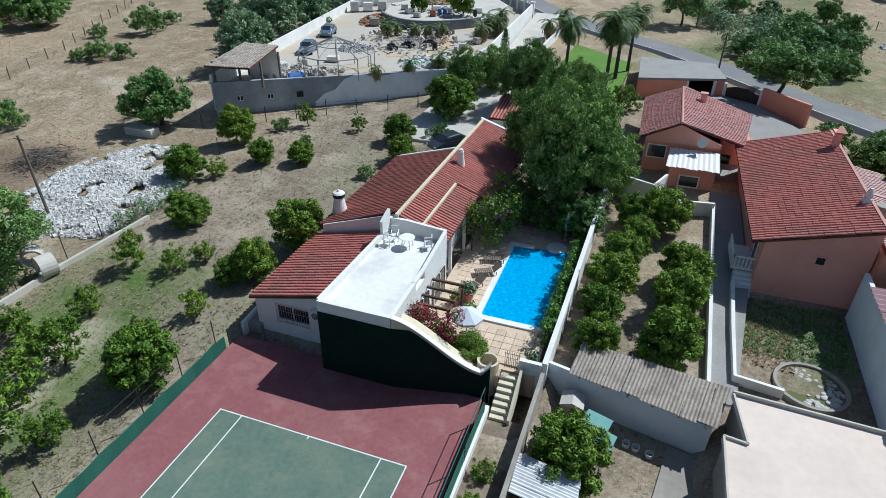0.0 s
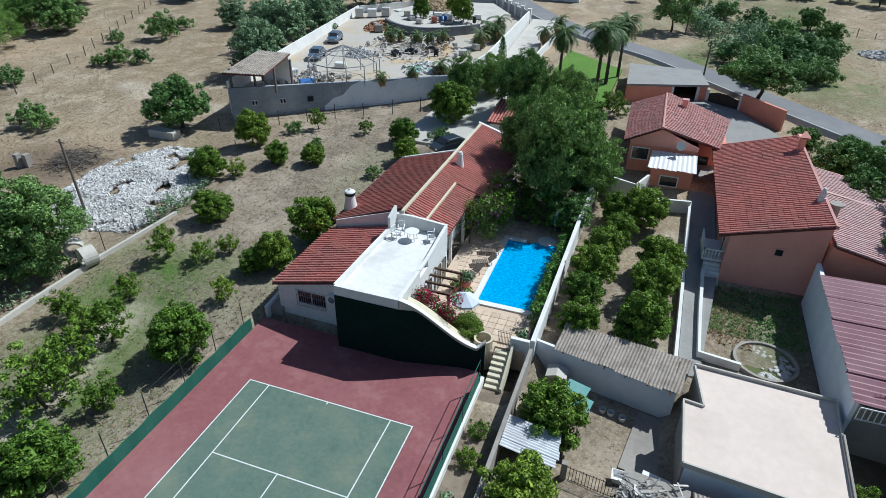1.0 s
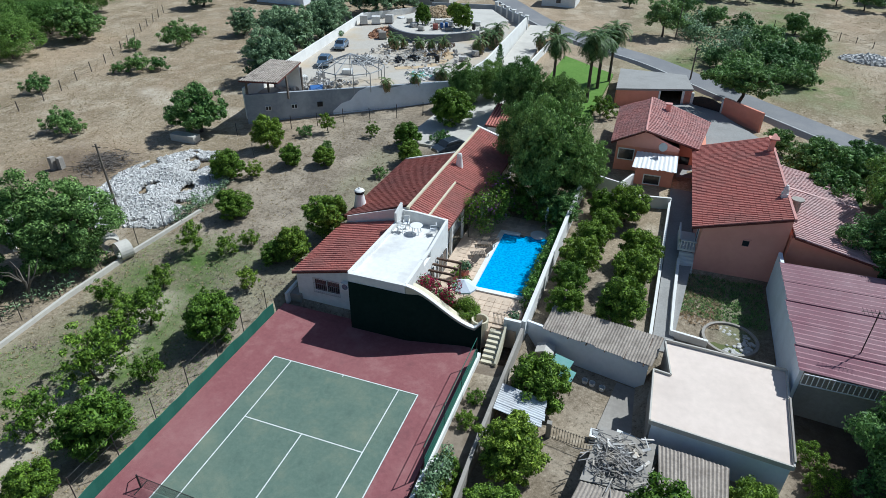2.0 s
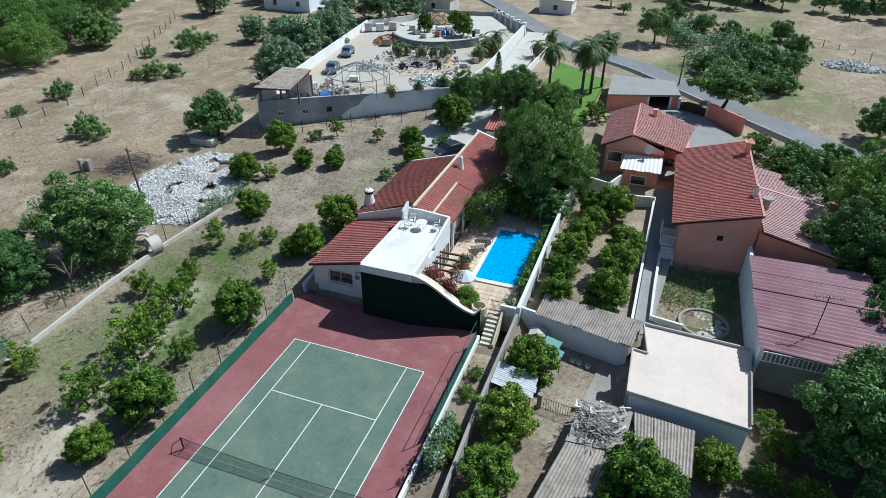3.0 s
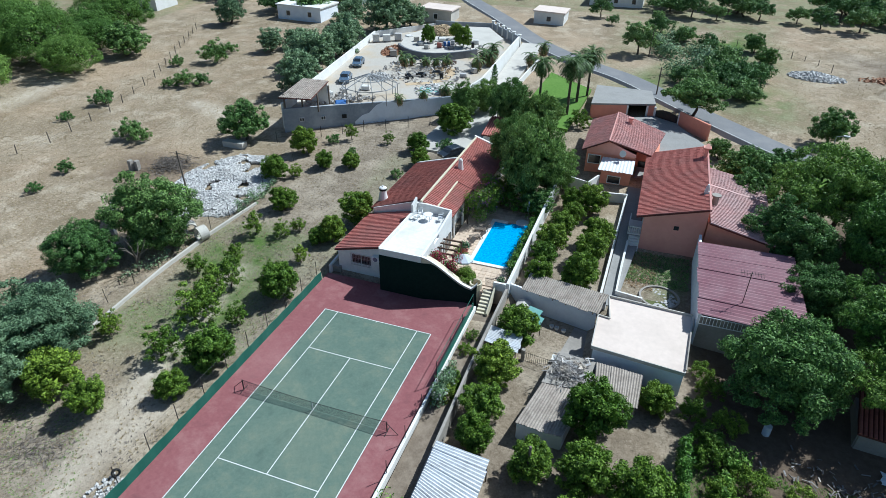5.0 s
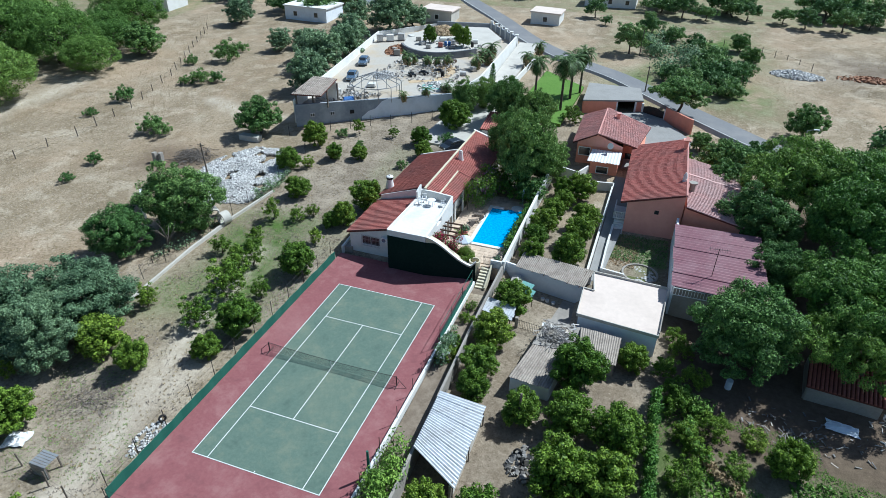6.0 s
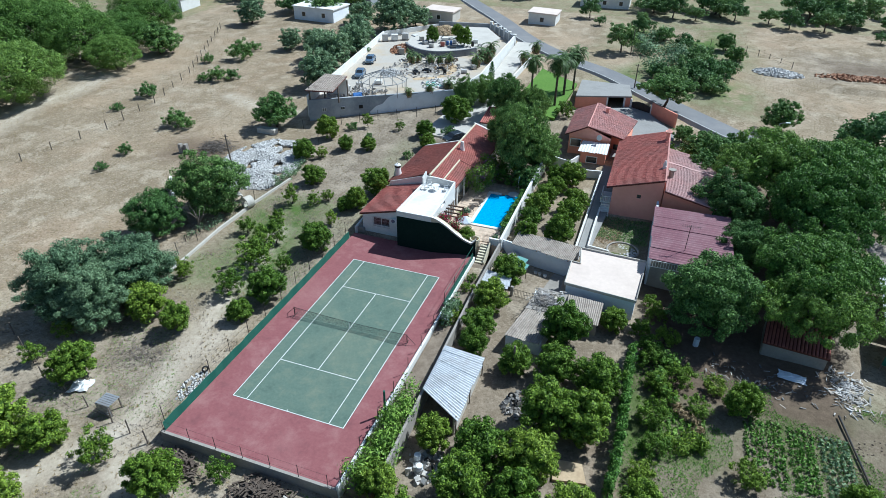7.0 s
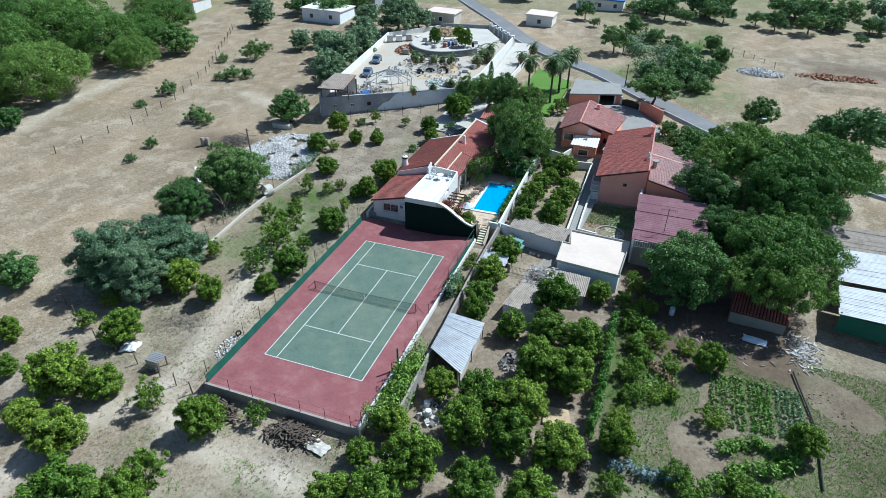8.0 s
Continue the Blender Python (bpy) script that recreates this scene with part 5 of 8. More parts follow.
    solo("terrace_wall", bm, M["darkblock"], "curved dark grey block terrace wall", "wall", kind="structure")
    bm = B()
    slab(bm, [(x, y, 6.3) for x, y in line] + [(-12.0, 103.5, 6.3), (-18.0, 113.5, 6.3), (-30.0, 111.0, 6.3), (-33.0, 99.0, 6.3)], 1.0)
    solo("upper_yard", bm, M["paleconcrete"], "raised pale paved yard", "yard", kind="structure")
    bm = B()
    slab(bm, [(-14.8 + (1.7 + 0.5 * math.sin(3 * a)) * math.cos(a), 65.2 + (2.5 + 0.5 * math.sin(2 * a + 1)) * math.sin(a), 5.5) for a in (2 * math.pi * k / 24 for k in range(24))], 0.3)
    solo("ornamental_pond", bm, M["tealsheet"], "small turquoise ornamental pond", "pond", kind="structure")
    # drive and lawn beside it
    bm = B()
    slab(bm, [(-6.6, 69.6, 4.15), (-3.0, 68, 4.1), (-3.2, 104, 5.75), (-7.8, 104, 5.75)], 0.6)
    slab(bm, [(-10.5, 47, 2.75), (-2.5, 46.8, 2.75), (-1.2, 56, 3.3), (-2.8, 68.0, 4.1), (-6.6, 69.4, 4.14), (-9.0, 60.5, 3.6)], 0.6)
    solo("drive", bm, M["paleconcrete"], "pale concrete drive down to the villa", "drive", kind="structure")
    bm = B()
    slab(bm, [(0.8, 62, 3.75), (9.5, 60, 3.65), (10.5, 79, 4.6), (2.0, 86, 4.95)], 0.5)
    solo("lawn", bm, M["lawn"], "bright green mown lawn", "lawn", kind="structure")
    bm = B()
    strip(bm, [(-2.6, 66), (-2.0, 84), (-1.6, 92)], 0.25, [4.9, 5.5, 5.8], 3.5)
    solo("drive_wall", bm, M["white"], "low white wall beside the drive", "wall", kind="structure")


build_compound()


def build_small_garage():
    g = empty("garden_house", (0.5, 53, 2.5), "small white garden house with tile roof", "shed")
    part("wall", box(B(), -1.2, 2.6, 51.3, 56.5, 2.2, 4.5), M["white"], g)
    tiled_roof("roof_tiles", g, (-1.5, 51.0, 4.5), (2.9, 51.0, 4.5), (-1.5, 56.8, 5.4), (2.9, 56.8, 5.4), M["tile_red"])


build_small_garage()


def build_far_building(name, x0, x1, y0, y1, h, label, roof="white", wall="white"):
    z = ground_z((x0 + x1) / 2, y0) - 0.5
    b = empty(name, ((x0 + x1) / 2, (y0 + y1) / 2, z), label, "building")
    part("wall", box(B(), x0, x1, y0, y1, z, z + h), M[wall], b)
    bm = B()
    slab(bm, [(x0 - 0.3, y0 - 0.3, z + h + 0.35), (x1 + 0.3, y0 - 0.3, z + h + 0.1), (x1 + 0.3, y1 + 0.3, z + h + 0.1), (x0 - 0.3, y1 + 0.3, z + h + 0.35)], 0.3)
    part("roof", bm, M[roof], b)
    n = max(1, int((x1 - x0) / 4.5))
    for k in range(n):
        window_unit(b, "y", (x0 + (k + 0.5) * (x1 - x0) / n, y0, z + h * 0.55), 1.0, 1.1)


build_far_building("farm_building", -71, -59, 107, 116, 3.8, "long blue-washed farm building with flat white roof", "white", "bluepaint")
build_far_building("farm_hut", -9.6, -2.4, 123, 130, 3.3, "small whitewashed hut by the lane", "roofslab")
build_far_building("roadside_house", -36.5, -28.6, 116.5, 123, 3.4, "low sandy house behind the yard", "roofslab", "paleconcrete")
build_far_building("warehouse", -84, -58, 128, 138, 3.6, "long low dark-walled warehouse", "concrete", "blockwall")
build_far_building("tiled_house", -118, -106, 104, 112, 4.0, "far house with orange roof", "orange")
build_far_building("barn", 0, 14, 150, 158, 3.5, "far pale barn with blue roof", "bluesheet")


def build_right_ruins():
    s = empty("market_shed", (54, 15, 1), "wide shed with white corrugated sheet roofs", "shed")
    sheet_roof("roof_sheet", s, (49.9, 11.9, 3.0), (50.8, 17.7, 3.1), (66, 16.5, 3.9), (66, 9.5, 3.9), M["tin"], wave=0.3, amp=0.03, sheet=1.2, seed=41)
    sheet_roof("roof_sheet", s, (50.8, 18.2, 3.4), (52.0, 26.0, 3.4), (66, 25.5, 4.0), (66, 17.0, 4.0), M["tin"], wave=0.3, amp=0.03, sheet=1.2, seed=42)
    sheet_roof("roof_sheet", s, (52.0, 26.4, 3.1), (51.8, 33.3, 3.1), (66, 32.0, 3.6), (66, 26.0, 3.6), M["fibre"], wave=0.3, amp=0.03, sheet=1.1, seed=43, label="weathered grey roof sheet")
    bm = B()
    strip(bm, [(50.1, 12.0), (64, 9.9)], 0.1, 2.9, 0.8)
    part("tarp_wall", bm, M["fencegreen"], s, "dark teal tarpaulin wall")
    for x, y in ((50.2, 12.2), (51.0, 17.6), (57, 11.3), (52.2, 25.8)):
        bm = B()
        rod(bm, (x, y, -0.3), (x, y, 3.1), 0.08)
        part("post", bm, M["pole"], s)
    r = empty("ruined_shed", (42, 11, 0.5), "tumbledown shed with patchy clay tiles under pines", "shed")
    tiled_roof("roof_tiles", r, (39.4, 10.4, 1.7), (45.2, 9.9, 1.6), (40.2, 15.0, 2.5), (46.0, 14.6, 2.4), M["tile_dark"])
    for p, q in (((39.6, 10.6), (45.0, 10.1)), ((45.0, 10.1), (45.8, 14.4)), ((39.6, 10.6), (40.3, 14.8))):
        bm = B()
        strip(bm, [p, q], 0.2, 1.45, -0.5)
        part("wall", bm, M["concrete"], r)


build_right_ruins()


# ---- trees and shrubs ----
def leaf_cloud(seed, centres, radii, per, leaf, aspect=0.55, droop=0.0, shell=0.55):
    """Many small leaves in clumps round the given centres; returns vertices and faces."""
    g = np.random.default_rng(seed)
    verts, faces = [], []
    for c, r in zip(centres, radii):
        d = g.normal(size=(per, 3))
        d /= np.linalg.norm(d, axis=1)[:, None]
        rad = (shell + (1 - shell) * g.random(per)) * r
        p = np.array(c) + d * rad[:, None] * np.array([1, 1, 0.8])
        nrm = d + g.normal(size=(per, 3)) * 0.45 + np.array([0, 0, 0.2])
        nrm /= np.linalg.norm(nrm, axis=1)[:, None]
        t = np.cross(nrm, g.normal(size=(per, 3)))
        t[:, 2] -= droop
        t /= np.linalg.norm(t, axis=1)[:, None]
        b = np.cross(nrm, t)
        s = leaf * (0.6 + 0.8 * g.random(per))[:, None]
        tri = np.stack([p - t * s + b * s * aspect, p + t * s + nrm * s * 0.1, p - t * s - b * s * aspect], axis=1)
        k = len(verts)
        verts.extend(map(tuple, tri.reshape(-1, 3)))
        faces.extend((k + 3 * i, k + 3 * i + 1, k + 3 * i + 2) for i in range(per))
    return verts, faces


def crown_centres(seed, n, rx, rz, zc, rough=0.18, lower=-0.55, deep=0.62):
    """Clump centres spread over an uneven rounded crown of unit-diameter scale."""
    rnd = random.Random(seed)
    out, k = [], 0
    off = rnd.uniform(0, 50)
    while len(out) < n:
        k += 1
        z = rnd.uniform(lower, 1.0)
        a = rnd.uniform(0, 2 * math.pi)
        s = math.sqrt(max(0.0, 1 - z * z))
        d = Vector((math.cos(a) * s, math.sin(a) * s, z))
        w = deep + (1 - deep) * rnd.random() ** 0.5
        w *= 1 + rough * 2.2 * noise.noise(d * 1.6 + Vector((off, 0, 0)))
        out.append((d.x * rx * w, d.y * rx * w, zc + d.z * rz * w))
    return out


def trunk_mesh(name, seed, h, r, limbs, spread, top):
    rnd = random.Random(seed)
    bm = B()
    p = Vector((0, 0, -0.08))
    pts = [p]
    for k in range(3):
        p = p + Vector((rnd.uniform(-0.05, 0.05), rnd.uniform(-0.05, 0.05), h / 3 + 0.02))
        pts.append(p)
    for k, (a, b) in enumerate(zip(pts, pts[1:])):
        rod(bm, a, b, r * (1.25 - 0.25 * k), r * (1.0 - 0.22 * k), 7)
    for k in range(limbs):
        a = 2 * math.pi * k / limbs + rnd.uniform(-0.4, 0.4)
        s = pts[-1] if k % 2 else pts[-2].lerp(pts[-1], 0.6)
        m = s + Vector((math.cos(a) * spread * 0.5, math.sin(a) * spread * 0.5, (top - s.z) * 0.5))
        e = s + Vector((math.cos(a) * spread, math.sin(a) * spread, (top - s.z) * rnd.uniform(0.7, 1.0)))
        rod(bm, s, m, r * 0.5, r * 0.32, 5)
        rod(bm, m, e, r * 0.32, r * 0.1, 5)
    return mesh_of(name, bm, M["bark"])


def tree_model(name, seed, material, crown, leaf, per, trunk, label, category, rough=0.2, aspect=0.55, droop=0.0, clump=0.17, shell=0.5, extra=None, deep=0.62):
    """A tree of crown diameter 1 at the origin. crown: clumps, rx, rz, middle height, lowest; trunk: height, radius, limbs, spread."""
    n, rx, rz, zc, low = crown
    t = new(name)
    t.empty_display_size = 0.3
    tagged(t, label, category)
    part("trunk", trunk_mesh("trunk", seed, trunk[0], trunk[1], trunk[2], trunk[3], zc + rz * 0.4), None, t)
    cs = crown_centres(seed, n, rx, rz, zc, rough, low, deep)
    rnd = random.Random(seed + 9)
    v, f = leaf_cloud(seed, cs, [clump * rnd.uniform(0.7, 1.25) for _ in cs], per, leaf, aspect, droop, shell)
    inner = [(x * 0.6, y * 0.6, zc + (z - zc) * 0.6) for x, y, z in cs]
    v2, f2 = leaf_cloud(seed + 5, inner, [clump * 1.4 for _ in cs], 13 if n > 100 else 9, leaf * (1.9 if n > 100 else 1.15), 0.75, 0.0, 0.2)
    k = len(v)
    v, f = v + v2, f + [tuple(i + k for i in q) for q in f2]
    part("crown", raw_mesh("crown", v, f, M[material]), None, t)
    if extra:
        v, f = leaf_cloud(seed + 1, cs[:: extra[1]], [clump * 1.1 for _ in cs[:: extra[1]]], extra[2], leaf, aspect, droop, 0.8)
        part("blossom", raw_mesh("blossom", v, f, M[extra[0]]), None, t, extra[3])
    return t


USED = {}


def plant(models, rows, group="", seed=1, tall=1.0, sink=0.0):
    """Sets trees at rows of x, y, crown diameter. The first use of a model moves the model itself."""
    rnd = random.Random(seed)
    for i, (x, y, d) in enumerate(rows):
        m = models[i % len(models)]
        mat = pose(x, y, ground_z(x, y) - sink, 0, 0, rnd.uniform(0, 360)) @ Matrix.Diagonal((d, d, d * tall * rnd.uniform(0.9, 1.1), 1))
        if m.name in USED:
            ob = copy_thing(m, mat @ Matrix.Diagonal((*(1 / c for c in m.scale), 1)))
        else:
            USED[m.name] = 1
            m.matrix_basis = mat
            ob = m
        tagged(ob, group=group)


SEEDS = (3, 17, 29, 41)
CITRUS = [tree_model("citrus_tree", s, "green_citrus", (105, 0.42, 0.39, 0.45, -0.92), 0.0200, 110, (0.24, 0.030, 5, 0.24), "leafy green citrus tree on bare soil", "tree", rough=0.13, clump=0.085) for s in SEEDS]
SPARSE = [tree_model("young_tree", s, "green_citrus", (48, 0.42, 0.40, 0.50, -0.85), 0.026, 62, (0.34, 0.024, 6, 0.26), "thin young fruit tree with sparse crown", "tree", rough=0.35, clump=0.10, shell=0.3) for s in (5, 23, 37)]
DARK = [tree_model("evergreen_tree", s, "green_dark", (130, 0.44, 0.40, 0.44, -0.95), 0.0175, 85, (0.22, 0.032, 6, 0.26), "dense dark evergreen tree in rough grass", "tree", rough=0.17, clump=0.07) for s in (7, 31)]
BIGOLIVE = [tree_model("olive_tree", s, "green_olive", (210, 0.44, 0.38, 0.44, -0.92), 0.0118, 190, (0.22, 0.034, 6, 0.28), "grey-green olive tree with billowing crown", "tree", rough=0.22, aspect=0.45, clump=0.07) for s in (11, 43)]
OLIVE = [tree_model("olive_tree", s, "green_olive", (110, 0.44, 0.38, 0.44, -0.92), 0.0195, 75, (0.22, 0.034, 6, 0.28), "grey-green olive tree with billowing crown", "tree", rough=0.22, aspect=0.45, clump=0.07) for s in (11, 43)]
PINE = [tree_model("umbrella_pine", s, "green_pine", (300, 0.45, 0.16, 0.44, -0.85), 0.0092, 160, (0.34, 0.022, 8, 0.34), "broad umbrella pine with flat layered crown", "tree", rough=0.30, aspect=0.42, clump=0.050, shell=0.72, deep=0.86) for s in (13, 47)]
DOME = [tree_model("stone_pine", s, "green_pine", (260, 0.45, 0.32, 0.36, -0.95), 0.0080, 165, (0.26, 0.022, 8, 0.32), "dense domed pine at the field edge", "tree", rough=0.14, aspect=0.4, clump=0.060, shell=0.72, deep=0.88) for s in (83, 89)]
PEPPER = [tree_model("pepper_tree", s, "green_pepper", (250, 0.43, 0.46, 0.53, -0.97), 0.0155, 130, (0.3, 0.03, 7, 0.24), "tall drooping pepper tree behind the pool", "tree", rough=0.17, aspect=0.36, droop=1.0, clump=0.07) for s in (19, 53)]
CAROB = [tree_model("carob_tree", s, "green_dark", (260, 0.44, 0.42, 0.46, -0.95), 0.0112, 150, (0.22, 0.032, 6, 0.26), "big dense carob tree shading the sheds", "tree", rough=0.2, clump=0.066, shell=0.65, deep=0.78) for s in (97, 101)]
LANE = [tree_model("lane_tree", 131, "green_dark", (170, 0.45, 0.22, 0.52, -0.8), 0.0150, 120, (0.40, 0.030, 7, 0.34), "spreading dark tree with bare forked trunk", "tree", rough=0.34, clump=0.07, shell=0.6, deep=0.7)]
SHRUB = [tree_model("shrub", s, "green_dark", (48, 0.42, 0.30, 0.30, -0.6), 0.026, 70, (0.10, 0.02, 5, 0.25), "low scrubby bush in dry grass", "shrub", rough=0.4, clump=0.10, shell=0.3) for s in (2, 61)]
BUSH = [tree_model("leafy_bush", s, "green_citrus", (64, 0.42, 0.34, 0.32, -0.7), 0.02, 80, (0.12, 0.02, 5, 0.25), "leafy green bush on soil", "shrub", rough=0.35, clump=0.09, shell=0.3) for s in (4, 67)]
# distant crowns get leaf colours lightened in place of haze
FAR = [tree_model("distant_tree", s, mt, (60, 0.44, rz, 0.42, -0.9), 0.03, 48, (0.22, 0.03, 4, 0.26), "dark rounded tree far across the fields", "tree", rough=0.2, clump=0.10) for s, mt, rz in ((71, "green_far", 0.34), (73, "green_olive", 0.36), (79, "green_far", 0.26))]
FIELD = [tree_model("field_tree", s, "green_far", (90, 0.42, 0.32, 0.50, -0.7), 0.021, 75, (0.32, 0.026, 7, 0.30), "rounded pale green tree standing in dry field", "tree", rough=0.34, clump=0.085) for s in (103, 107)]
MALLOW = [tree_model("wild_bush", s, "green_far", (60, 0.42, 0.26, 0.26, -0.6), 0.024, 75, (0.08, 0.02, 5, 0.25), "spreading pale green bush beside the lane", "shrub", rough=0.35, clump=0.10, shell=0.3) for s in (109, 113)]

O = "orchard trees"
plant(CITRUS, [(-24.7, 40.9, 4.2), (-9.5, 46.5, 3.5), (-7.6, 42.6, 3.0), (-19.7, 37.7, 2.8), (-16.3, 38.9, 2.8), (-24.5, 32.9, 3.9), (-19.3, 26.7, 3.7), (-9.2, 26.9, 4.4), (-10.3, 22.4, 3.4), (-11.5, 21.5, 2.7), (-10.6, 12.0, 4.5), (-10.8, 1.6, 4.6), (-11.6, -2.3, 3.0), (-21.0, -5.0, 5.0), (-21.1, -14.4, 4.6), (-21.3, -22.2, 6.2), (-17.2, -21.1, 4.0), (-16.4, -26.9, 5.1), (-6.6, 53.7, 5.6), (-28.6, -22.2, 2.8)], O, 1)
plant(CITRUS, [(-32.5, -18.3, 3.0), (-21.1, -26.3, 3.8), (-5.7, -21.5, 4.4), (-10.7, -31.6, 6.2), (-6.6, -30.1, 4.8), (9.0, -19.6, 2.9), (8.8, -24.5, 4.3), (-16.8, -5.7, 3.5)], O, 2)
plant(SPARSE, [(-20.3, 47.1, 2.4), (-14.6, 47.6, 1.8), (-22.0, 34.1, 2.2), (-19.3, 20.5, 2.8), (-16.3, 21.4, 2.2), (-15.0, 23.0, 1.9), (-16.2, 11.6, 3.4), (-15.5, 6.0, 4.5), (-11.9, 6.9, 2.4), (-11.6, 17.8, 2.1), (-15.3, 1.1, 3.6), (-22.0, 1.9, 2.8), (-26.5, -14.2, 2.6), (-26.7, -10.4, 2.2), (-11.8, -20.9, 3.4), (-6.3, -27.5, 4.0), (-1.7, -19.0, 2.2), (-13.0, 14.5, 2.0), (-18.5, 15.6, 2.4), (-16.4, 9.0, 3.6), (-21.0, 12.6, 2.6), (-18.3, 11.8, 2.4)], O, 3)
R = "citrus trees beside the sheds"
plant(CITRUS, [(x, y, d * 1.13) for x, y, d in ((17.3, 0.2, 3.4), (21.1, 0.6, 4.0), (25.0, -0.1, 4.4), (21.2, -5.5, 4.7), (24.7, -5.2, 4.9), (17.0, -10.7, 4.5), (21.0, -10.5, 4.8), (16.8, -14.8, 4.3), (20.9, -14.3, 4.3), (25.0, -14.2, 4.5), (13.7, -19.5, 4.9), (19.1, -20.0, 4.1), (23.9, -19.3, 4.5), (12.9, -10.4, 3.1), (12.6, 8.4, 3.9), (12.8, 4.2, 3.4), (12.9, 1.2, 3.0), (12.9, 14.6, 4.0), (25.4, 9.3, 2.8), (20.8, 5.4, 4.6), (10.6, -16.2, 3.4), (12.0, -23.5, 4.4), (28.5, -21.5, 4.4))], R, 4)
plant(CITRUS, [(37.3, 1.7, 3.7), (29.6, -11.2, 3.7), (44.9, -6.0, 3.5)], R, 5)
G = "citrus trees in the walled garden"
plant(CITRUS, [(13.9, 37.7, 3.0), (16.2, 37.9, 4.4), (13.8, 31.8, 3.5), (13.5, 28.5, 3.7), (13.0, 25.2, 3.4), (13.2, 22.6, 3.1), (17.9, 31.3, 3.8), (17.7, 28.0, 3.9), (17.2, 23.3, 4.4), (14.6, 35.0, 3.0)], G, 6)
# first tree is added so its shadow falls on the pool's far end
plant(DARK, [(10.5, 35.6, 4.4), (-40.2, -11.1, 5.7), (-35.5, 42.1, 7.5)], "", 7, 0.95)
plant(BIGOLIVE, [(-29.5, -6.7, 10.2), (-25.8, -2.2, 9.6), (-25.2, -7.4, 8.0)], "olive trees", 28, 0.9)
plant(OLIVE, [(-37.7, 61.2, 8.5), (-41.4, 73.6, 10.5), (-56.9, 82.0, 6.3), (-53.0, 86.0, 6.0), (-40.6, 83.2, 8.6), (-51.3, 108.6, 8.0), (-40.5, 104.5, 12.0), (-36.0, 110.2, 8.0), (-79.4, 99.2, 8.7), (-46.5, 78.0, 7.5), (-44.0, 92.0, 9.0)], "olive trees", 8, 0.9)
plant(DOME, [(-87.8, 37.0, 17.4), (-95.3, 59.2, 15.7), (-84.3, 56.6, 11.1), (-100.2, 76.1, 12.1), (-107.2, 58.8, 19.8), (-111.6, 92.0, 12.4), (-99.3, 86.3, 13.0), (-95.5, 31.5, 11.9), (-114.6, 69.4, 19.4), (-108.7, 44.3, 18.7), (-123.5, 61.7, 19.7), (-100, 20, 16), (-92, 71, 10)], "domed pines", 9, 0.95)
plant(DARK, [(-83.2, 69.5, 9.4), (-82.6, 23.1, 5.2)], "", 22, 0.9)
plant(PINE, [(41.5, 40.0, 13.5), (49.0, 37.0, 15.5), (46.0, 30.0, 13.0), (44.0, 18.8, 12.5), (43.6, 13.4, 10.5), (53.0, 42.0, 11.0)], "umbrella pines", 10, 1.2)
plant(CAROB, [(34.3, 13.0, 9.6), (36.6, 32.8, 8.6), (38.0, 25.0, 6.6), (-28.3, 15.6, 9.6), (-31.7, 8.7, 7.2)], "", 21, 0.95)
plant(DARK, [(33.1, 50.8, 6.0), (36.7, 51.2, 5.6), (33.5, 44.5, 6.0), (30.9, 58.0, 3.6), (40.5, 48.0, 6.0), (42.0, 53.5, 5.0), (38.5, 55.0, 4.5), (35.0, 56.5, 4.0), (46.0, 50.0, 5.5)], "", 11, 0.95)
plant(DARK, [(40.6, 105.3, 4.8), (38.9, 114.2, 4.6), (46.1, 68.3, 6.2)], "", 32, 0.95)
plant(LANE, [(27.4, 71.6, 9.0)], "", 41, 0.95)
plant(FIELD, [(8.7, 127.8, 3.2), (18.7, 135.6, 3.8), (32.0, 141.4, 5.7), (4.9, 136.1, 6.4), (42.5, 145.9, 6.7), (55.2, 140.9, 6.5), (63.1, 139.9, 7.9), (26.6, 143.0, 7.9), (60.6, 150.9, 8.3), (73.5, 150.8, 9.8)], "field trees", 12, 0.85)
plant(CITRUS, [(-25.6, 93.2, 3.6), (-17.7, 92.6, 4.0), (-21.5, 99.0, 3.0)], "trees on the upper yard", 51, 1.2, -1.6)
plant(FIELD, [(57.5, 56.0, 13.0), (16.2, 105.1, 8.0), (50.6, 144.4, 6.0), (70.2, 145.0, 6.0), (74.4, 132.9, 3.9), (78.6, 144.9, 6.1), (86, 138, 5.2)], "field trees", 13, 0.85)
plant(PEPPER, [(8.6, 39.0, 9.6), (5.6, 43.6, 8.0), (11.0, 41.5, 6.5), (0.8, 58.6, 7.4), (-7.0, 60.4, 5.4), (6.2, 58.0, 6.0), (-4.2, 63.5, 5.5)], "", 14, 1.0)
plant(SHRUB, [(-66.8, 46.6, 4.2), (-67.4, 39.1, 2.3), (-52.7, 37.5, 4.2), (-50.3, 36.6, 3.2), (-63.0, 71.8, 5.8), (-59.4, 58.5, 4.4), (-57, 60, 3.0), (-64.5, 78.5, 3.4), (-52.7, 25.5, 2.4), (-52.6, 20.1, 2.0), (-68.8, 67.5, 2.9), (-62, 57, 2.6), (-9.5, 38.5, 1.8), (-22.5, 45.5, 2.0), (-18, 42.5, 1.6), (-6, 48.5, 2.5)], "scrub bushes", 15)
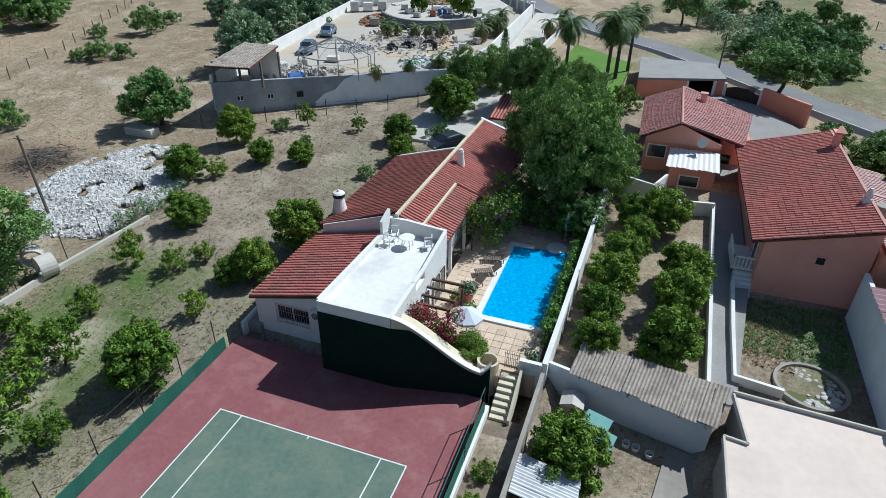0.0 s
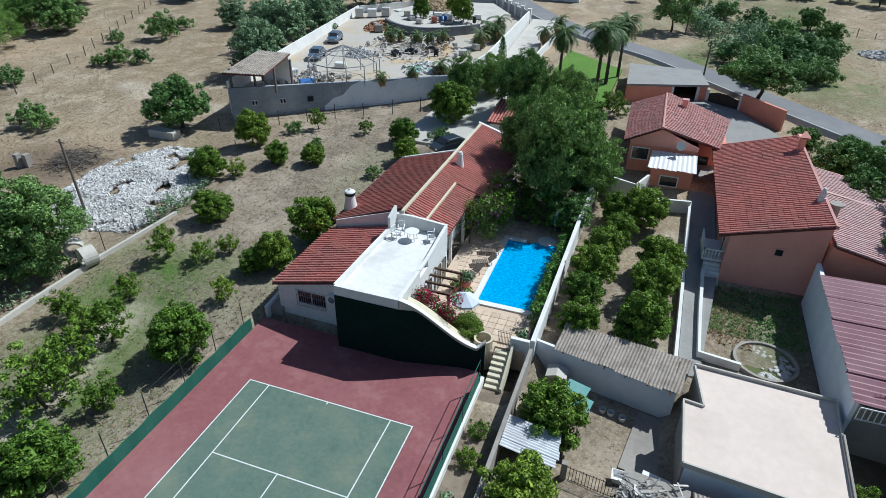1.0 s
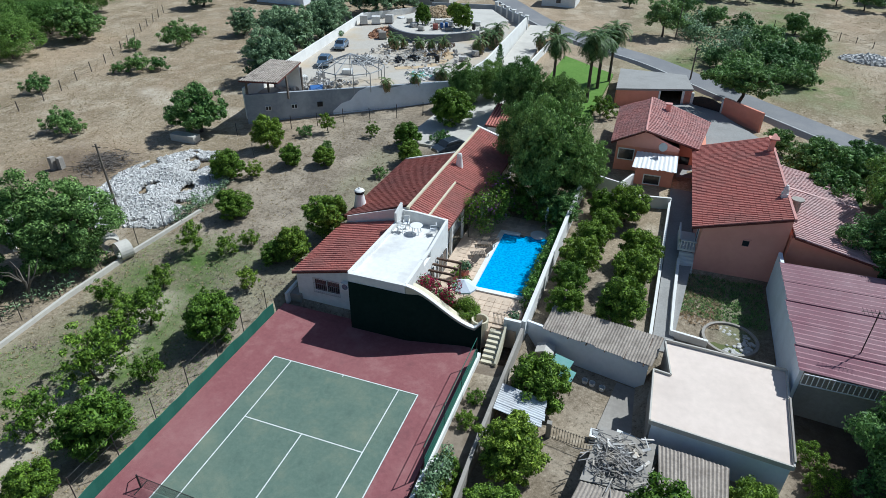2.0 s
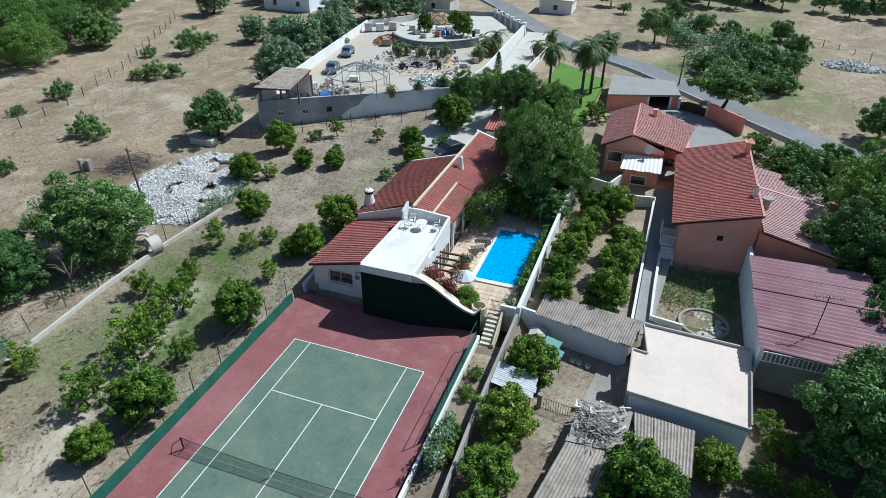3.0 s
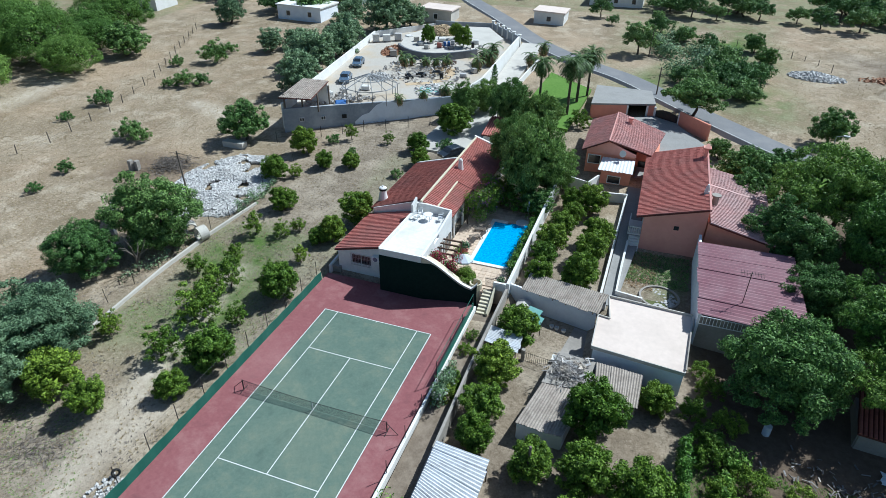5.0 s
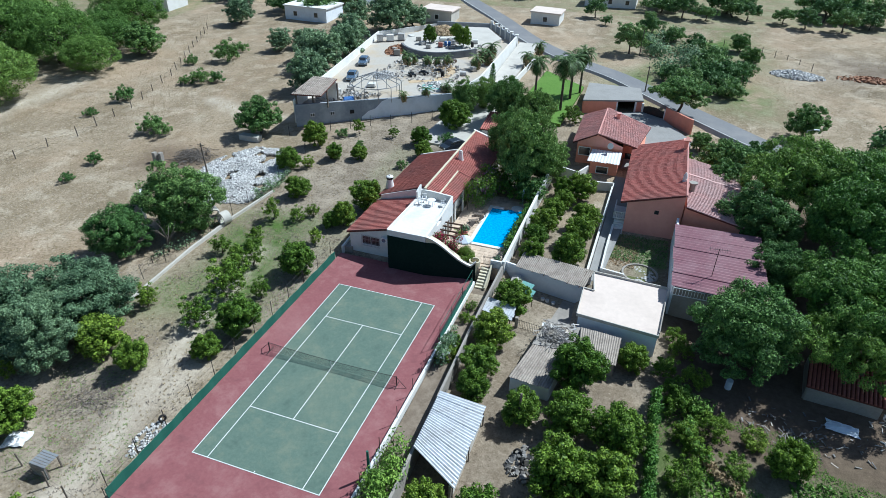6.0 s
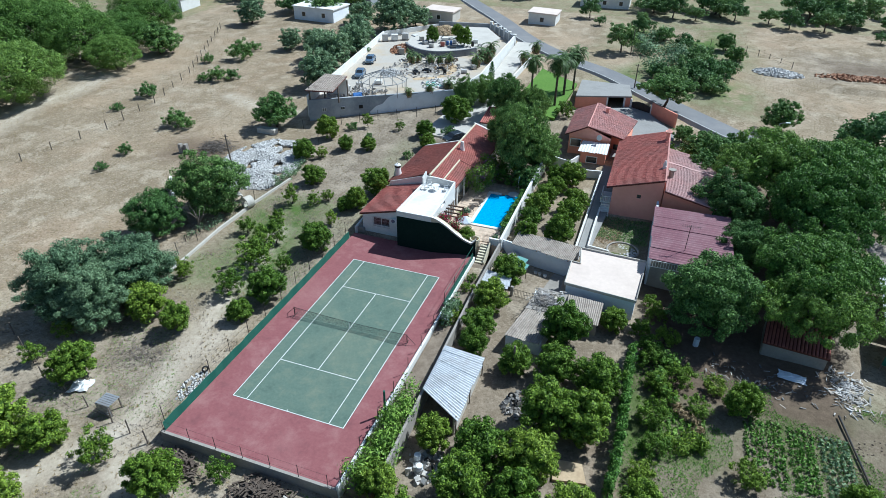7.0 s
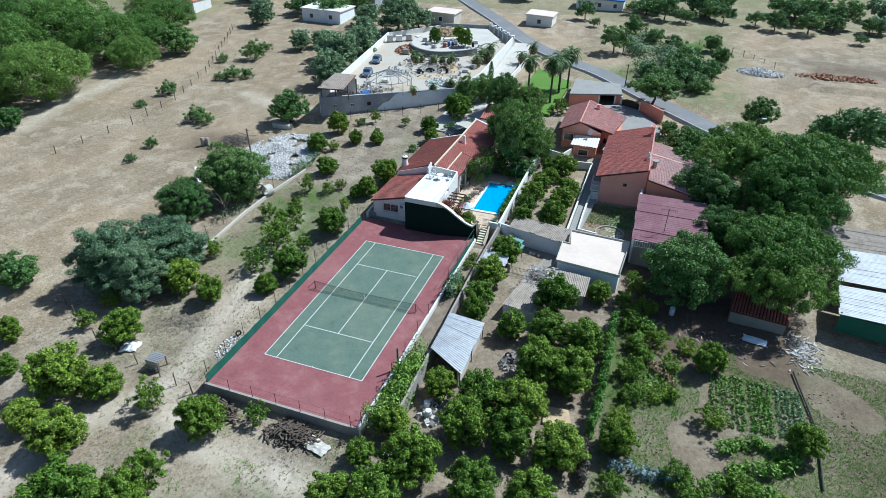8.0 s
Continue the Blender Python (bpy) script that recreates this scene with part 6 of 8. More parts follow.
plant(MALLOW, [(28, 84, 7), (33, 87, 8), (31, 93, 6), (36, 90, 7), (28, 79.5, 5), (25, 90, 5), (38, 95, 6), (33, 99, 7), (36, 83, 6), (30, 112, 6), (25, 118, 6), (20, 124, 6), (34, 105, 6)], "bushes beside the lane", 25)
plant(BUSH, [(7.6, 36.5, 4.5), (9.6, 35.0, 3.0), (5.2, 38.0, 4.0), (9.9, 42.0, 4.0), (9.0, -12.5, 3.2), (9.2, -15.0, 2.8), (8.8, -9.6, 2.6), (10.0, -13.6, 2.4), (9.3, 4.6, 2.4), (9.3, 6.6, 2.2), (9.2, 10.5, 1.6), (9.3, 12.6, 1.4), (29.6, 5.5, 3.0), (28.2, 9.5, 2.6), (30.2, 2.5, 2.6), (30.0, -1.5, 3.2), (30.5, -5.0, 3.0), (37.3, -5.4, 3.0), (34.6, -12.5, 3.0), (36.0, -14.5, 4.0), (38.5, -16.5, 4.4), (33.0, -18.5, 4.0), (41.5, -18.5, 4.0), (30.5, -20.0, 3.4), (45.5, -19.0, 3.6), (28.8, 52.5, 3.0), (11.0, 63.0, 4.0), (39.5, -12.0, 3.0), (43.0, -13.5, 3.4), (47.5, -15.0, 3.0), (31.0, 1.5, 2.4), (29.6, -8.0, 2.6), (29.6, -15.5, 3.0), (31.5, -24.0, 4.0), (29.6, 12.5, 2.6), (30.6, 9.0, 3.0), (32.0, 3.8, 3.2), (33.6, 0.8, 2.6), (29.2, 7.2, 2.6), (35.2, 4.0, 2.4), (29.0, 14.6, 2.2), (38.0, -22.5, 4.2), (44.0, -23.5, 4.0), (26.5, -23.5, 4.0)], "leafy bushes", 16, 0.9)


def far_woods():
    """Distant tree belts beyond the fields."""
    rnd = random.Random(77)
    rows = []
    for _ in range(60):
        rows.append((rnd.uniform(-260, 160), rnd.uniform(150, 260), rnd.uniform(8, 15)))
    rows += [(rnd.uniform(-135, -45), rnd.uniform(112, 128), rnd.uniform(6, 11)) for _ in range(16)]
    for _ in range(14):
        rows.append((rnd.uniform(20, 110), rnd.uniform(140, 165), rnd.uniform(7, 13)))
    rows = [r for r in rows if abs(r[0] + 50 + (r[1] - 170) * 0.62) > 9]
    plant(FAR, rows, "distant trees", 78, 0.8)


far_woods()


def palm_model(name, seed, h, fronds, length):
    rnd = random.Random(seed)
    p = new(name)
    tagged(p, "tall fan palm with a ragged grey trunk", "palm tree")
    bm = B()
    for k in range(8):
        rod(bm, (0, 0, h * k / 8 - 0.1), (0, 0, h * (k + 1) / 8), 0.24 - 0.008 * k, 0.2 - 0.008 * k, 9)
    part("trunk", bm, M["bark"], p)
    verts, faces = [], []
    for k in range(fronds):
        a = 2.399 * k
        el = rnd.uniform(-0.9, 1.15)
        c, s = math.cos(a), math.sin(a)
        L = length * rnd.uniform(0.8, 1.1)
        prev = Vector((0, 0, h))
        n = 6
        for i in range(n):
            e = el - 0.26 * i
            nxt = prev + Vector((c * math.cos(e), s * math.cos(e), math.sin(e))) * L / n
            side = Vector((-s, c, 0))
            for sg in (-1, 1):
                for j in range(3):
                    b0 = prev.lerp(nxt, j / 3)
                    w = L * 0.34 * (0.4 + 0.8 * i / n) * (1.1 - 0.5 * (i / n) ** 2)
                    tip = b0 + (side * sg * 0.75 + (nxt - prev).normalized() * 0.6 + Vector((0, 0, -0.25))) * w
                    q = len(verts)
                    verts += [tuple(b0), tuple(b0 + (nxt - prev) * 0.3), tuple(tip)]
                    faces.append((q, q + 1, q + 2))
            prev = nxt
    part("crown", raw_mesh("crown", verts, faces, M["green_palm"]), None, p)
    v, f = leaf_cloud(seed, [(0, 0, h - 0.7), (0, 0, h - 1.2)], [0.6, 0.5], 90, 0.3, 0.3, 2.0)
    part("skirt", raw_mesh("skirt", v, f, M["straw"]), None, p, "hanging dead brown fronds")
    return p


PALM = [palm_model("fan_palm", 1, 6.5, 64, 2.5), palm_model("fan_palm", 2, 7.5, 70, 2.6)]
plant(PALM, [(2.9, 71.1, 1.0), (8.4, 66.0, 1.05), (9.0, 72.0, 1.1), (10.2, 75.5, 0.95)], "palms on the lawn", 20)
SMALLPALM = [palm_model("young_palm", 5, 1.3, 26, 1.2)]
for q in SMALLPALM:
    tagged(q, "short young palm in gravel yard", "palm tree")


def plant_at(model, rows, group):
    for i, (x, y, z, s) in enumerate(rows):
        m = pose(x, y, z, 0, 0, 77 * i) @ Matrix.Scale(s, 4)
        if model.name in USED:
            ob = copy_thing(model, m @ Matrix.Diagonal((*(1 / c for c in model.scale), 1)))
        else:
            USED[model.name] = 1
            model.matrix_basis = m
            ob = model
        tagged(ob, group=group)


plant_at(SMALLPALM[0], [(-16.6, 56.7, 5.35, 1.0), (-13.6, 59.4, 5.35, 1.2), (-11.0, 62.6, 5.35, 1.4), (-26, 80, 5.35, 1.2), (-23.5, 79, 5.35, 1.1), (-21, 79.5, 5.35, 1.0), (-18.6, 79, 5.35, 1.2), (-17, 80, 5.35, 1.3), (-11, 80, 5.35, 1.6), (-9.6, 84, 5.35, 1.8), (-2.6, 88, 5.3, 1.5), (-1.6, 96, 5.5, 1.6)], "young palms in the yard")
plant_at(SMALLPALM[0], [(-11.2, 85.6, 5.35, 1.7), (-10.6, 89.8, 5.35, 1.9), (-24.4, 77.4, 5.35, 1.3), (-20.2, 77.9, 5.35, 1.2)], "young palms in the yard")


def build_cypress(x, y, h, r):
    c = empty("cypress", (x, y, ground_z(x, y)), "narrow dark cypress beside the drive", "tree")
    z0 = ground_z(x, y)
    bm = B()
    rod(bm, (x, y, z0 - 0.1), (x, y, z0 + h * 0.6), 0.12, 0.05)
    part("trunk", bm, M["bark"], c)
    n = 26
    cs = [(x, y, z0 + 0.4 + (h - 0.6) * k / n) for k in range(n)]
    rs = [r * (math.sin(math.pi * min(0.98, 0.15 + 0.85 * k / n)) ** 0.6) for k in range(n)]
    v, f = leaf_cloud(3, cs, rs, 70, 0.13, 0.35, -0.8, 0.5)
    part("crown", raw_mesh("crown", v, f, M["green_dark"]), None, c)


build_cypress(-5.4, 72.0, 5.6, 0.75)


def build_hedge(name, line, r, h, z, material, label, per=60, leaf=0.1, bloom=None, step=0.35, seed=3, category="hedge"):
    e = empty(name, (*line[0], z), label, category)
    rnd = random.Random(seed)
    cs, rs = [], []
    for (x0, y0), (x1, y1) in zip(line, line[1:]):
        n = max(1, int(math.hypot(x1 - x0, y1 - y0) / step))
        for k in range(n):
            t = k / n
            for _ in range(max(1, int(h / (r * 0.9)))):
                cs.append((x0 + (x1 - x0) * t + rnd.uniform(-r, r) * 0.5, y0 + (y1 - y0) * t + rnd.uniform(-r, r) * 0.5, z + rnd.uniform(r * 0.3, h)))
                rs.append(r * rnd.uniform(0.6, 1.1))
    v, f = leaf_cloud(seed, cs, rs, per, leaf, 0.55, 0, 0.4)
    part("foliage", raw_mesh("foliage", v, f, M[material]), None, e)
    bm = B()
    for x, y in (line[0], line[-1]):
        rod(bm, (x, y, z - 0.2), (x, y, z + h * 0.7), 0.05, 0.03, 6)
    part("stem", bm, M["bark"], e)
    if bloom:
        v, f = leaf_cloud(seed + 1, cs[:: bloom[1]], [q * 1.12 for q in rs[:: bloom[1]]], bloom[2], leaf * 0.9, 0.7, 0, 0.75)
        part("blossom", raw_mesh("blossom", v, f, M[bloom[0]]), None, e, bloom[3])
    return e


build_hedge("garden_hedge", [(10.25, 22.0), (10.4, 28), (10.7, 36), (11.2, 42)], 0.45, 1.6, 1.2, "green_bright", "green hedge along the white garden wall", 55, 0.09)
build_hedge("bougainvillea", [(2.9, 19.3), (4.0, 19.3), (5.4, 19.2)], 0.65, 2.75, 1.3, "green_dark", "bougainvillea bush covered in magenta bracts", 70, 0.085, ("bract", 1, 85, "magenta bracts"), 0.28, 5, "shrub")
build_hedge("climbing_bougainvillea", [(3.0, 30.8), (4.4, 31.6), (5.2, 34), (3.8, 36)], 1.2, 4.0, 1.4, "green_citrus", "big climbing bougainvillea with purple flowers", 110, 0.1, ("purple", 5, 45, "purple flowers"), 0.4, 6, "shrub")
build_hedge("vine_row", [(27.6, 6.0), (27.6, 0), (27.5, -7), (27.2, -11.5)], 0.42, 2.5, -0.5, "green_bright", "long row of climbing vine on wires", 50, 0.1, None, 0.35, 7, "vine")
build_hedge("dead_vine", [(27.2, -11.8), (27.3, -16.0)], 0.45, 1.5, -1.0, "twig", "dry grey dead vine stems on wires", 60, 0.12, None, 0.3, 8, "vine")
build_hedge("creeper", [(9.0, -16.6), (10.2, -13.0), (9.2, -10.0), (10.0, -9.0), (9.0, -6.6)], 1.15, 2.7, -0.4, "green_bright", "thick climbing creeper over the court fence", 90, 0.12, None, 0.35, 9, "shrub")
build_hedge("oleander", [(9.1, 3.6), (9.2, 6.8)], 0.6, 2.2, 0.0, "green_olive", "pale flowering oleander beside the path", 70, 0.1, ("stone", 3, 14, "small white blossoms"), 0.35, 10, "shrub")
build_hedge("fence_creeper", [(-24.0, 24.0), (-23.5, 28), (-24.4, 33)], 0.7, 1.7, 0.8, "green_olive", "creeper-covered wire fence by the rubble", 50, 0.1, None, 0.4, 11, "hedge")
build_hedge("bramble_hedge", [(-25.5, 19), (-26, 13), (-27, 8)], 0.8, 1.2, 0.0, "green_olive", "straggling bramble hedge beside low wall", 40, 0.11, None, 0.6, 12, "hedge")
build_hedge("reed_bed", [(23.5, 93), (27, 98), (31, 104), (27, 110), (22, 104), (20, 114), (26, 122)], 2.4, 2.2, 5.0, "green_olive", "tall pale green reed bed by the lane", 95, 0.24, None, 0.9, 13, "reeds")
build_hedge("squash_patch", [(38.6, -8.2), (40.8, -6.6), (44.6, -7.2), (42.6, -9.0), (39.4, -10.2), (38.0, -12.2), (42.6, -12.0)], 0.85, 1.0, -0.8, "green_bright", "sprawling mound of broad squash leaves", 85, 0.15, None, 0.35, 14, "crop")
build_hedge("bean_patch", [(30.6, -3.4), (32.4, -4.2), (34.4, -3.2), (32.5, -2.4)], 0.7, 0.8, -0.4, "green_citrus", "low lush green bean plants in rows", 80, 0.12, None, 0.3, 15, "crop")
build_hedge("weedy_bank", [(29.2, 7), (31.5, 6), (30.0, 3.4), (31.5, 0.6)], 0.8, 1.6, -0.3, "green_bright", "overgrown weedy bank behind the store", 70, 0.12, None, 0.4, 16, "weeds")


def round_bush(x, y, z):
    e = empty("clipped_bush", (x, y, z), "round clipped box bush with tiered top", "shrub")
    rnd = random.Random(2)
    cs, rs = [], []
    for k in range(120):
        a = rnd.uniform(0, 2 * math.pi)
        if k < 80:
            cs.append((x + math.cos(a) * 0.85, y + math.sin(a) * 0.85, z + rnd.uniform(0.15, 0.8)))
        else:
            r = rnd.uniform(0, 0.45)
            cs.append((x + math.cos(a) * r, y + math.sin(a) * r, z + rnd.uniform(0.7, 1.4)))
        rs.append(0.3)
    v, f = leaf_cloud(2, cs, rs, 210, 0.034, 0.6, 0, 0.85)
    part("foliage", raw_mesh("foliage", v, f, M["green_citrus"]), None, e)
    bm = B()
    rod(bm, (x, y, z - 0.1), (x, y, z + 0.5), 0.08)
    part("stem", bm, M["bark"], e)


round_bush(6.3, 19.5, 1.3)


def tufts(name, n, area, material, label, size, seed, keep=None):
    g = random.Random(seed)
    verts, faces = [], []
    while n:
        x, y = g.uniform(area[0], area[1]), g.uniform(area[2], area[3])
        if keep and not keep(x, y):
            continue
        n -= 1
        z = ground_z(x, y) + 0.22 * noise.noise((x * 0.08, y * 0.08, 1.0)) + 0.07 * noise.noise((x * 0.45, y * 0.45, 4.0)) - 0.03
        for k in range(5):
            a = g.uniform(0, 6.28)
            l = size * g.uniform(0.5, 1.3)
            c, s = math.cos(a), math.sin(a)
            q = len(verts)
            verts += [(x - s * 0.05 * l, y + c * 0.05 * l, z), (x + s * 0.3 * l, y - c * 0.3 * l, z), (x + c * 0.7 * l, y + s * 0.7 * l, z + 0.6 * l)]
            faces.append((q, q + 1, q + 2))
    return solo(name, raw_mesh(name, verts, faces, M[material]), None, label, "grass", kind="stuff")


tufts("dry_grass", 40000, (-95, -27, -20, 110), "straw", "dry straw tufts over the field", 0.2, 91)
tufts("dry_grass", 5000, (32, 92, 60, 135), "straw", "dry straw tufts over the far field", 0.25, 92)
tufts("green_weeds", 7000, (-24, -9, -40, 24), "green_bright", "green weeds under orchard trees", 0.15, 93, lambda x, y: noise.noise((x * 0.09, y * 0.09, 7.0)) > 0.05)
tufts("green_weeds", 30000, (28, 62, -20, 6), "green_bright", "lush green weeds in vegetable plot", 0.17, 94, lambda x, y: noise.noise((x * 0.15, y * 0.15, 7.0)) > -0.05)
tufts("yard_weeds", 1500, (21.3, 27.7, 25.8, 31.5), "green_far", "rough weeds in the pond yard", 0.26, 95)
tufts("yard_straw", 700, (21.3, 24.5, 24.8, 31.5), "straw", "dry straw weeds in the pond yard", 0.24, 99)
tufts("dry_weeds", 5000, (-24, 8, -45, 50), "straw", "thin dry weeds on orchard soil", 0.22, 96, lambda x, y: not (-8.8 < x < 11 and -18 < y < 60))
build_hedge("silver_shrubs", [(29.5, -13.6), (32, -12.8), (35.5, -13.4), (37.5, -15)], 0.8, 1.0, -0.9, "green_agave", "blue-grey spiky shrubs along the plot edge", 60, 0.16, None, 0.4, 17, "shrub")
tufts("dead_weeds", 4500, (-34, 8, -40, 30), "twig", "grey dead weeds and twigs on orchard soil", 0.2, 97, lambda x, y: not (-8.8 < x < 11 and -18 < y < 60) and noise.noise((x * 0.2, y * 0.2, 11.0)) > 0.08)
tufts("green_weeds", 2500, (-22, 8, -40, -18), "green_bright", "sparse green weeds near the lower court wall", 0.18, 98, lambda x, y: noise.noise((x * 0.18, y * 0.18, 2.0)) > 0.12)


# ---- small things ----
def heap_of_stones(name, x0, x1, y0, y1, n, s0, s1, height, material, label, seed, inside=None, base=0.0):
    g = random.Random(seed)
    verts, faces = [], []
    cx, cy = (x0 + x1) / 2, (y0 + y1) / 2
    while n:
        x, y = g.uniform(x0, x1), g.uniform(y0, y1)
        u, v = (x - cx) / (x1 - x0) * 2, (y - cy) / (y1 - y0) * 2
        r = u * u + v * v + 0.35 * noise.noise((x * 0.3, y * 0.3, seed))
        if r > 1 or (inside and not inside(x, y)):
            continue
        n -= 1
        z = ground_z(x, y) + base + 0.22 * noise.noise((x * 0.08, y * 0.08, 1.0)) + height * (1 - max(r, 0)) * (0.7 + 0.6 * noise.noise((x * 0.4, y * 0.4, 2.0)))
        s = g.uniform(s0, s1)
        rot = Euler((g.uniform(0, 6), g.uniform(0, 6), g.uniform(0, 6))).to_matrix()
        q = len(verts)
        for k in range(8):
            p = Vector(((k & 1) - 0.5, ((k >> 1) & 1) - 0.5, ((k >> 2) & 1) - 0.5))
            p = Vector((p.x * s * g.uniform(0.8, 1.15), p.y * s * g.uniform(0.7, 1.05), p.z * s * g.uniform(0.6, 0.9)))
            verts.append(tuple(rot @ p + Vector((x, y, z))))
        for f in ((0, 1, 3, 2), (4, 6, 7, 5), (0, 4, 5, 1), (2, 3, 7, 6), (0, 2, 6, 4), (1, 5, 7, 3)):
            faces.append(tuple(q + i for i in f))
    return solo(name, raw_mesh(name, verts, faces, M[material]), None, label, "heap", kind="stuff")


def heap_of_sticks(name, x0, x1, y0, y1, n, length, thick, height, material, label, seed, base=0.0, flat=0.35, inside=None):
    g = random.Random(seed)
    verts, faces = [], []
    for _ in range(n):
        u, v = g.gauss(0, 0.4), g.gauss(0, 0.4)
        u, v = max(-1, min(1, u)), max(-1, min(1, v))
        x, y = (x0 + x1) / 2 + u * (x1 - x0) / 2, (y0 + y1) / 2 + v * (y1 - y0) / 2
        if inside and not inside(x, y):
            continue
        z = ground_z(x, y) + base + 0.06 + g.random() * height * (1 - 0.7 * max(abs(u), abs(v)))
        l, w, h = length * g.uniform(0.4, 1.2), thick * g.uniform(0.6, 2.0), thick * g.uniform(0.4, 1.0)
        rot = Euler((g.uniform(-flat, flat), g.uniform(-flat, flat), g.uniform(0, 6.28))).to_matrix()
        q = len(verts)
        for k in range(8):
            p = Vector((((k & 1) - 0.5) * l, (((k >> 1) & 1) - 0.5) * w, (((k >> 2) & 1) - 0.5) * h))
            verts.append(tuple(rot @ p + Vector((x, y, z))))
        for f in ((0, 1, 3, 2), (4, 6, 7, 5), (0, 4, 5, 1), (2, 3, 7, 6), (0, 2, 6, 4), (1, 5, 7, 3)):
            faces.append(tuple(q + i for i in f))
    return solo(name, raw_mesh(name, verts, faces, M[material]), None, label, "heap", kind="stuff")


heap_of_stones("rubble_heap", -36.6, -24.0, 20.8, 38, 9500, 0.14, 0.40, 0.8, "stone", "broad heap of white limestone rubble", 3, lambda x, y: noise.noise((x * 0.5, y * 0.5, 8.0)) > -0.28)
heap_of_stones("rubble_heap", 44, 54, 98, 103, 500, 0.25, 0.6, 0.6, "stone", "pale rubble heap in far field", 4)
heap_of_stones("earth_bank", 56, 72, 100, 104, 300, 0.25, 0.7, 0.35, "earth", "crumbled red earth bank across field", 5)
heap_of_stones("rock_pile", -11.2, -9.0, -13.5, -9.5, 160, 0.08, 0.25, 0.15, "stone", "loose pale rocks beside the court", 6)
heap_of_sticks("scrap_heap", -8.8, -3.4, -21.0, -17.9, 460, 0.6, 0.09, 0.9, "bark", "dark heap of old logs and scrap", 7)
heap_of_sticks("scrap_heap", -0.4, 4.8, -20.6, -17.9, 460, 0.6, 0.09, 0.9, "bark", "dark heap of old logs and scrap", 8)
heap_of_sticks("debris", 16.4, 20.2, 7.4, 11.2, 260, 1.0, 0.035, 0.35, "junk", "broken timber and scrap on shed roof", 9, base=1.75)
heap_of_sticks("debris", 44.5, 49.0, 4.5, 11.5, 240, 0.75, 0.07, 0.15, "pale_junk", "broken boards and sheets on the ground", 10)
heap_of_sticks("debris", 33.0, 46.0, 3.5, 9.0, 110, 0.5, 0.06, 0.25, "junk", "scrap lying under the pines", 11)
heap_of_stones("yard_clutter", -29, -11, 66, 84, 110, 0.15, 0.55, 0.1, "pale_junk", "builder's clutter strewn over gravel yard", 12, base=1.75)
heap_of_stones("yard_clutter", -31, -17, 48.5, 58, 110, 0.15, 0.6, 0.2, "pale_junk", "scrap stacked behind retaining wall", 13, lambda x, y: y > 49.8 + (x + 31) * 0.72, base=2.55)
heap_of_stones("yard_clutter", -28, -14, 89, 98, 70, 0.2, 0.7, 0.2, "pale_junk", "pots and pallets on the upper yard", 14, base=1.6)
heap_of_stones("junk_row", 11.4, 14.4, -14.4, -10.8, 70, 0.15, 0.6, 0.2, "pale_junk", "drums and scrap beside the sheds", 15)
heap_of_stones("junk_row", 17.4, 19.6, -5.6, -2.2, 60, 0.15, 0.5, 0.2, "junk", "tyres and scrap under citrus trees", 16)
heap_of_sticks("brush_pile", -21.5, -14, -12, -7.5, 300, 0.6, 0.02, 0.1, "twig", "low pile of dry cuttings", 17)
heap_of_stones("dug_soil", 28.5, 60, -32, 2.5, 1500, 0.06, 0.16, 0.03, "clod", "clods of dug brown soil", 18, lambda x, y: noise.noise((x * 0.12, y * 0.12, 3.0)) > 0.05)
heap_of_sticks("brush_pile", -43.5, -36.5, 28.5, 34.5, 500, 1.2, 0.04, 0.6, "twig", "wide pile of dry brown brushwood beside the rubble", 63)
heap_of_sticks("debris", 16.6, 20.2, 8.0, 11.6, 40, 0.7, 0.10, 0.25, "pale_junk", "pale boards and offcuts on the store roof", 65, base=1.8)
heap_of_sticks("timber_stack", -30, -18, 48, 58, 150, 1.3, 0.07, 0.4, "pale_junk", "long boards stacked behind retaining wall", 61, base=2.75, inside=lambda x, y: y > 50.2 + (x + 31) * 0.72)
heap_of_sticks("timber_stack", -27, -13, 67, 82, 150, 1.2, 0.09, 0.3, "pale_junk", "boards and stone slabs in the yard", 62, base=1.7)
heap_of_stones("sand_heap", -27.5, -23.5, 66.5, 70.5, 500, 0.15, 0.35, 1.3, "stone", "pale heap of sand and gravel", 19, base=1.75)


def posts_and_wire(name, line, step, h, label, material="pole", r=0.05, wires=(0.4, 0.8)):
    f = empty(name, (*line[0], ground_z(*line[0])), label, "fence")
    pts = []
    for (x0, y0), (x1, y1) in zip(line, line[1:]):
        n = max(1, round(math.hypot(x1 - x0, y1 - y0) / step))
        pts += [(x0 + (x1 - x0) * k / n, y0 + (y1 - y0) * k / n) for k in range(n)]
    pts.append(line[-1])
    rnd = random.Random(len(pts))
    tops = []
    for x, y in pts:
        z = ground_z(x, y)
        e = (x + rnd.uniform(-0.1, 0.1), y + rnd.uniform(-0.1, 0.1), z + h * rnd.uniform(0.9, 1.08))
        bm = B()
        rod(bm, (x, y, z - 0.4), e, r, r * 0.9, 6)
        part("post", bm, M[material], f)
        tops.append((x, y, z))
    for w in wires:
        for a, b in zip(tops, tops[1:]):
            part("wire", rod(B(), (a[0], a[1], a[2] + h * w), (b[0], b[1], b[2] + h * w), 0.01, n=3), M["darkmetal"], f)


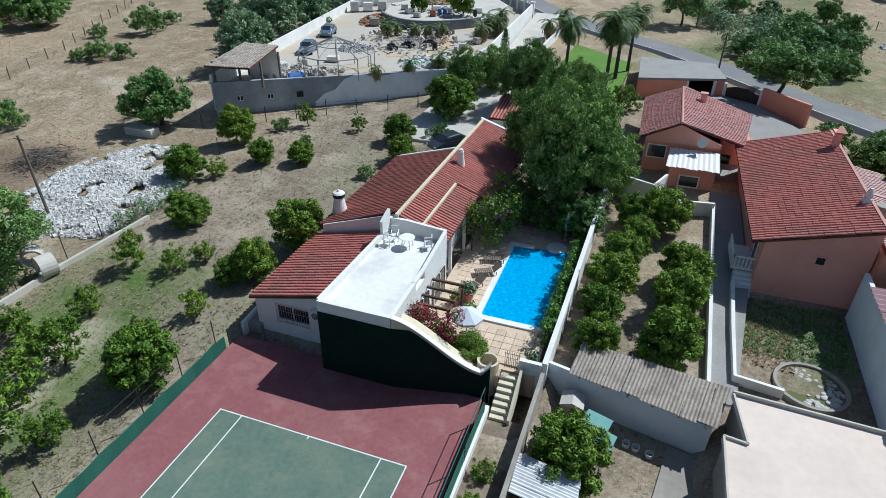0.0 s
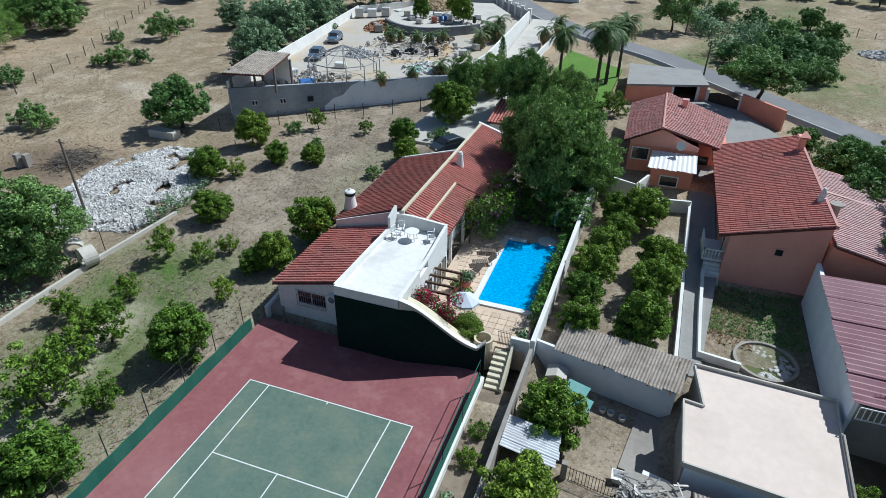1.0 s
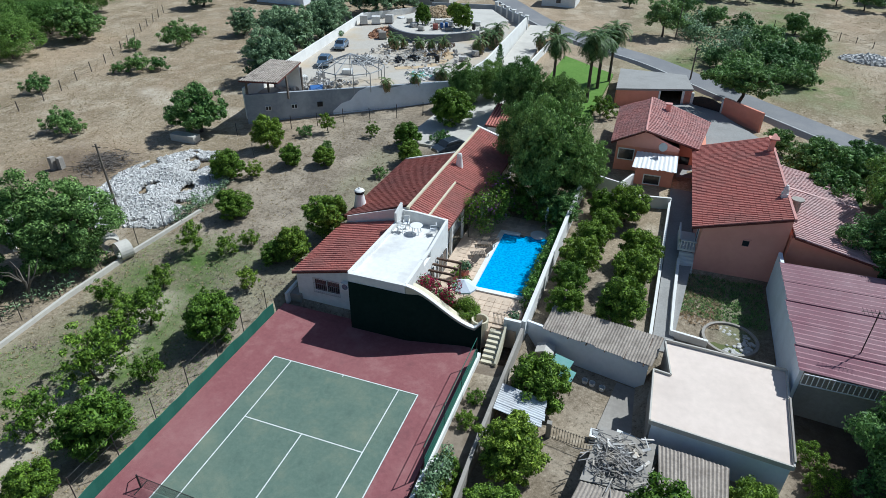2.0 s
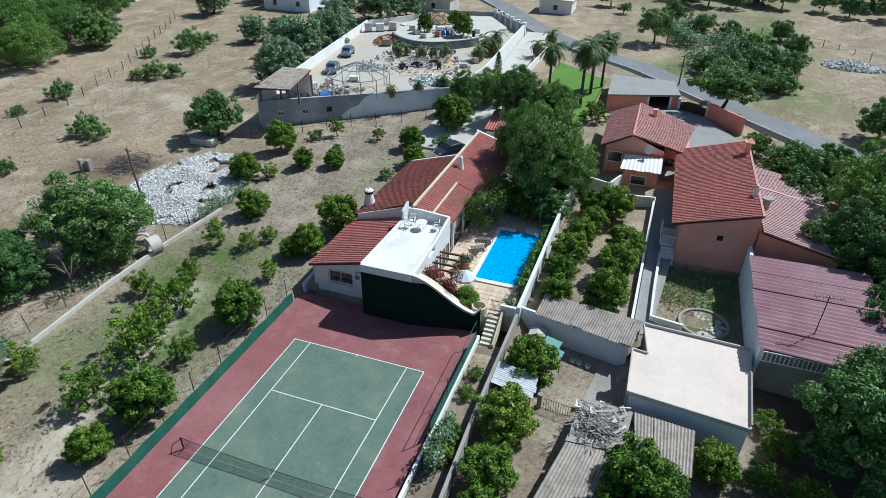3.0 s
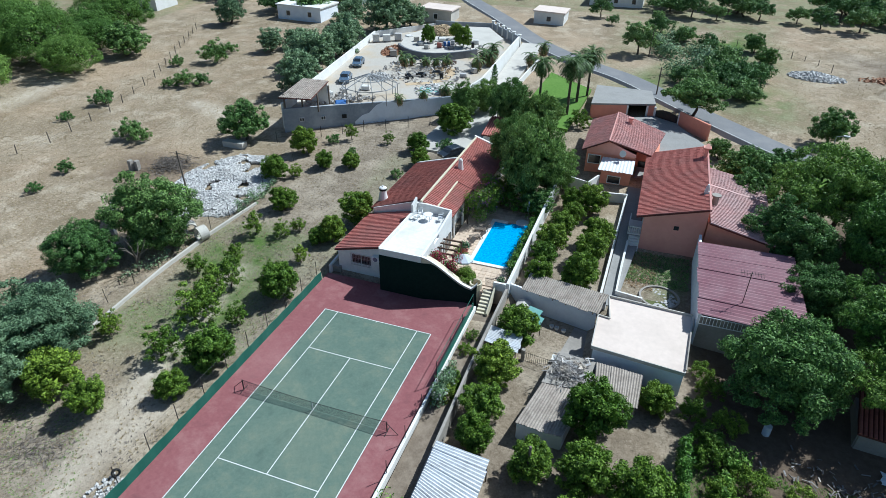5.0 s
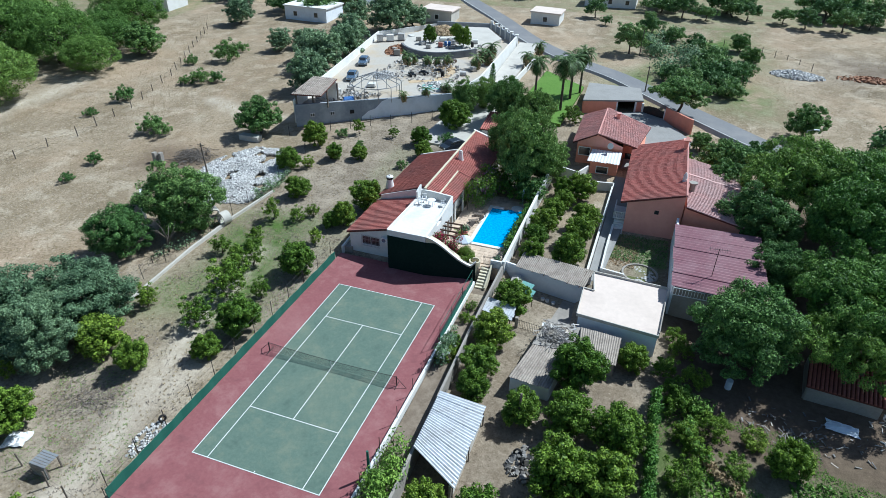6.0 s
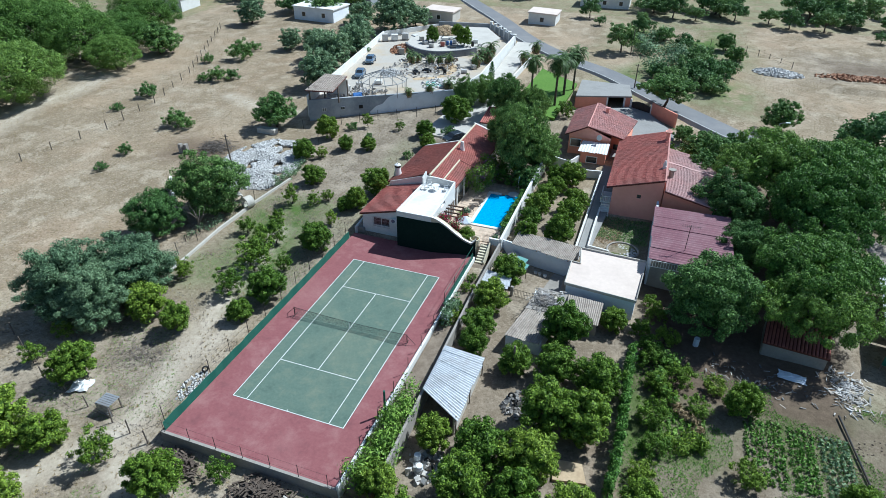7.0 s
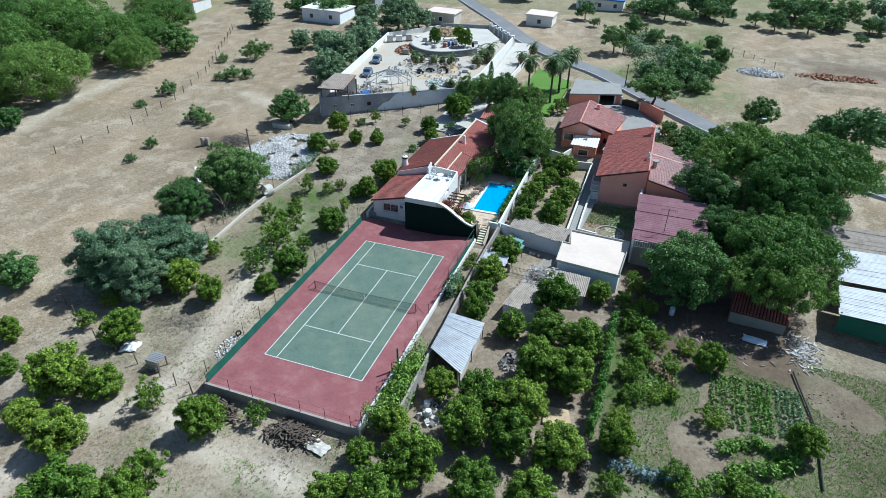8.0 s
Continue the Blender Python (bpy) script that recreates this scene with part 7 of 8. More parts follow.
posts_and_wire("field_fence", [(-66.5, 18), (-63.0, 32), (-63.2, 44), (-68, 60), (-84, 92)], 4.2, 1.5, "old grey timber posts with wire across field", r=0.08)
posts_and_wire("yard_fence", [(-30.5, 42.8), (-20, 50.5), (-8.2, 57.5)], 3.4, 1.7, "dark posts and wire below the retaining wall", "darkmetal")
posts_and_wire("orchard_fence", [(-26.0, 2), (-25.6, 12), (-25.0, 20), (-24.2, 26), (-24.8, 38), (-27, 42)], 3.5, 1.9, "thin dark fence posts along orchard edge", "darkmetal", 0.035)
posts_and_wire("plot_fence", [(-32, -12), (-24, -15.5), (-14, -17.5), (-9.5, -18.2)], 3.0, 1.6, "rough grey posts around orchard corner", "pole", 0.06)
posts_and_wire("paddock_fence", [(36, 118), (46, 112), (52, 104)], 3.0, 1.6, "weathered posts in the far field", "pole", 0.07)
bm = B()
strip(bm, [(-24.3, 2), (-24.8, 12), (-24.4, 19), (-23.2, 26.5)], 0.25, [0.2, 0.5, 0.85, 1.35], [-0.6, -0.3, 0, 0.4])
solo("orchard_kerb", bm, M["paleconcrete"], "low pale concrete kerb along orchard edge", "wall", kind="structure")


def utility_pole(x, y, h, lean, label, arm=False, material="pole"):
    z = ground_z(x, y)
    p = empty("utility_pole", (x, y, z), label, "pole")
    bm = B()
    rod(bm, (x, y, z - 0.5), (x + lean, y, z + h), 0.13, 0.09, 9)
    part("mast", bm, M[material], p)
    if arm:
        bm = B()
        rod(bm, (x + lean - 0.5, y, z + h - 0.3), (x + lean + 0.5, y, z + h - 0.3), 0.05)
        part("crossarm", bm, M["pole"], p)


utility_pole(-31.1, 24.0, 7.0, -0.3, "leaning grey timber utility pole", True)
utility_pole(18.6, 104.0, 6.5, 0.2, "dark timber pole beside the lane")
utility_pole(21.4, 80.6, 5.0, 0.0, "dark timber pole beside garage", True)
utility_pole(8.15, -9.2, 3.4, 0.0, "short mossy post at the court corner", False, "fencegreen")
utility_pole(13.1, 22.2, 2.8, 0.05, "grey post in the walled garden")
utility_pole(17.2, -0.4, 3.6, 0.1, "thin grey post beside the shed")


def concrete_ring(at, r, length, turn, label):
    c = empty("culvert_pipe", at, label, "pipe")
    bm = B()
    n = 20
    rings = [[bm.verts.new((math.cos(a) * q, y, math.sin(a) * q)) for a in (2 * math.pi * k / n for k in range(n))] for q, y in ((r, 0), (r, length), (r - 0.13, length), (r - 0.13, 0))]
    for i in range(4):
        for k in range(n):
            bm.faces.new((rings[i][k], rings[i][(k + 1) % n], rings[(i + 1) % 4][(k + 1) % n], rings[(i + 1) % 4][k]))
    bmesh.ops.transform(bm, matrix=pose(at[0], at[1], at[2] + r, 0, 0, turn), verts=bm.verts)
    part("ring", bm, M["paleconcrete"], c)


concrete_ring((-24.9, 17.6, 0.3), 0.85, 1.1, -20, "big pale concrete culvert ring on its side")
concrete_ring((-26.4, 18.4, 0.3), 0.75, 1.2, 50, "big pale concrete culvert ring on its side")
bm = B()
box(bm, -37.3, -33.9, 39.0, 40.2, 1.5, 2.75)
solo("stone_trough", bm, M["paleconcrete"], "long pale concrete block in the field", "block")
bm = B()
strip(bm, [(-38.6, 19.4), (-36.4, 16.8), (-34.8, 15.6)], 0.3, [2.2, 2.1, 1.9], 0)
solo("ruined_wall", bm, M["white"], "broken whitewashed wall beside dark tree", "wall")
bm = B()
box(bm, -45.0, -44.5, 28.6, 29.2, 1.0, 2.6)
box(bm, -44.3, -43.8, 29.0, 29.6, 1.0, 2.5)
solo("stone_stump", bm, M["concrete"], "two old stone gateposts in the field", "post")


def dead_tree(x, y, h):
    z = ground_z(x, y)
    t = empty("dead_tree", (x, y, z), "bare grey dead tree", "tree")
    g = random.Random(8)
    bm = B()
    rod(bm, (x, y, z - 0.2), (x + 0.2, y, z + h * 0.5), 0.16, 0.11)
    part("trunk", bm, M["twig"], t)
    for k in range(7):
        bm = B()
        a = 0.9 * k
        s = Vector((x + 0.2, y, z + h * (0.3 + 0.03 * k)))
        m = s + Vector((math.cos(a) * 0.8, math.sin(a) * 0.8, h * 0.28))
        e = m + Vector((math.cos(a + 0.5) * 0.6, math.sin(a + 0.5) * 0.6, h * g.uniform(0.05, 0.25)))
        rod(bm, s, m, 0.08, 0.05, 5)
        rod(bm, m, e, 0.05, 0.02, 5)
        part("limb", bm, M["twig"], t)


dead_tree(-27.0, 10.6, 4.2)


# terrace furniture, pool things
def lathe_part(name, parent, centre, profile, mat, n=20, label=""):
    bm = B()
    lathe(bm, centre, profile, n)
    return part(name, bm, M[mat], parent, label)


def garden_table(x, y, z):
    t = empty("garden_table", (x, y, z), "round white plastic table on the terrace", "table")
    lathe_part("tabletop", t, (x, y, z + 0.7), [(0.5, 0), (0.53, 0.02), (0.5, 0.045)], "plastic_white", 24)
    for k in range(4):
        a = math.pi / 4 + math.pi / 2 * k
        bm = B()
        rod(bm, (x + math.cos(a) * 0.42, y + math.sin(a) * 0.42, z), (x + math.cos(a) * 0.3, y + math.sin(a) * 0.3, z + 0.7), 0.035)
        part("leg", bm, M["plastic_white"], t)
    return t


TABLE = garden_table(0.75, 23.9, 4.95)


def chair_model():
    c = new("garden_chair")
    tagged(c, "white plastic garden chair on the terrace", "chair", "terrace chairs")
    part("seat", box(B(), -0.25, 0.25, -0.25, 0.25, 0.40, 0.44), M["plastic_white"], c)
    bm = B()
    for k in range(5):
        box(bm, -0.24 + 0.1 * k, -0.18 + 0.1 * k, 0.22, 0.26, 0.44, 0.92)
    box(bm, -0.26, 0.26, 0.22, 0.27, 0.88, 0.95)
    part("backrest", bm, M["plastic_white"], c)
    for x in (-0.23, 0.23):
        bm = B()
        box(bm, x - 0.03, x + 0.03, -0.25, 0.25, 0.62, 0.66)
        part("armrest", bm, M["plastic_white"], c)
        for y in (-0.23, 0.23):
            bm = B()
            rod(bm, (x * 1.1, y * 1.1, 0), (x, y, 0.62), 0.025)
            part("leg", bm, M["plastic_white"], c)
    return c


CHAIR = chair_model()
CHAIR.matrix_basis = pose(-0.35, 24.5, 4.95, 0, 0, 20)
SEATS = [CHAIR, copy_thing(CHAIR, pose(2.1, 24.2, 4.95, 0, 0, -70)), copy_thing(CHAIR, pose(-0.45, 23.7, 4.95, 0, 0, 75))]


def parasol(x, y, z, r, h):
    p = empty("parasol", (x, y, z), "pale grey-white octagonal parasol beside the pool", "parasol")
    bm = B()
    rod(bm, (x, y, z), (x, y, z + h), 0.03)
    part("pole", bm, M["plastic_white"], p)
    lathe_part("base", p, (x, y, z), [(0.25, 0), (0.22, 0.1)], "concrete", 16)
    bm = B()
    n = 8
    top, low = bm.verts.new((x, y, z + h)), []
    inner = bm.verts.new((x, y, z + h - 0.05))
    for k in range(n):
        a = 2 * math.pi * k / n
        low.append((bm.verts.new((x + math.cos(a) * r, y + math.sin(a) * r, z + h - 0.55)), bm.verts.new((x + math.cos(a) * r, y + math.sin(a) * r, z + h - 0.7))))
    for k in range(n):
        a, b = low[k], low[(k + 1) % n]
        bm.faces.new((top, a[0], b[0]))
        bm.faces.new((a[0], a[1], b[1], b[0]))
        bm.faces.new((inner, b[1], a[1]))
    part("canopy", bm, M["canvas"], p, "pale canvas canopy with short valance")
    for k in range(n):
        a = 2 * math.pi * k / n
        bm = B()
        rod(bm, (x, y, z + h - 0.02), (x + math.cos(a) * r, y + math.sin(a) * r, z + h - 0.56), 0.012, n=4)
        part("rib", bm, M["steel"], p)


parasol(5.75, 20.75, 1.3, 0.98, 2.3)


def closed_parasol(x, y, z):
    p = empty("closed_parasol", (x, y, z), "folded white parasol at the pool end", "parasol")
    bm = B()
    rod(bm, (x, y, z), (x, y, z + 2.5), 0.03)
    part("pole", bm, M["plastic_white"], p)
    lathe_part("canopy", p, (x, y, z + 1.1), [(0.14, 0), (0.2, 0.3), (0.12, 1.0), (0.03, 1.35)], "canvas", 9)


closed_parasol(9.4, 34.4, 1.3)


def lounger_model():
    s = new("sun_lounger")
    tagged(s, "dark slatted sun lounger on paving", "lounger", "loungers by the pool")
    bm = B()
    for k in range(9):
        box(bm, -0.32, 0.32, -0.9 + 0.14 * k, -0.8 + 0.14 * k, 0.28, 0.32)
    part("bed", bm, M["pole"], s)
    bm = B()
    slab(bm, [(-0.32, 0.4, 0.33), (0.32, 0.4, 0.33), (0.32, 0.95, 0.75), (-0.32, 0.95, 0.75)], 0.04)
    part("backrest", bm, M["pole"], s)
    for x in (-0.28, 0.28):
        for y in (-0.75, 0.6):
            part("leg", rod(B(), (x, y, 0), (x, y, 0.28), 0.03), M["pole"], s)
    return s


L0 = lounger_model()
L0.matrix_basis = pose(4.6, 26.0, 1.3, 0, 0, -30)
copy_thing(L0, pose(5.0, 28.0, 1.3, 0, 0, -60))
copy_thing(L0, pose(5.1, 29.8, 1.3, 0, 0, -75))


def pergola():
    p = empty("pergola", (4.0, 21.6, 1.3), "dark timber pergola beams beside the house", "pergola")
    for y in (19.9, 20.8, 21.7, 22.6):
        part("beam", box(B(), 3.08, 5.2, y - 0.07, y + 0.07, 3.35, 3.5), M["wood"], p)
    for y in (19.9, 22.6):
        part("post", box(B(), 5.0, 5.14, y - 0.07, y + 0.07, 1.3, 3.35), M["wood"], p)
    part("plate", box(B(), 5.02, 5.12, 19.7, 22.8, 3.28, 3.345), M["wood"], p)
    return p


PERGOLA = pergola()


def flower_pot(x, y, z, r, leafy):
    p = empty("plant_pot", (x, y, z), "terracotta pot with green plant", "pot", "pots by the pool")
    lathe_part("pot", p, (x, y, z), [(r * 0.7, 0), (r, r * 1.3), (r * 1.08, r * 1.3), (r * 0.9, r * 1.2)], "tile_red", 14)
    v, f = leaf_cloud(int(x * 10), [(x, y, z + r * 2.2), (x + r * 0.5, y, z + r * 1.8)], [r * 1.3, r], 70, 0.12, 0.5)
    part("foliage", raw_mesh("foliage", v, f, M[leafy]), None, p)


for q in ((4.0, 23.9, 1.3, 0.35, "green_bright"), (4.6, 24.6, 1.3, 0.45, "green_olive"), (4.2, 25.0, 1.3, 0.3, "green_citrus"), (5.2, 23.2, 1.3, 0.3, "green_bright"), (9.9, 20.0, 1.3, 0.3, "green_olive")):
    flower_pot(*q)


def air_conditioner():
    a = empty("air_conditioner", (-2.6, 17.75, 2.9), "white outdoor air-conditioning unit on the wall", "air conditioner")
    part("casing", box(B(), -3.0, -2.15, 17.55, 17.88, 2.6, 3.2), M["plastic_white"], a)
    bm = B()
    lathe(bm, (0, 0, 0), [(0.25, 0), (0.25, 0.02), (0.05, 0.03)], 20)
    bmesh.ops.transform(bm, matrix=pose(-2.66, 17.55, 2.9, 90, 0, 0), verts=bm.verts)
    part("fan_grille", bm, M["carblue"], a, "round blue-grey fan grille")
    return a


COOLER = air_conditioner()
# the villa stands a little back from the court
for ob in (VILLA, *STACKS, TABLE, *SEATS, COOLER):
    ob.location = ob.location + Vector((-0.38, 0.72, -0.5))
PERGOLA.location = PERGOLA.location + Vector((-0.38, 0.5, 0.0))


# cars
def car_model(name, paint, label):
    c = new(name)
    tagged(c, label, "car")
    bm = B()
    prof = [(-2.0, 0.35), (-2.05, 0.75), (-1.25, 0.95), (-0.55, 1.42), (0.9, 1.48), (1.75, 1.0), (2.0, 0.9), (2.02, 0.4)]
    rings = []
    for x in (-0.82, -0.74, 0.74, 0.82):
        edge = abs(x) > 0.8
        rings.append([bm.verts.new((x * (0.84 if z > 1.1 else 1), y * (0.98 if edge else 1), z - (0.06 if edge and z > 0.5 else 0))) for y, z in prof])
    for a, b in zip(rings, rings[1:]):
        for k in range(len(prof)):
            bm.faces.new((a[k], a[(k + 1) % len(prof)], b[(k + 1) % len(prof)], b[k]))
    bm.faces.new(rings[0])
    bm.faces.new(rings[-1][::-1])
    part("body", bm, M[paint], c)
    bm = B()
    slab(bm, [(-0.58, -1.17, 1.02), (0.58, -1.17, 1.02), (0.52, -0.6, 1.42), (-0.52, -0.6, 1.42)], 0.02)
    part("windscreen", bm, M["glass_dark"], c, "dark windscreen")
    bm = B()
    slab(bm, [(-0.55, 0.98, 1.46), (0.55, 0.98, 1.46), (0.6, 1.7, 1.06), (-0.6, 1.7, 1.06)], 0.02)
    part("rear_window", bm, M["glass_dark"], c)
    for s in (-1, 1):
        bm = B()
        for y0, y1 in ((-0.85, 0.15), (0.22, 1.15)):
            box(bm, min(s * 0.70, s * 0.80), max(s * 0.70, s * 0.80), y0, y1, 1.0, 1.32)
        part("side_window", bm, M["glass_dark"], c)
        for y in (-1.3, 1.25):
            bm = B()
            rod(bm, (s * 0.62, y, 0.31), (s * 0.86, y, 0.31), 0.31, n=16)
            w = part("wheel", bm, M["tyre"], c)
            bm = B()
            rod(bm, (s * 0.86, y, 0.31), (s * 0.875, y, 0.31), 0.19, n=12)
            part("rim", bm, M["steel"], w)
        bm = B()
        box(bm, min(s * 0.5, s * 0.75), max(s * 0.5, s * 0.75), -2.07, -1.98, 0.6, 0.75)
        part("headlight", bm, M["plastic_white"], c)
    return c


CAR = car_model("parked_car", "carblue", "blue-grey hatchback parked on gravel")
CAR.matrix_basis = pose(-33.0, 75.2, 5.35, 0, 0, 14)
copy_thing(CAR, pose(-30.4, 65.0, 5.35, 0, 0, 16))
CAR2 = car_model("dark_car", "cardark", "dark car parked on the concrete drive")
CAR2.matrix_basis = pose(-4.1, 45.9, 2.75, 0, 0, -35)


# builder's yard
def stone_crate(x, y, z, w, d, h, turn, mat, label):
    m = pose(x, y, z, 0, 0, turn)
    c = empty("crate", (x, y, z), label, "crate", "crates in the yard")
    for k in range(3):
        bm = box(B(), -w / 2, w / 2, -d / 2 + d * k / 3 + 0.03, -d / 2 + d * (k + 1) / 3 - 0.03, h * 0.12, h)
        bmesh.ops.bevel(bm, geom=bm.edges[:], offset=0.03, segments=1, affect="EDGES")
        bmesh.ops.transform(bm, matrix=m, verts=bm.verts)
        part("block", bm, M[mat], c)
    bm = box(B(), -w / 2 - 0.06, w / 2 + 0.06, -d / 2 - 0.06, d / 2 + 0.06, 0.0, h * 0.12)
    bmesh.ops.transform(bm, matrix=m, verts=bm.verts)
    part("pallet", bm, M["pole"], c)


yg = random.Random(64)
for x, y, z, w, h, mat in ((-24.2, 88.6, 6.3, 1.0, 0.8, "paleconcrete"), (-22.1, 90.3, 6.3, 0.9, 1.0, "tile_dark"), (-20.3, 93.8, 6.3, 0.8, 0.9, "stone"), (-19.6, 90.4, 6.3, 1.1, 0.5, "concrete"), (-26.6, 91.0, 6.3, 1.2, 0.7, "stone"), (-28.6, 94.0, 6.3, 1.0, 0.9, "paleconcrete"), (-16.2, 96.5, 6.3, 1.2, 0.8, "white"), (-23.5, 96.0, 6.3, 1.4, 0.7, "white"), (-29.6, 84.0, 5.35, 1.3, 1.2, "concrete"), (-31.2, 86.6, 5.35, 1.0, 0.9, "paleconcrete"), (-36.0, 95.0, 5.35, 1.6, 1.5, "white"), (-34.0, 96.8, 5.35, 1.5, 1.6, "stone"), (-31.8, 97.6, 5.35, 1.5, 1.2, "white"), (-37.9, 93.6, 5.35, 1.4, 1.7, "stone"), (-17.0, 83.2, 5.35, 1.6, 0.5, "wood"), (-12.0, 75.0, 5.35, 1.2, 0.7, "stone"), (-11.0, 78.4, 5.35, 1.0, 0.9, "paleconcrete"), (-25.0, 61.8, 5.35, 1.4, 0.7, "white"), (-27.6, 58.8, 5.35, 1.2, 0.8, "stone"), (-28.6, 56.0, 5.35, 1.1, 0.9, "white")):
    stone_crate(x, y, z, w, w * 0.8, h, yg.uniform(-40, 40), mat, "pallet of cut building stone in the yard")


def barrel(x, y, z, mat, label):
    b = empty("barrel", (x, y, z), label, "barrel", "barrels in the yard")
    lathe_part("body", b, (x, y, z), [(0.3, 0), (0.33, 0.12), (0.33, 0.9), (0.28, 1.0)], mat, 14)
    lathe_part("lid", b, (x, y, z + 0.985), [(0.27, 0), (0.27, 0.06)], mat, 14)


for x, y, z, mat, label in ((-21.3, 91.4, 6.3, "bluesheet", "blue plastic barrel on the upper yard"), (-20.6, 91.9, 6.3, "bluesheet", "blue plastic barrel on the upper yard"), (-15.8, 93.1, 6.3, "darkmetal", "dark plant barrel on the upper yard"), (-15.3, 72.6, 5.35, "tyre", "black plastic barrel on gravel")):
    barrel(x, y, z, mat, label)


def quad_bike(x, y, turn):
    q = empty("quad_bike", (x, y, 5.35), "small black quad bike parked on gravel", "quad bike", "quad bikes in the yard")
    m = pose(x, y, 5.35, 0, 0, turn)
    for name, dims in (("body", (-0.28, 0.28, -0.75, 0.7, 0.4, 0.68)), ("seat", (-0.2, 0.2, -0.6, 0.25, 0.68, 0.84))):
        bm = box(B(), *dims)
        bmesh.ops.bevel(bm, geom=bm.edges[:], offset=0.07, segments=1, affect="EDGES")
        bmesh.ops.transform(bm, matrix=m, verts=bm.verts)
        part(name, bm, M["cardark"] if name == "body" else M["tyre"], q)
    for sx in (-0.42, 0.42):
        for sy in (-0.6, 0.6):
            bm = rod(B(), (sx - 0.12, sy, 0.28), (sx + 0.12, sy, 0.28), 0.28, n=14)
            bmesh.ops.transform(bm, matrix=m, verts=bm.verts)
            part("wheel", bm, M["tyre"], q)
    bm = rod(B(), (-0.4, 0.42, 1.0), (0.4, 0.42, 1.0), 0.03)
    rod(bm, (0, 0.42, 1.0), (0, 0.62, 0.6), 0.04)
    bmesh.ops.transform(bm, matrix=m, verts=bm.verts)
    part("handlebar", bm, M["darkmetal"], q)


for q in ((-20.8, 70.9, 40), (-19.2, 72.7, 70), (-17.0, 74.8, 110)):
    quad_bike(*q)
bm = B()
for dx, dy in ((-1.1, -0.7), (1.1, -0.6), (0.0, 1.1)):
    rod(bm, (-11.3 + dx, 81.6 + dy, 5.3), (-11.3, 81.6, 8.0), 0.06, 0.05)
solo("tripod", bm, M["plastic_white"], "tall white timber tripod on gravel", "tripod")
hut = empty("pump_house", (-11.5, 64.6, 5.35), "low grey pump house beside the ornamental pond", "shed")
part("wall", box(B(), -12.5, -10.6, 63.9, 65.6, 5.3, 6.3), M["concrete"], hut)
part("roof", box(B(), -12.7, -10.4, 63.7, 65.8, 6.3, 6.42), M["paleconcrete"], hut)
for name, x0, x1, y0, y1, n, s0, s1, h, mat, label, sd, base in (("sand_heap", -30.5, -22.5, 100.5, 107, 900, 0.2, 0.5, 1.5, "sand", "broad heap of yellow sand on the upper yard", 71, 1.2), ("brick_heap", -33.4, -28.4, 83.6, 91.5, 420, 0.15, 0.45, 0.8, "earth", "heap of orange-brown broken brick", 72, 1.0), ("soil_bed", -19.5, -15.0, 74.6, 80.6, 240, 0.1, 0.3, 0.2, "sand", "patch of sandy soil in the yard", 73, 1.45), ("pond_rocks", -17.2, -12.4, 62.0, 68.4, 90, 0.25, 0.6, 0.1, "stone", "white rocks round the ornamental pond", 74, 2.0)):
    heap_of_stones(name, x0, x1, y0, y1, n, s0, s1, h, mat, label, sd, None, base)
bm = B()
strip(bm, [(-15.8, 79.5), (-14.6, 76), (-14.8, 72.2), (-16.4, 69.4), (-20.0, 67.2)], 1.5, 5.37, 5.2)
solo("yard_path", bm, M["sand"], "curved sandy path through the yard", "path", kind="structure")

# yard between the sheds
def bucket(x, y):
    z = ground_z(x, y)
    b = empty("bucket", (x, y, z), "white plastic bucket on bare ground", "bucket", "buckets by the wall")
    lathe_part("body", b, (x, y, z), [(0.17, 0), (0.22, 0.4), (0.2, 0.4), (0.16, 0.05)], "plastic_white", 14)
    bm = B()
    rod(bm, (x - 0.22, y, z + 0.4), (x, y, z + 0.55), 0.01, n=4)
    rod(bm, (x, y, z + 0.55), (x + 0.22, y, z + 0.4), 0.01, n=4)
    part("handle", bm, M["steel"], b)


for q in ((15.7, 17.5), (16.2, 17.4), (16.9, 17.2)):
    bucket(*q)


def water_tank(x, y):
    z = ground_z(x, y)
    t = empty("water_tank", (x, y, z), "pale square water tank with pitched lid", "tank")
    part("body", box(B(), x - 0.6, x + 0.6, y - 0.5, y + 0.5, z - 0.1, z + 1.3), M["concrete"], t)
    bm = B()
    strip(bm, [(x - 0.65, y), (x, y), (x + 0.65, y)], 1.1, [z + 1.35, z + 1.6, z + 1.35], z + 1.3)
    part("lid", bm, M["paleconcrete"], t)


water_tank(12.6, 18.6)


def loose_sheet(name, pts, mat, label):
    bm = B()
    slab(bm, pts, 0.03)
    solo(name, bm, M[mat], label, "sheet")


loose_sheet("teal_sheet", [(13.2, 16.3, 1.35), (14.5, 15.9, 1.35), (14.8, 16.9, 1.6), (13.5, 17.3, 1.6)], "tealsheet", "teal plastic sheet over a frame")
loose_sheet("teal_sheet", [(13.9, 15.6, 1.2), (14.9, 15.3, 1.2), (15.1, 16.1, 1.4), (14.2, 16.4, 1.4)], "tealsheet", "teal plastic sheet over a frame")
for x, y in ((13.3, 16.4), (14.4, 16.0), (14.6, 16.8), (14.0, 15.7), (14.9, 15.5)):
    bm = B()
    rod(bm, (x, y, -0.2), (x, y, 1.33), 0.04)
    solo("prop", bm, M["pole"], "thin timber prop under teal sheet", "prop")
bm = B()
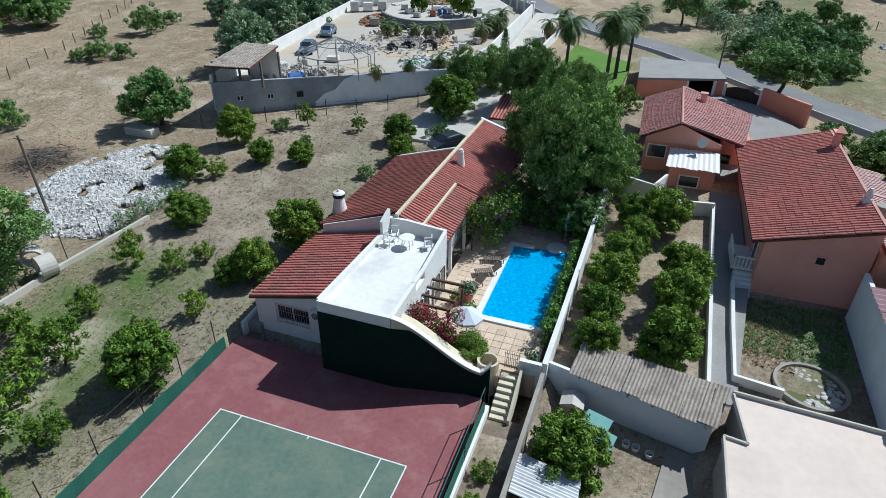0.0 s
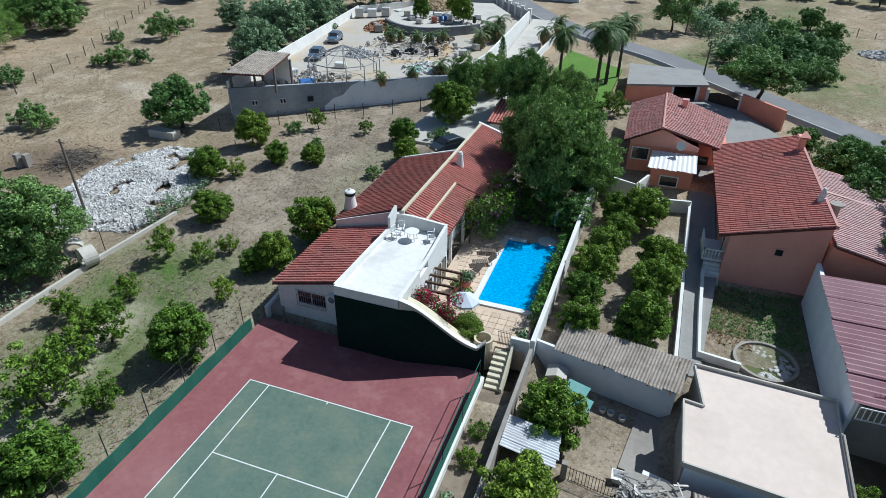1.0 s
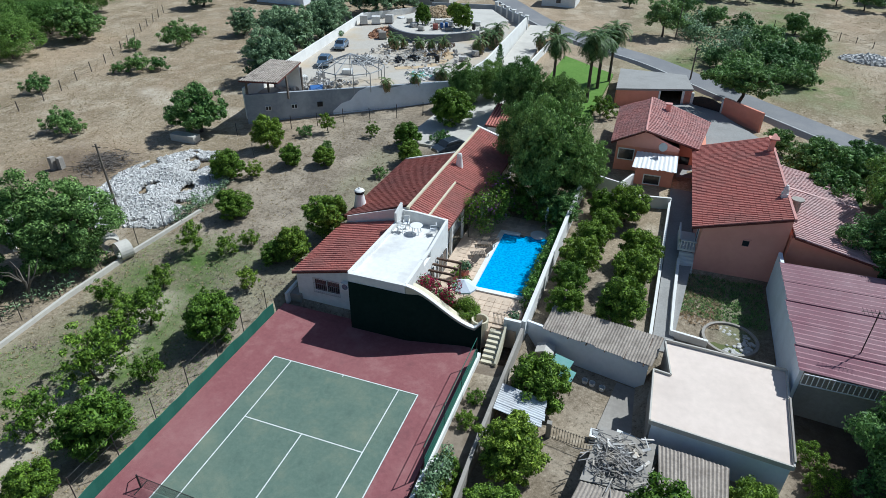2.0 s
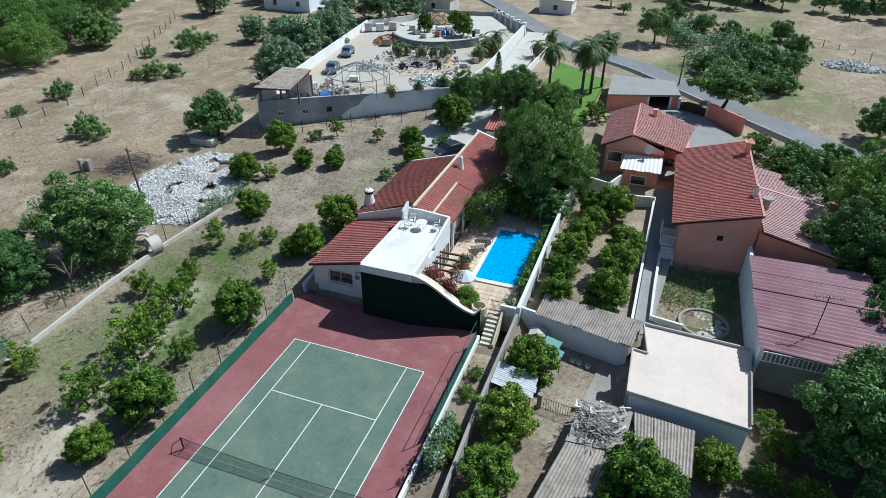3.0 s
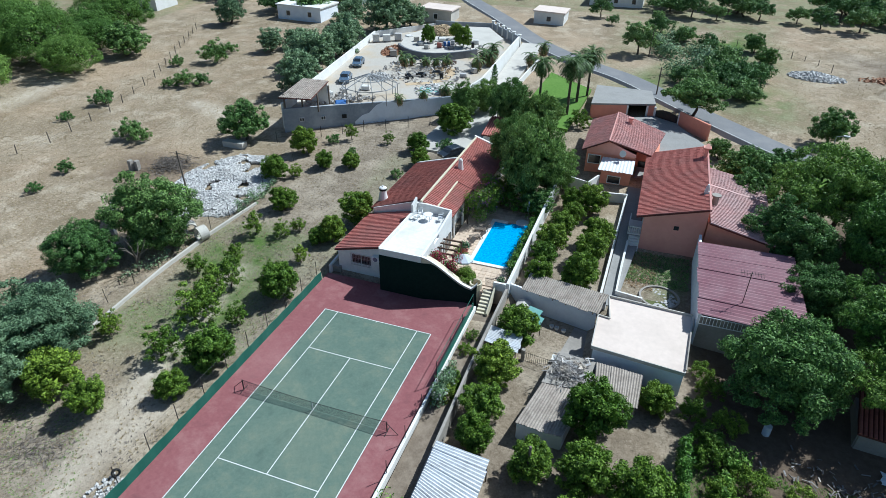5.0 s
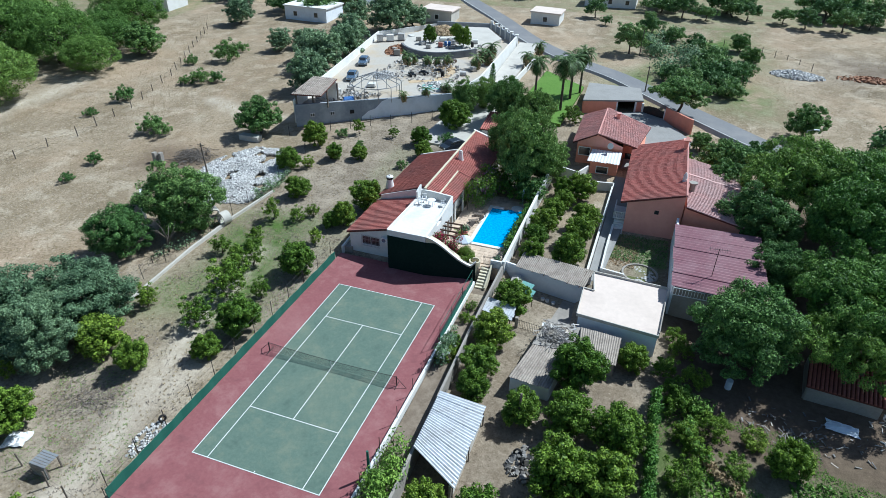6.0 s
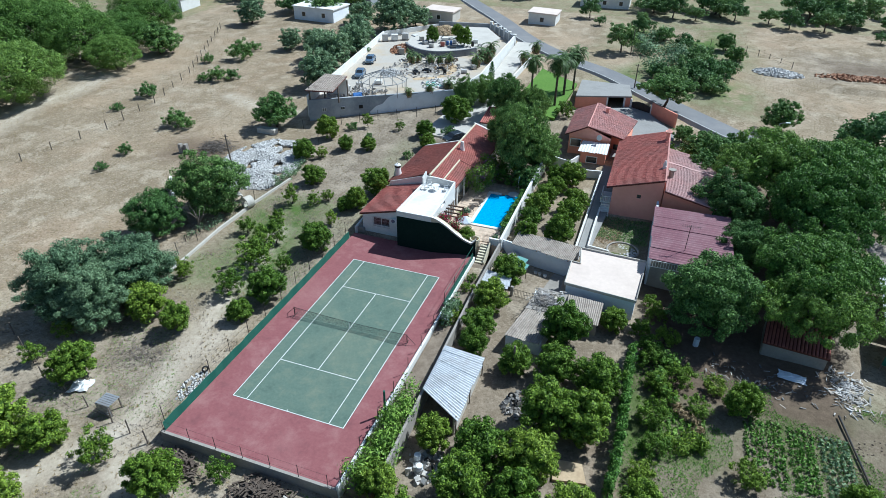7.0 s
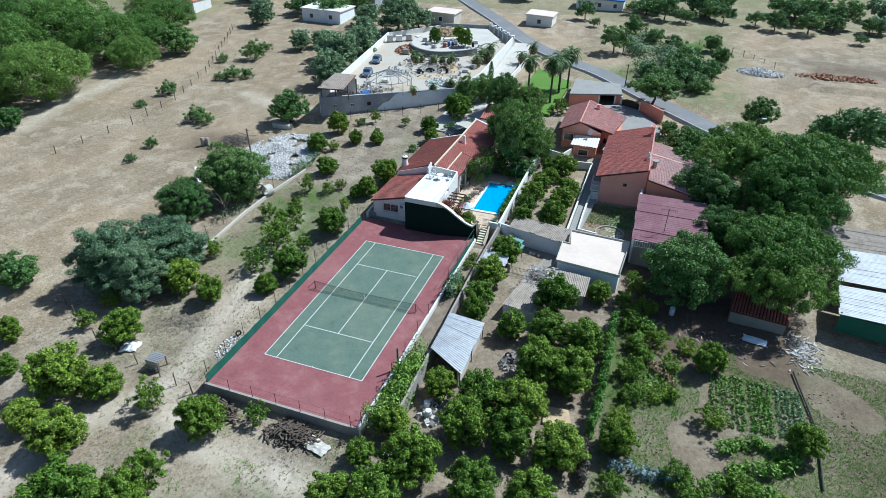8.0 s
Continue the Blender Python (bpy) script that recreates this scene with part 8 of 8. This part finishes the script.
slab(bm, [(17.0, 13.6, -0.52), (19.8, 13.2, -0.52), (19.8, 17.9, -0.5), (17.8, 18.2, -0.5)], 0.5)
solo("yard_slab", bm, M["concrete"], "grey concrete slab between the sheds", "slab", kind="structure")
bm = B()
slab(bm, [(23.0, -10.4, -0.5), (25.6, -9.9, -0.5), (25.0, -8.2, -0.4), (22.8, -8.5, -0.4)], 0.4)
solo("yard_slab", bm, M["sand"], "sandy concrete patch among citrus trees", "slab", kind="structure")


def iron_fence():
    f = empty("iron_fence", (15.4, 11.2, 0.2), "low rusty iron railing with pier", "fence")
    bm = B()
    for k in range(18):
        x = 14.4 + 0.17 * k
        rod(bm, (x, 11.3 - 0.12 * (x - 14.4), 0.0), (x, 11.3 - 0.12 * (x - 14.4), 1.15), 0.015, n=4)
    for z in (0.15, 1.05):
        rod(bm, (14.4, 11.3, z), (17.4, 10.94, z), 0.02, n=4)
    part("railing", bm, M["darkmetal"], f)
    part("pier", box(B(), 14.1, 14.4, 11.2, 11.5, -0.3, 1.3), M["concrete"], f)


iron_fence()


def wash_tub(x, y, z):
    t = empty("wash_tub", (x, y, z), "white plastic tub on bare ground", "tub")
    bm = B()
    n = [(-0.55, -0.35), (0.55, -0.35), (0.55, 0.35), (-0.55, 0.35)]
    o = [[bm.verts.new((x + a * s, y + b * s, z + h)) for a, b in n] for s, h in ((0.8, 0), (1.0, 0.4), (0.9, 0.4), (0.72, 0.05))]
    for p, q in zip(o, o[1:]):
        for k in range(4):
            bm.faces.new((p[k], p[(k + 1) % 4], q[(k + 1) % 4], q[k]))
    bm.faces.new(o[0][::-1])
    bm.faces.new(o[-1])
    part("shell", bm, M["plastic_white"], t)


wash_tub(17.2, 12.2, 0.1)
loose_sheet("white_board", [(18.0, 11.6, 0.5), (19.4, 11.3, 0.5), (19.6, 12.6, 0.6), (18.2, 12.9, 0.6)], "plastic_white", "white board lying in the yard")


def tyre(x, y, z, turn):
    t = empty("old_tyre", (x, y, z), "old black tyre leaning among scrap", "tyre")
    bm = B()
    bmesh.ops.create_circle(bm, segments=5, radius=0.09, matrix=pose(0.25, 0, 0, 90))
    bmesh.ops.spin(bm, geom=bm.verts[:] + bm.edges[:], cent=(0, 0, 0), axis=(0, 0, 1), angle=2 * math.pi, steps=18)
    bmesh.ops.transform(bm, matrix=pose(x, y, z + 0.25, 75, 0, turn), verts=bm.verts)
    part("carcass", bm, M["tyre"], t)


for q in ((17.9, -3.2, -0.35, 20), (18.5, -3.9, -0.35, 70), (13.2, -12.2, -0.7, 40), (13.8, -12.6, -0.7, 110), (-10.2, -9.8, -0.5, 60)):
    tyre(*q)


def drum(x, y):
    z = ground_z(x, y)
    d = empty("metal_drum", (x, y, z), "upright pale blue metal drum", "drum")
    lathe_part("body", d, (x, y, z - 0.05), [(0.28, 0), (0.28, 0.28), (0.3, 0.3), (0.28, 0.32), (0.28, 0.6), (0.3, 0.62), (0.28, 0.64), (0.28, 0.92)], "bluepaint", 16)


for q in ((12.4, -12.3), (12.9, -13.2), (33.6, 9.8)):
    drum(*q)


def pallet_cage(x, y):
    z = ground_z(x, y)
    c = empty("crate", (x, y, z), "grey slatted crate standing on soil", "crate")
    for k in range(6):
        part("slat", box(B(), x - 0.75, x + 0.75, y - 0.62 + 0.22 * k, y - 0.44 + 0.22 * k, z + 1.2, z + 1.24), M["steel"], c)
    for k in range(5):
        part("slat", box(B(), x - 0.75, x + 0.75, y - 0.66, y - 0.62, z + 0.02 + 0.24 * k, z + 0.2 + 0.24 * k), M["steel"], c)
    for a, b in ((-0.7, -0.55), (0.7, -0.55), (-0.7, 0.55), (0.7, 0.55)):
        part("corner_post", box(B(), x + a - 0.05, x + a + 0.05, y + b - 0.05, y + b + 0.05, z - 0.1, z + 1.2), M["pole"], c)


pallet_cage(-15.2, -16.4)


def crumpled_sheet(name, x, y, w, d, h, turn, mat, label, seed):
    """A sheet thrown down in folds."""
    n, verts, faces = 13, [], []
    m = pose(x, y, ground_z(x, y), 0, 0, turn)
    for side in (0.0, -0.02):
        for j in range(n):
            for i in range(n):
                u, v = i / (n - 1) - 0.5, j / (n - 1) - 0.5
                e = 1 - max(abs(u), abs(v)) * 2
                r = noise.noise((u * 5, v * 5, seed)) * 0.5 + noise.noise((u * 11, v * 11, seed + 3)) * 0.35
                k = 1 + 0.35 * noise.noise((u * 3, v * 3, seed + 7))
                verts.append(tuple(m @ Vector((u * w * k, v * d * k, 0.12 + side + h * (0.25 + 0.75 * e) * (0.6 + r)))))
    for lay in (0, n * n):
        for j in range(n - 1):
            for i in range(n - 1):
                q = lay + j * n + i
                faces.append((q, q + 1, q + n + 1, q + n))
    solo(name, raw_mesh(name, verts, faces, M[mat]), None, label, "sheet")


crumpled_sheet("white_tarpaulin", -19.8, -15.2, 1.8, 1.6, 0.7, 20, "plastic_white", "crumpled white tarpaulin on orchard soil", 4)
crumpled_sheet("white_tarpaulin", 4.9, -19.6, 2.2, 1.4, 0.35, -10, "paleconcrete", "crumpled pale sheet below the court wall", 9)
crumpled_sheet("white_sack", 10.9, -18.0, 1.1, 0.9, 0.6, 35, "plastic_white", "crumpled white sack beside the court corner", 14)
loose_sheet("blue_tarpaulin", [(-25.6, 52.2, 5.6), (-24.2, 53.2, 5.6), (-24.8, 54.4, 5.9), (-26.2, 53.4, 5.9)], "bluesheet", "blue tarpaulin behind the retaining wall")
crumpled_sheet("blue_tarpaulin", 42.2, 8.0, 2.4, 1.2, 0.4, -8, "bluepaint", "pale blue sheet thrown down under the pines", 21)


def vegetable_bed(name, x0, x1, y0, y1, rows, material, label):
    cs = []
    g = random.Random(rows)
    for r in range(rows):
        x = x0 + (x1 - x0) * (r + 0.5) / rows
        n = int((y1 - y0) / 0.33)
        cs += [(x + g.uniform(-0.08, 0.08), y0 + (y1 - y0) * k / n, ground_z(x, y0 + (y1 - y0) * k / n) + 0.12) for k in range(n) if g.random() > 0.12]
    v, f = leaf_cloud(rows, cs, [0.2] * len(cs), 12, 0.13, 0.6)
    solo(name, raw_mesh(name, v, f, M[material]), None, label, "crop", kind="stuff")


vegetable_bed("cabbage_rows", 43.3, 45.7, -4.6, 1.6, 5, "green_olive", "rows of blue-green cabbages in plot")
vegetable_bed("bean_rows", 40.9, 43.0, -4.8, 1.7, 5, "green_bright", "rows of low green crop in plot")
vegetable_bed("crop_rows", 37.5, 40.6, -5.0, 1.8, 7, "green_bright", "dense low green crop in plot")
vegetable_bed("cabbage_rows", 29.5, 34.5, -3.5, 0.5, 9, "green_bright", "thick patch of green vegetables")
build_hedge("straw_heap", [(31.6, 0.6), (34.4, -1.6)], 0.6, 0.5, -0.4, "straw", "low heap of dry brown straw", 80, 0.12, None, 0.3, 33, "heap")
bm = B()
for a, b in (((45.4, 4.2, 0.1), (46.6, -3.0, -0.3)), ((46.6, -3.0, -0.3), (46.2, -9.5, -0.6))):
    rod(bm, a, b, 0.09, n=8)
solo("irrigation_pipe", bm, M["darkmetal"], "long dark irrigation pipe on the ground", "pipe")


def lane_lamp(x, y):
    z = ground_z(x, y)
    l = empty("street_lamp", (x, y, z), "grey lamp post with white lantern head", "street lamp")
    bm = B()
    rod(bm, (x, y, z - 0.3), (x, y, z + 5.2), 0.08, 0.05)
    rod(bm, (x, y, z + 5.2), (x + 0.9, y - 0.2, z + 5.5), 0.04)
    part("post", bm, M["steel"], l)
    part("lantern", box(B(), x + 0.7, x + 1.4, y - 0.35, y - 0.05, z + 5.42, z + 5.55), M["plastic_white"], l)


lane_lamp(44.0, 57.5)

# paving of the pool terrace
PAVE = raw_mesh("paving_stone", [(x * 0.295, y * 0.295, z) for x, y, z in ((-1, -1, 0), (1, -1, 0), (1, 1, 0), (-1, 1, 0))] + [(x * 0.28, y * 0.28, 0.06) for x, y in ((-1, -1), (1, -1), (1, 1), (-1, 1))], [(4, 5, 6, 7), (0, 1, 5, 4), (1, 2, 6, 5), (2, 3, 7, 6), (3, 0, 4, 7)], M["paving"])
pg = random.Random(12)
for i in range(12):
    for j in range(32):
        x, y = 3.4 + 0.6 * i, 17.3 + 0.6 * j
        if 5.2 < x < 10.6 and 22.6 < y < 33.2 or x > 10.1 or (y < 19.2 and x > 8.1) or y < 17.2 + 0.21 * (x - 3) + 0.75 or y > 35.8:
            continue
        s = part("paving_stone", PAVE, None, DECK)
        s.location = (x, y, 1.235 + pg.uniform(0, 0.012))
        s.rotation_euler = (0, 0, radians(90 * pg.randrange(4) + pg.uniform(-1, 1)))
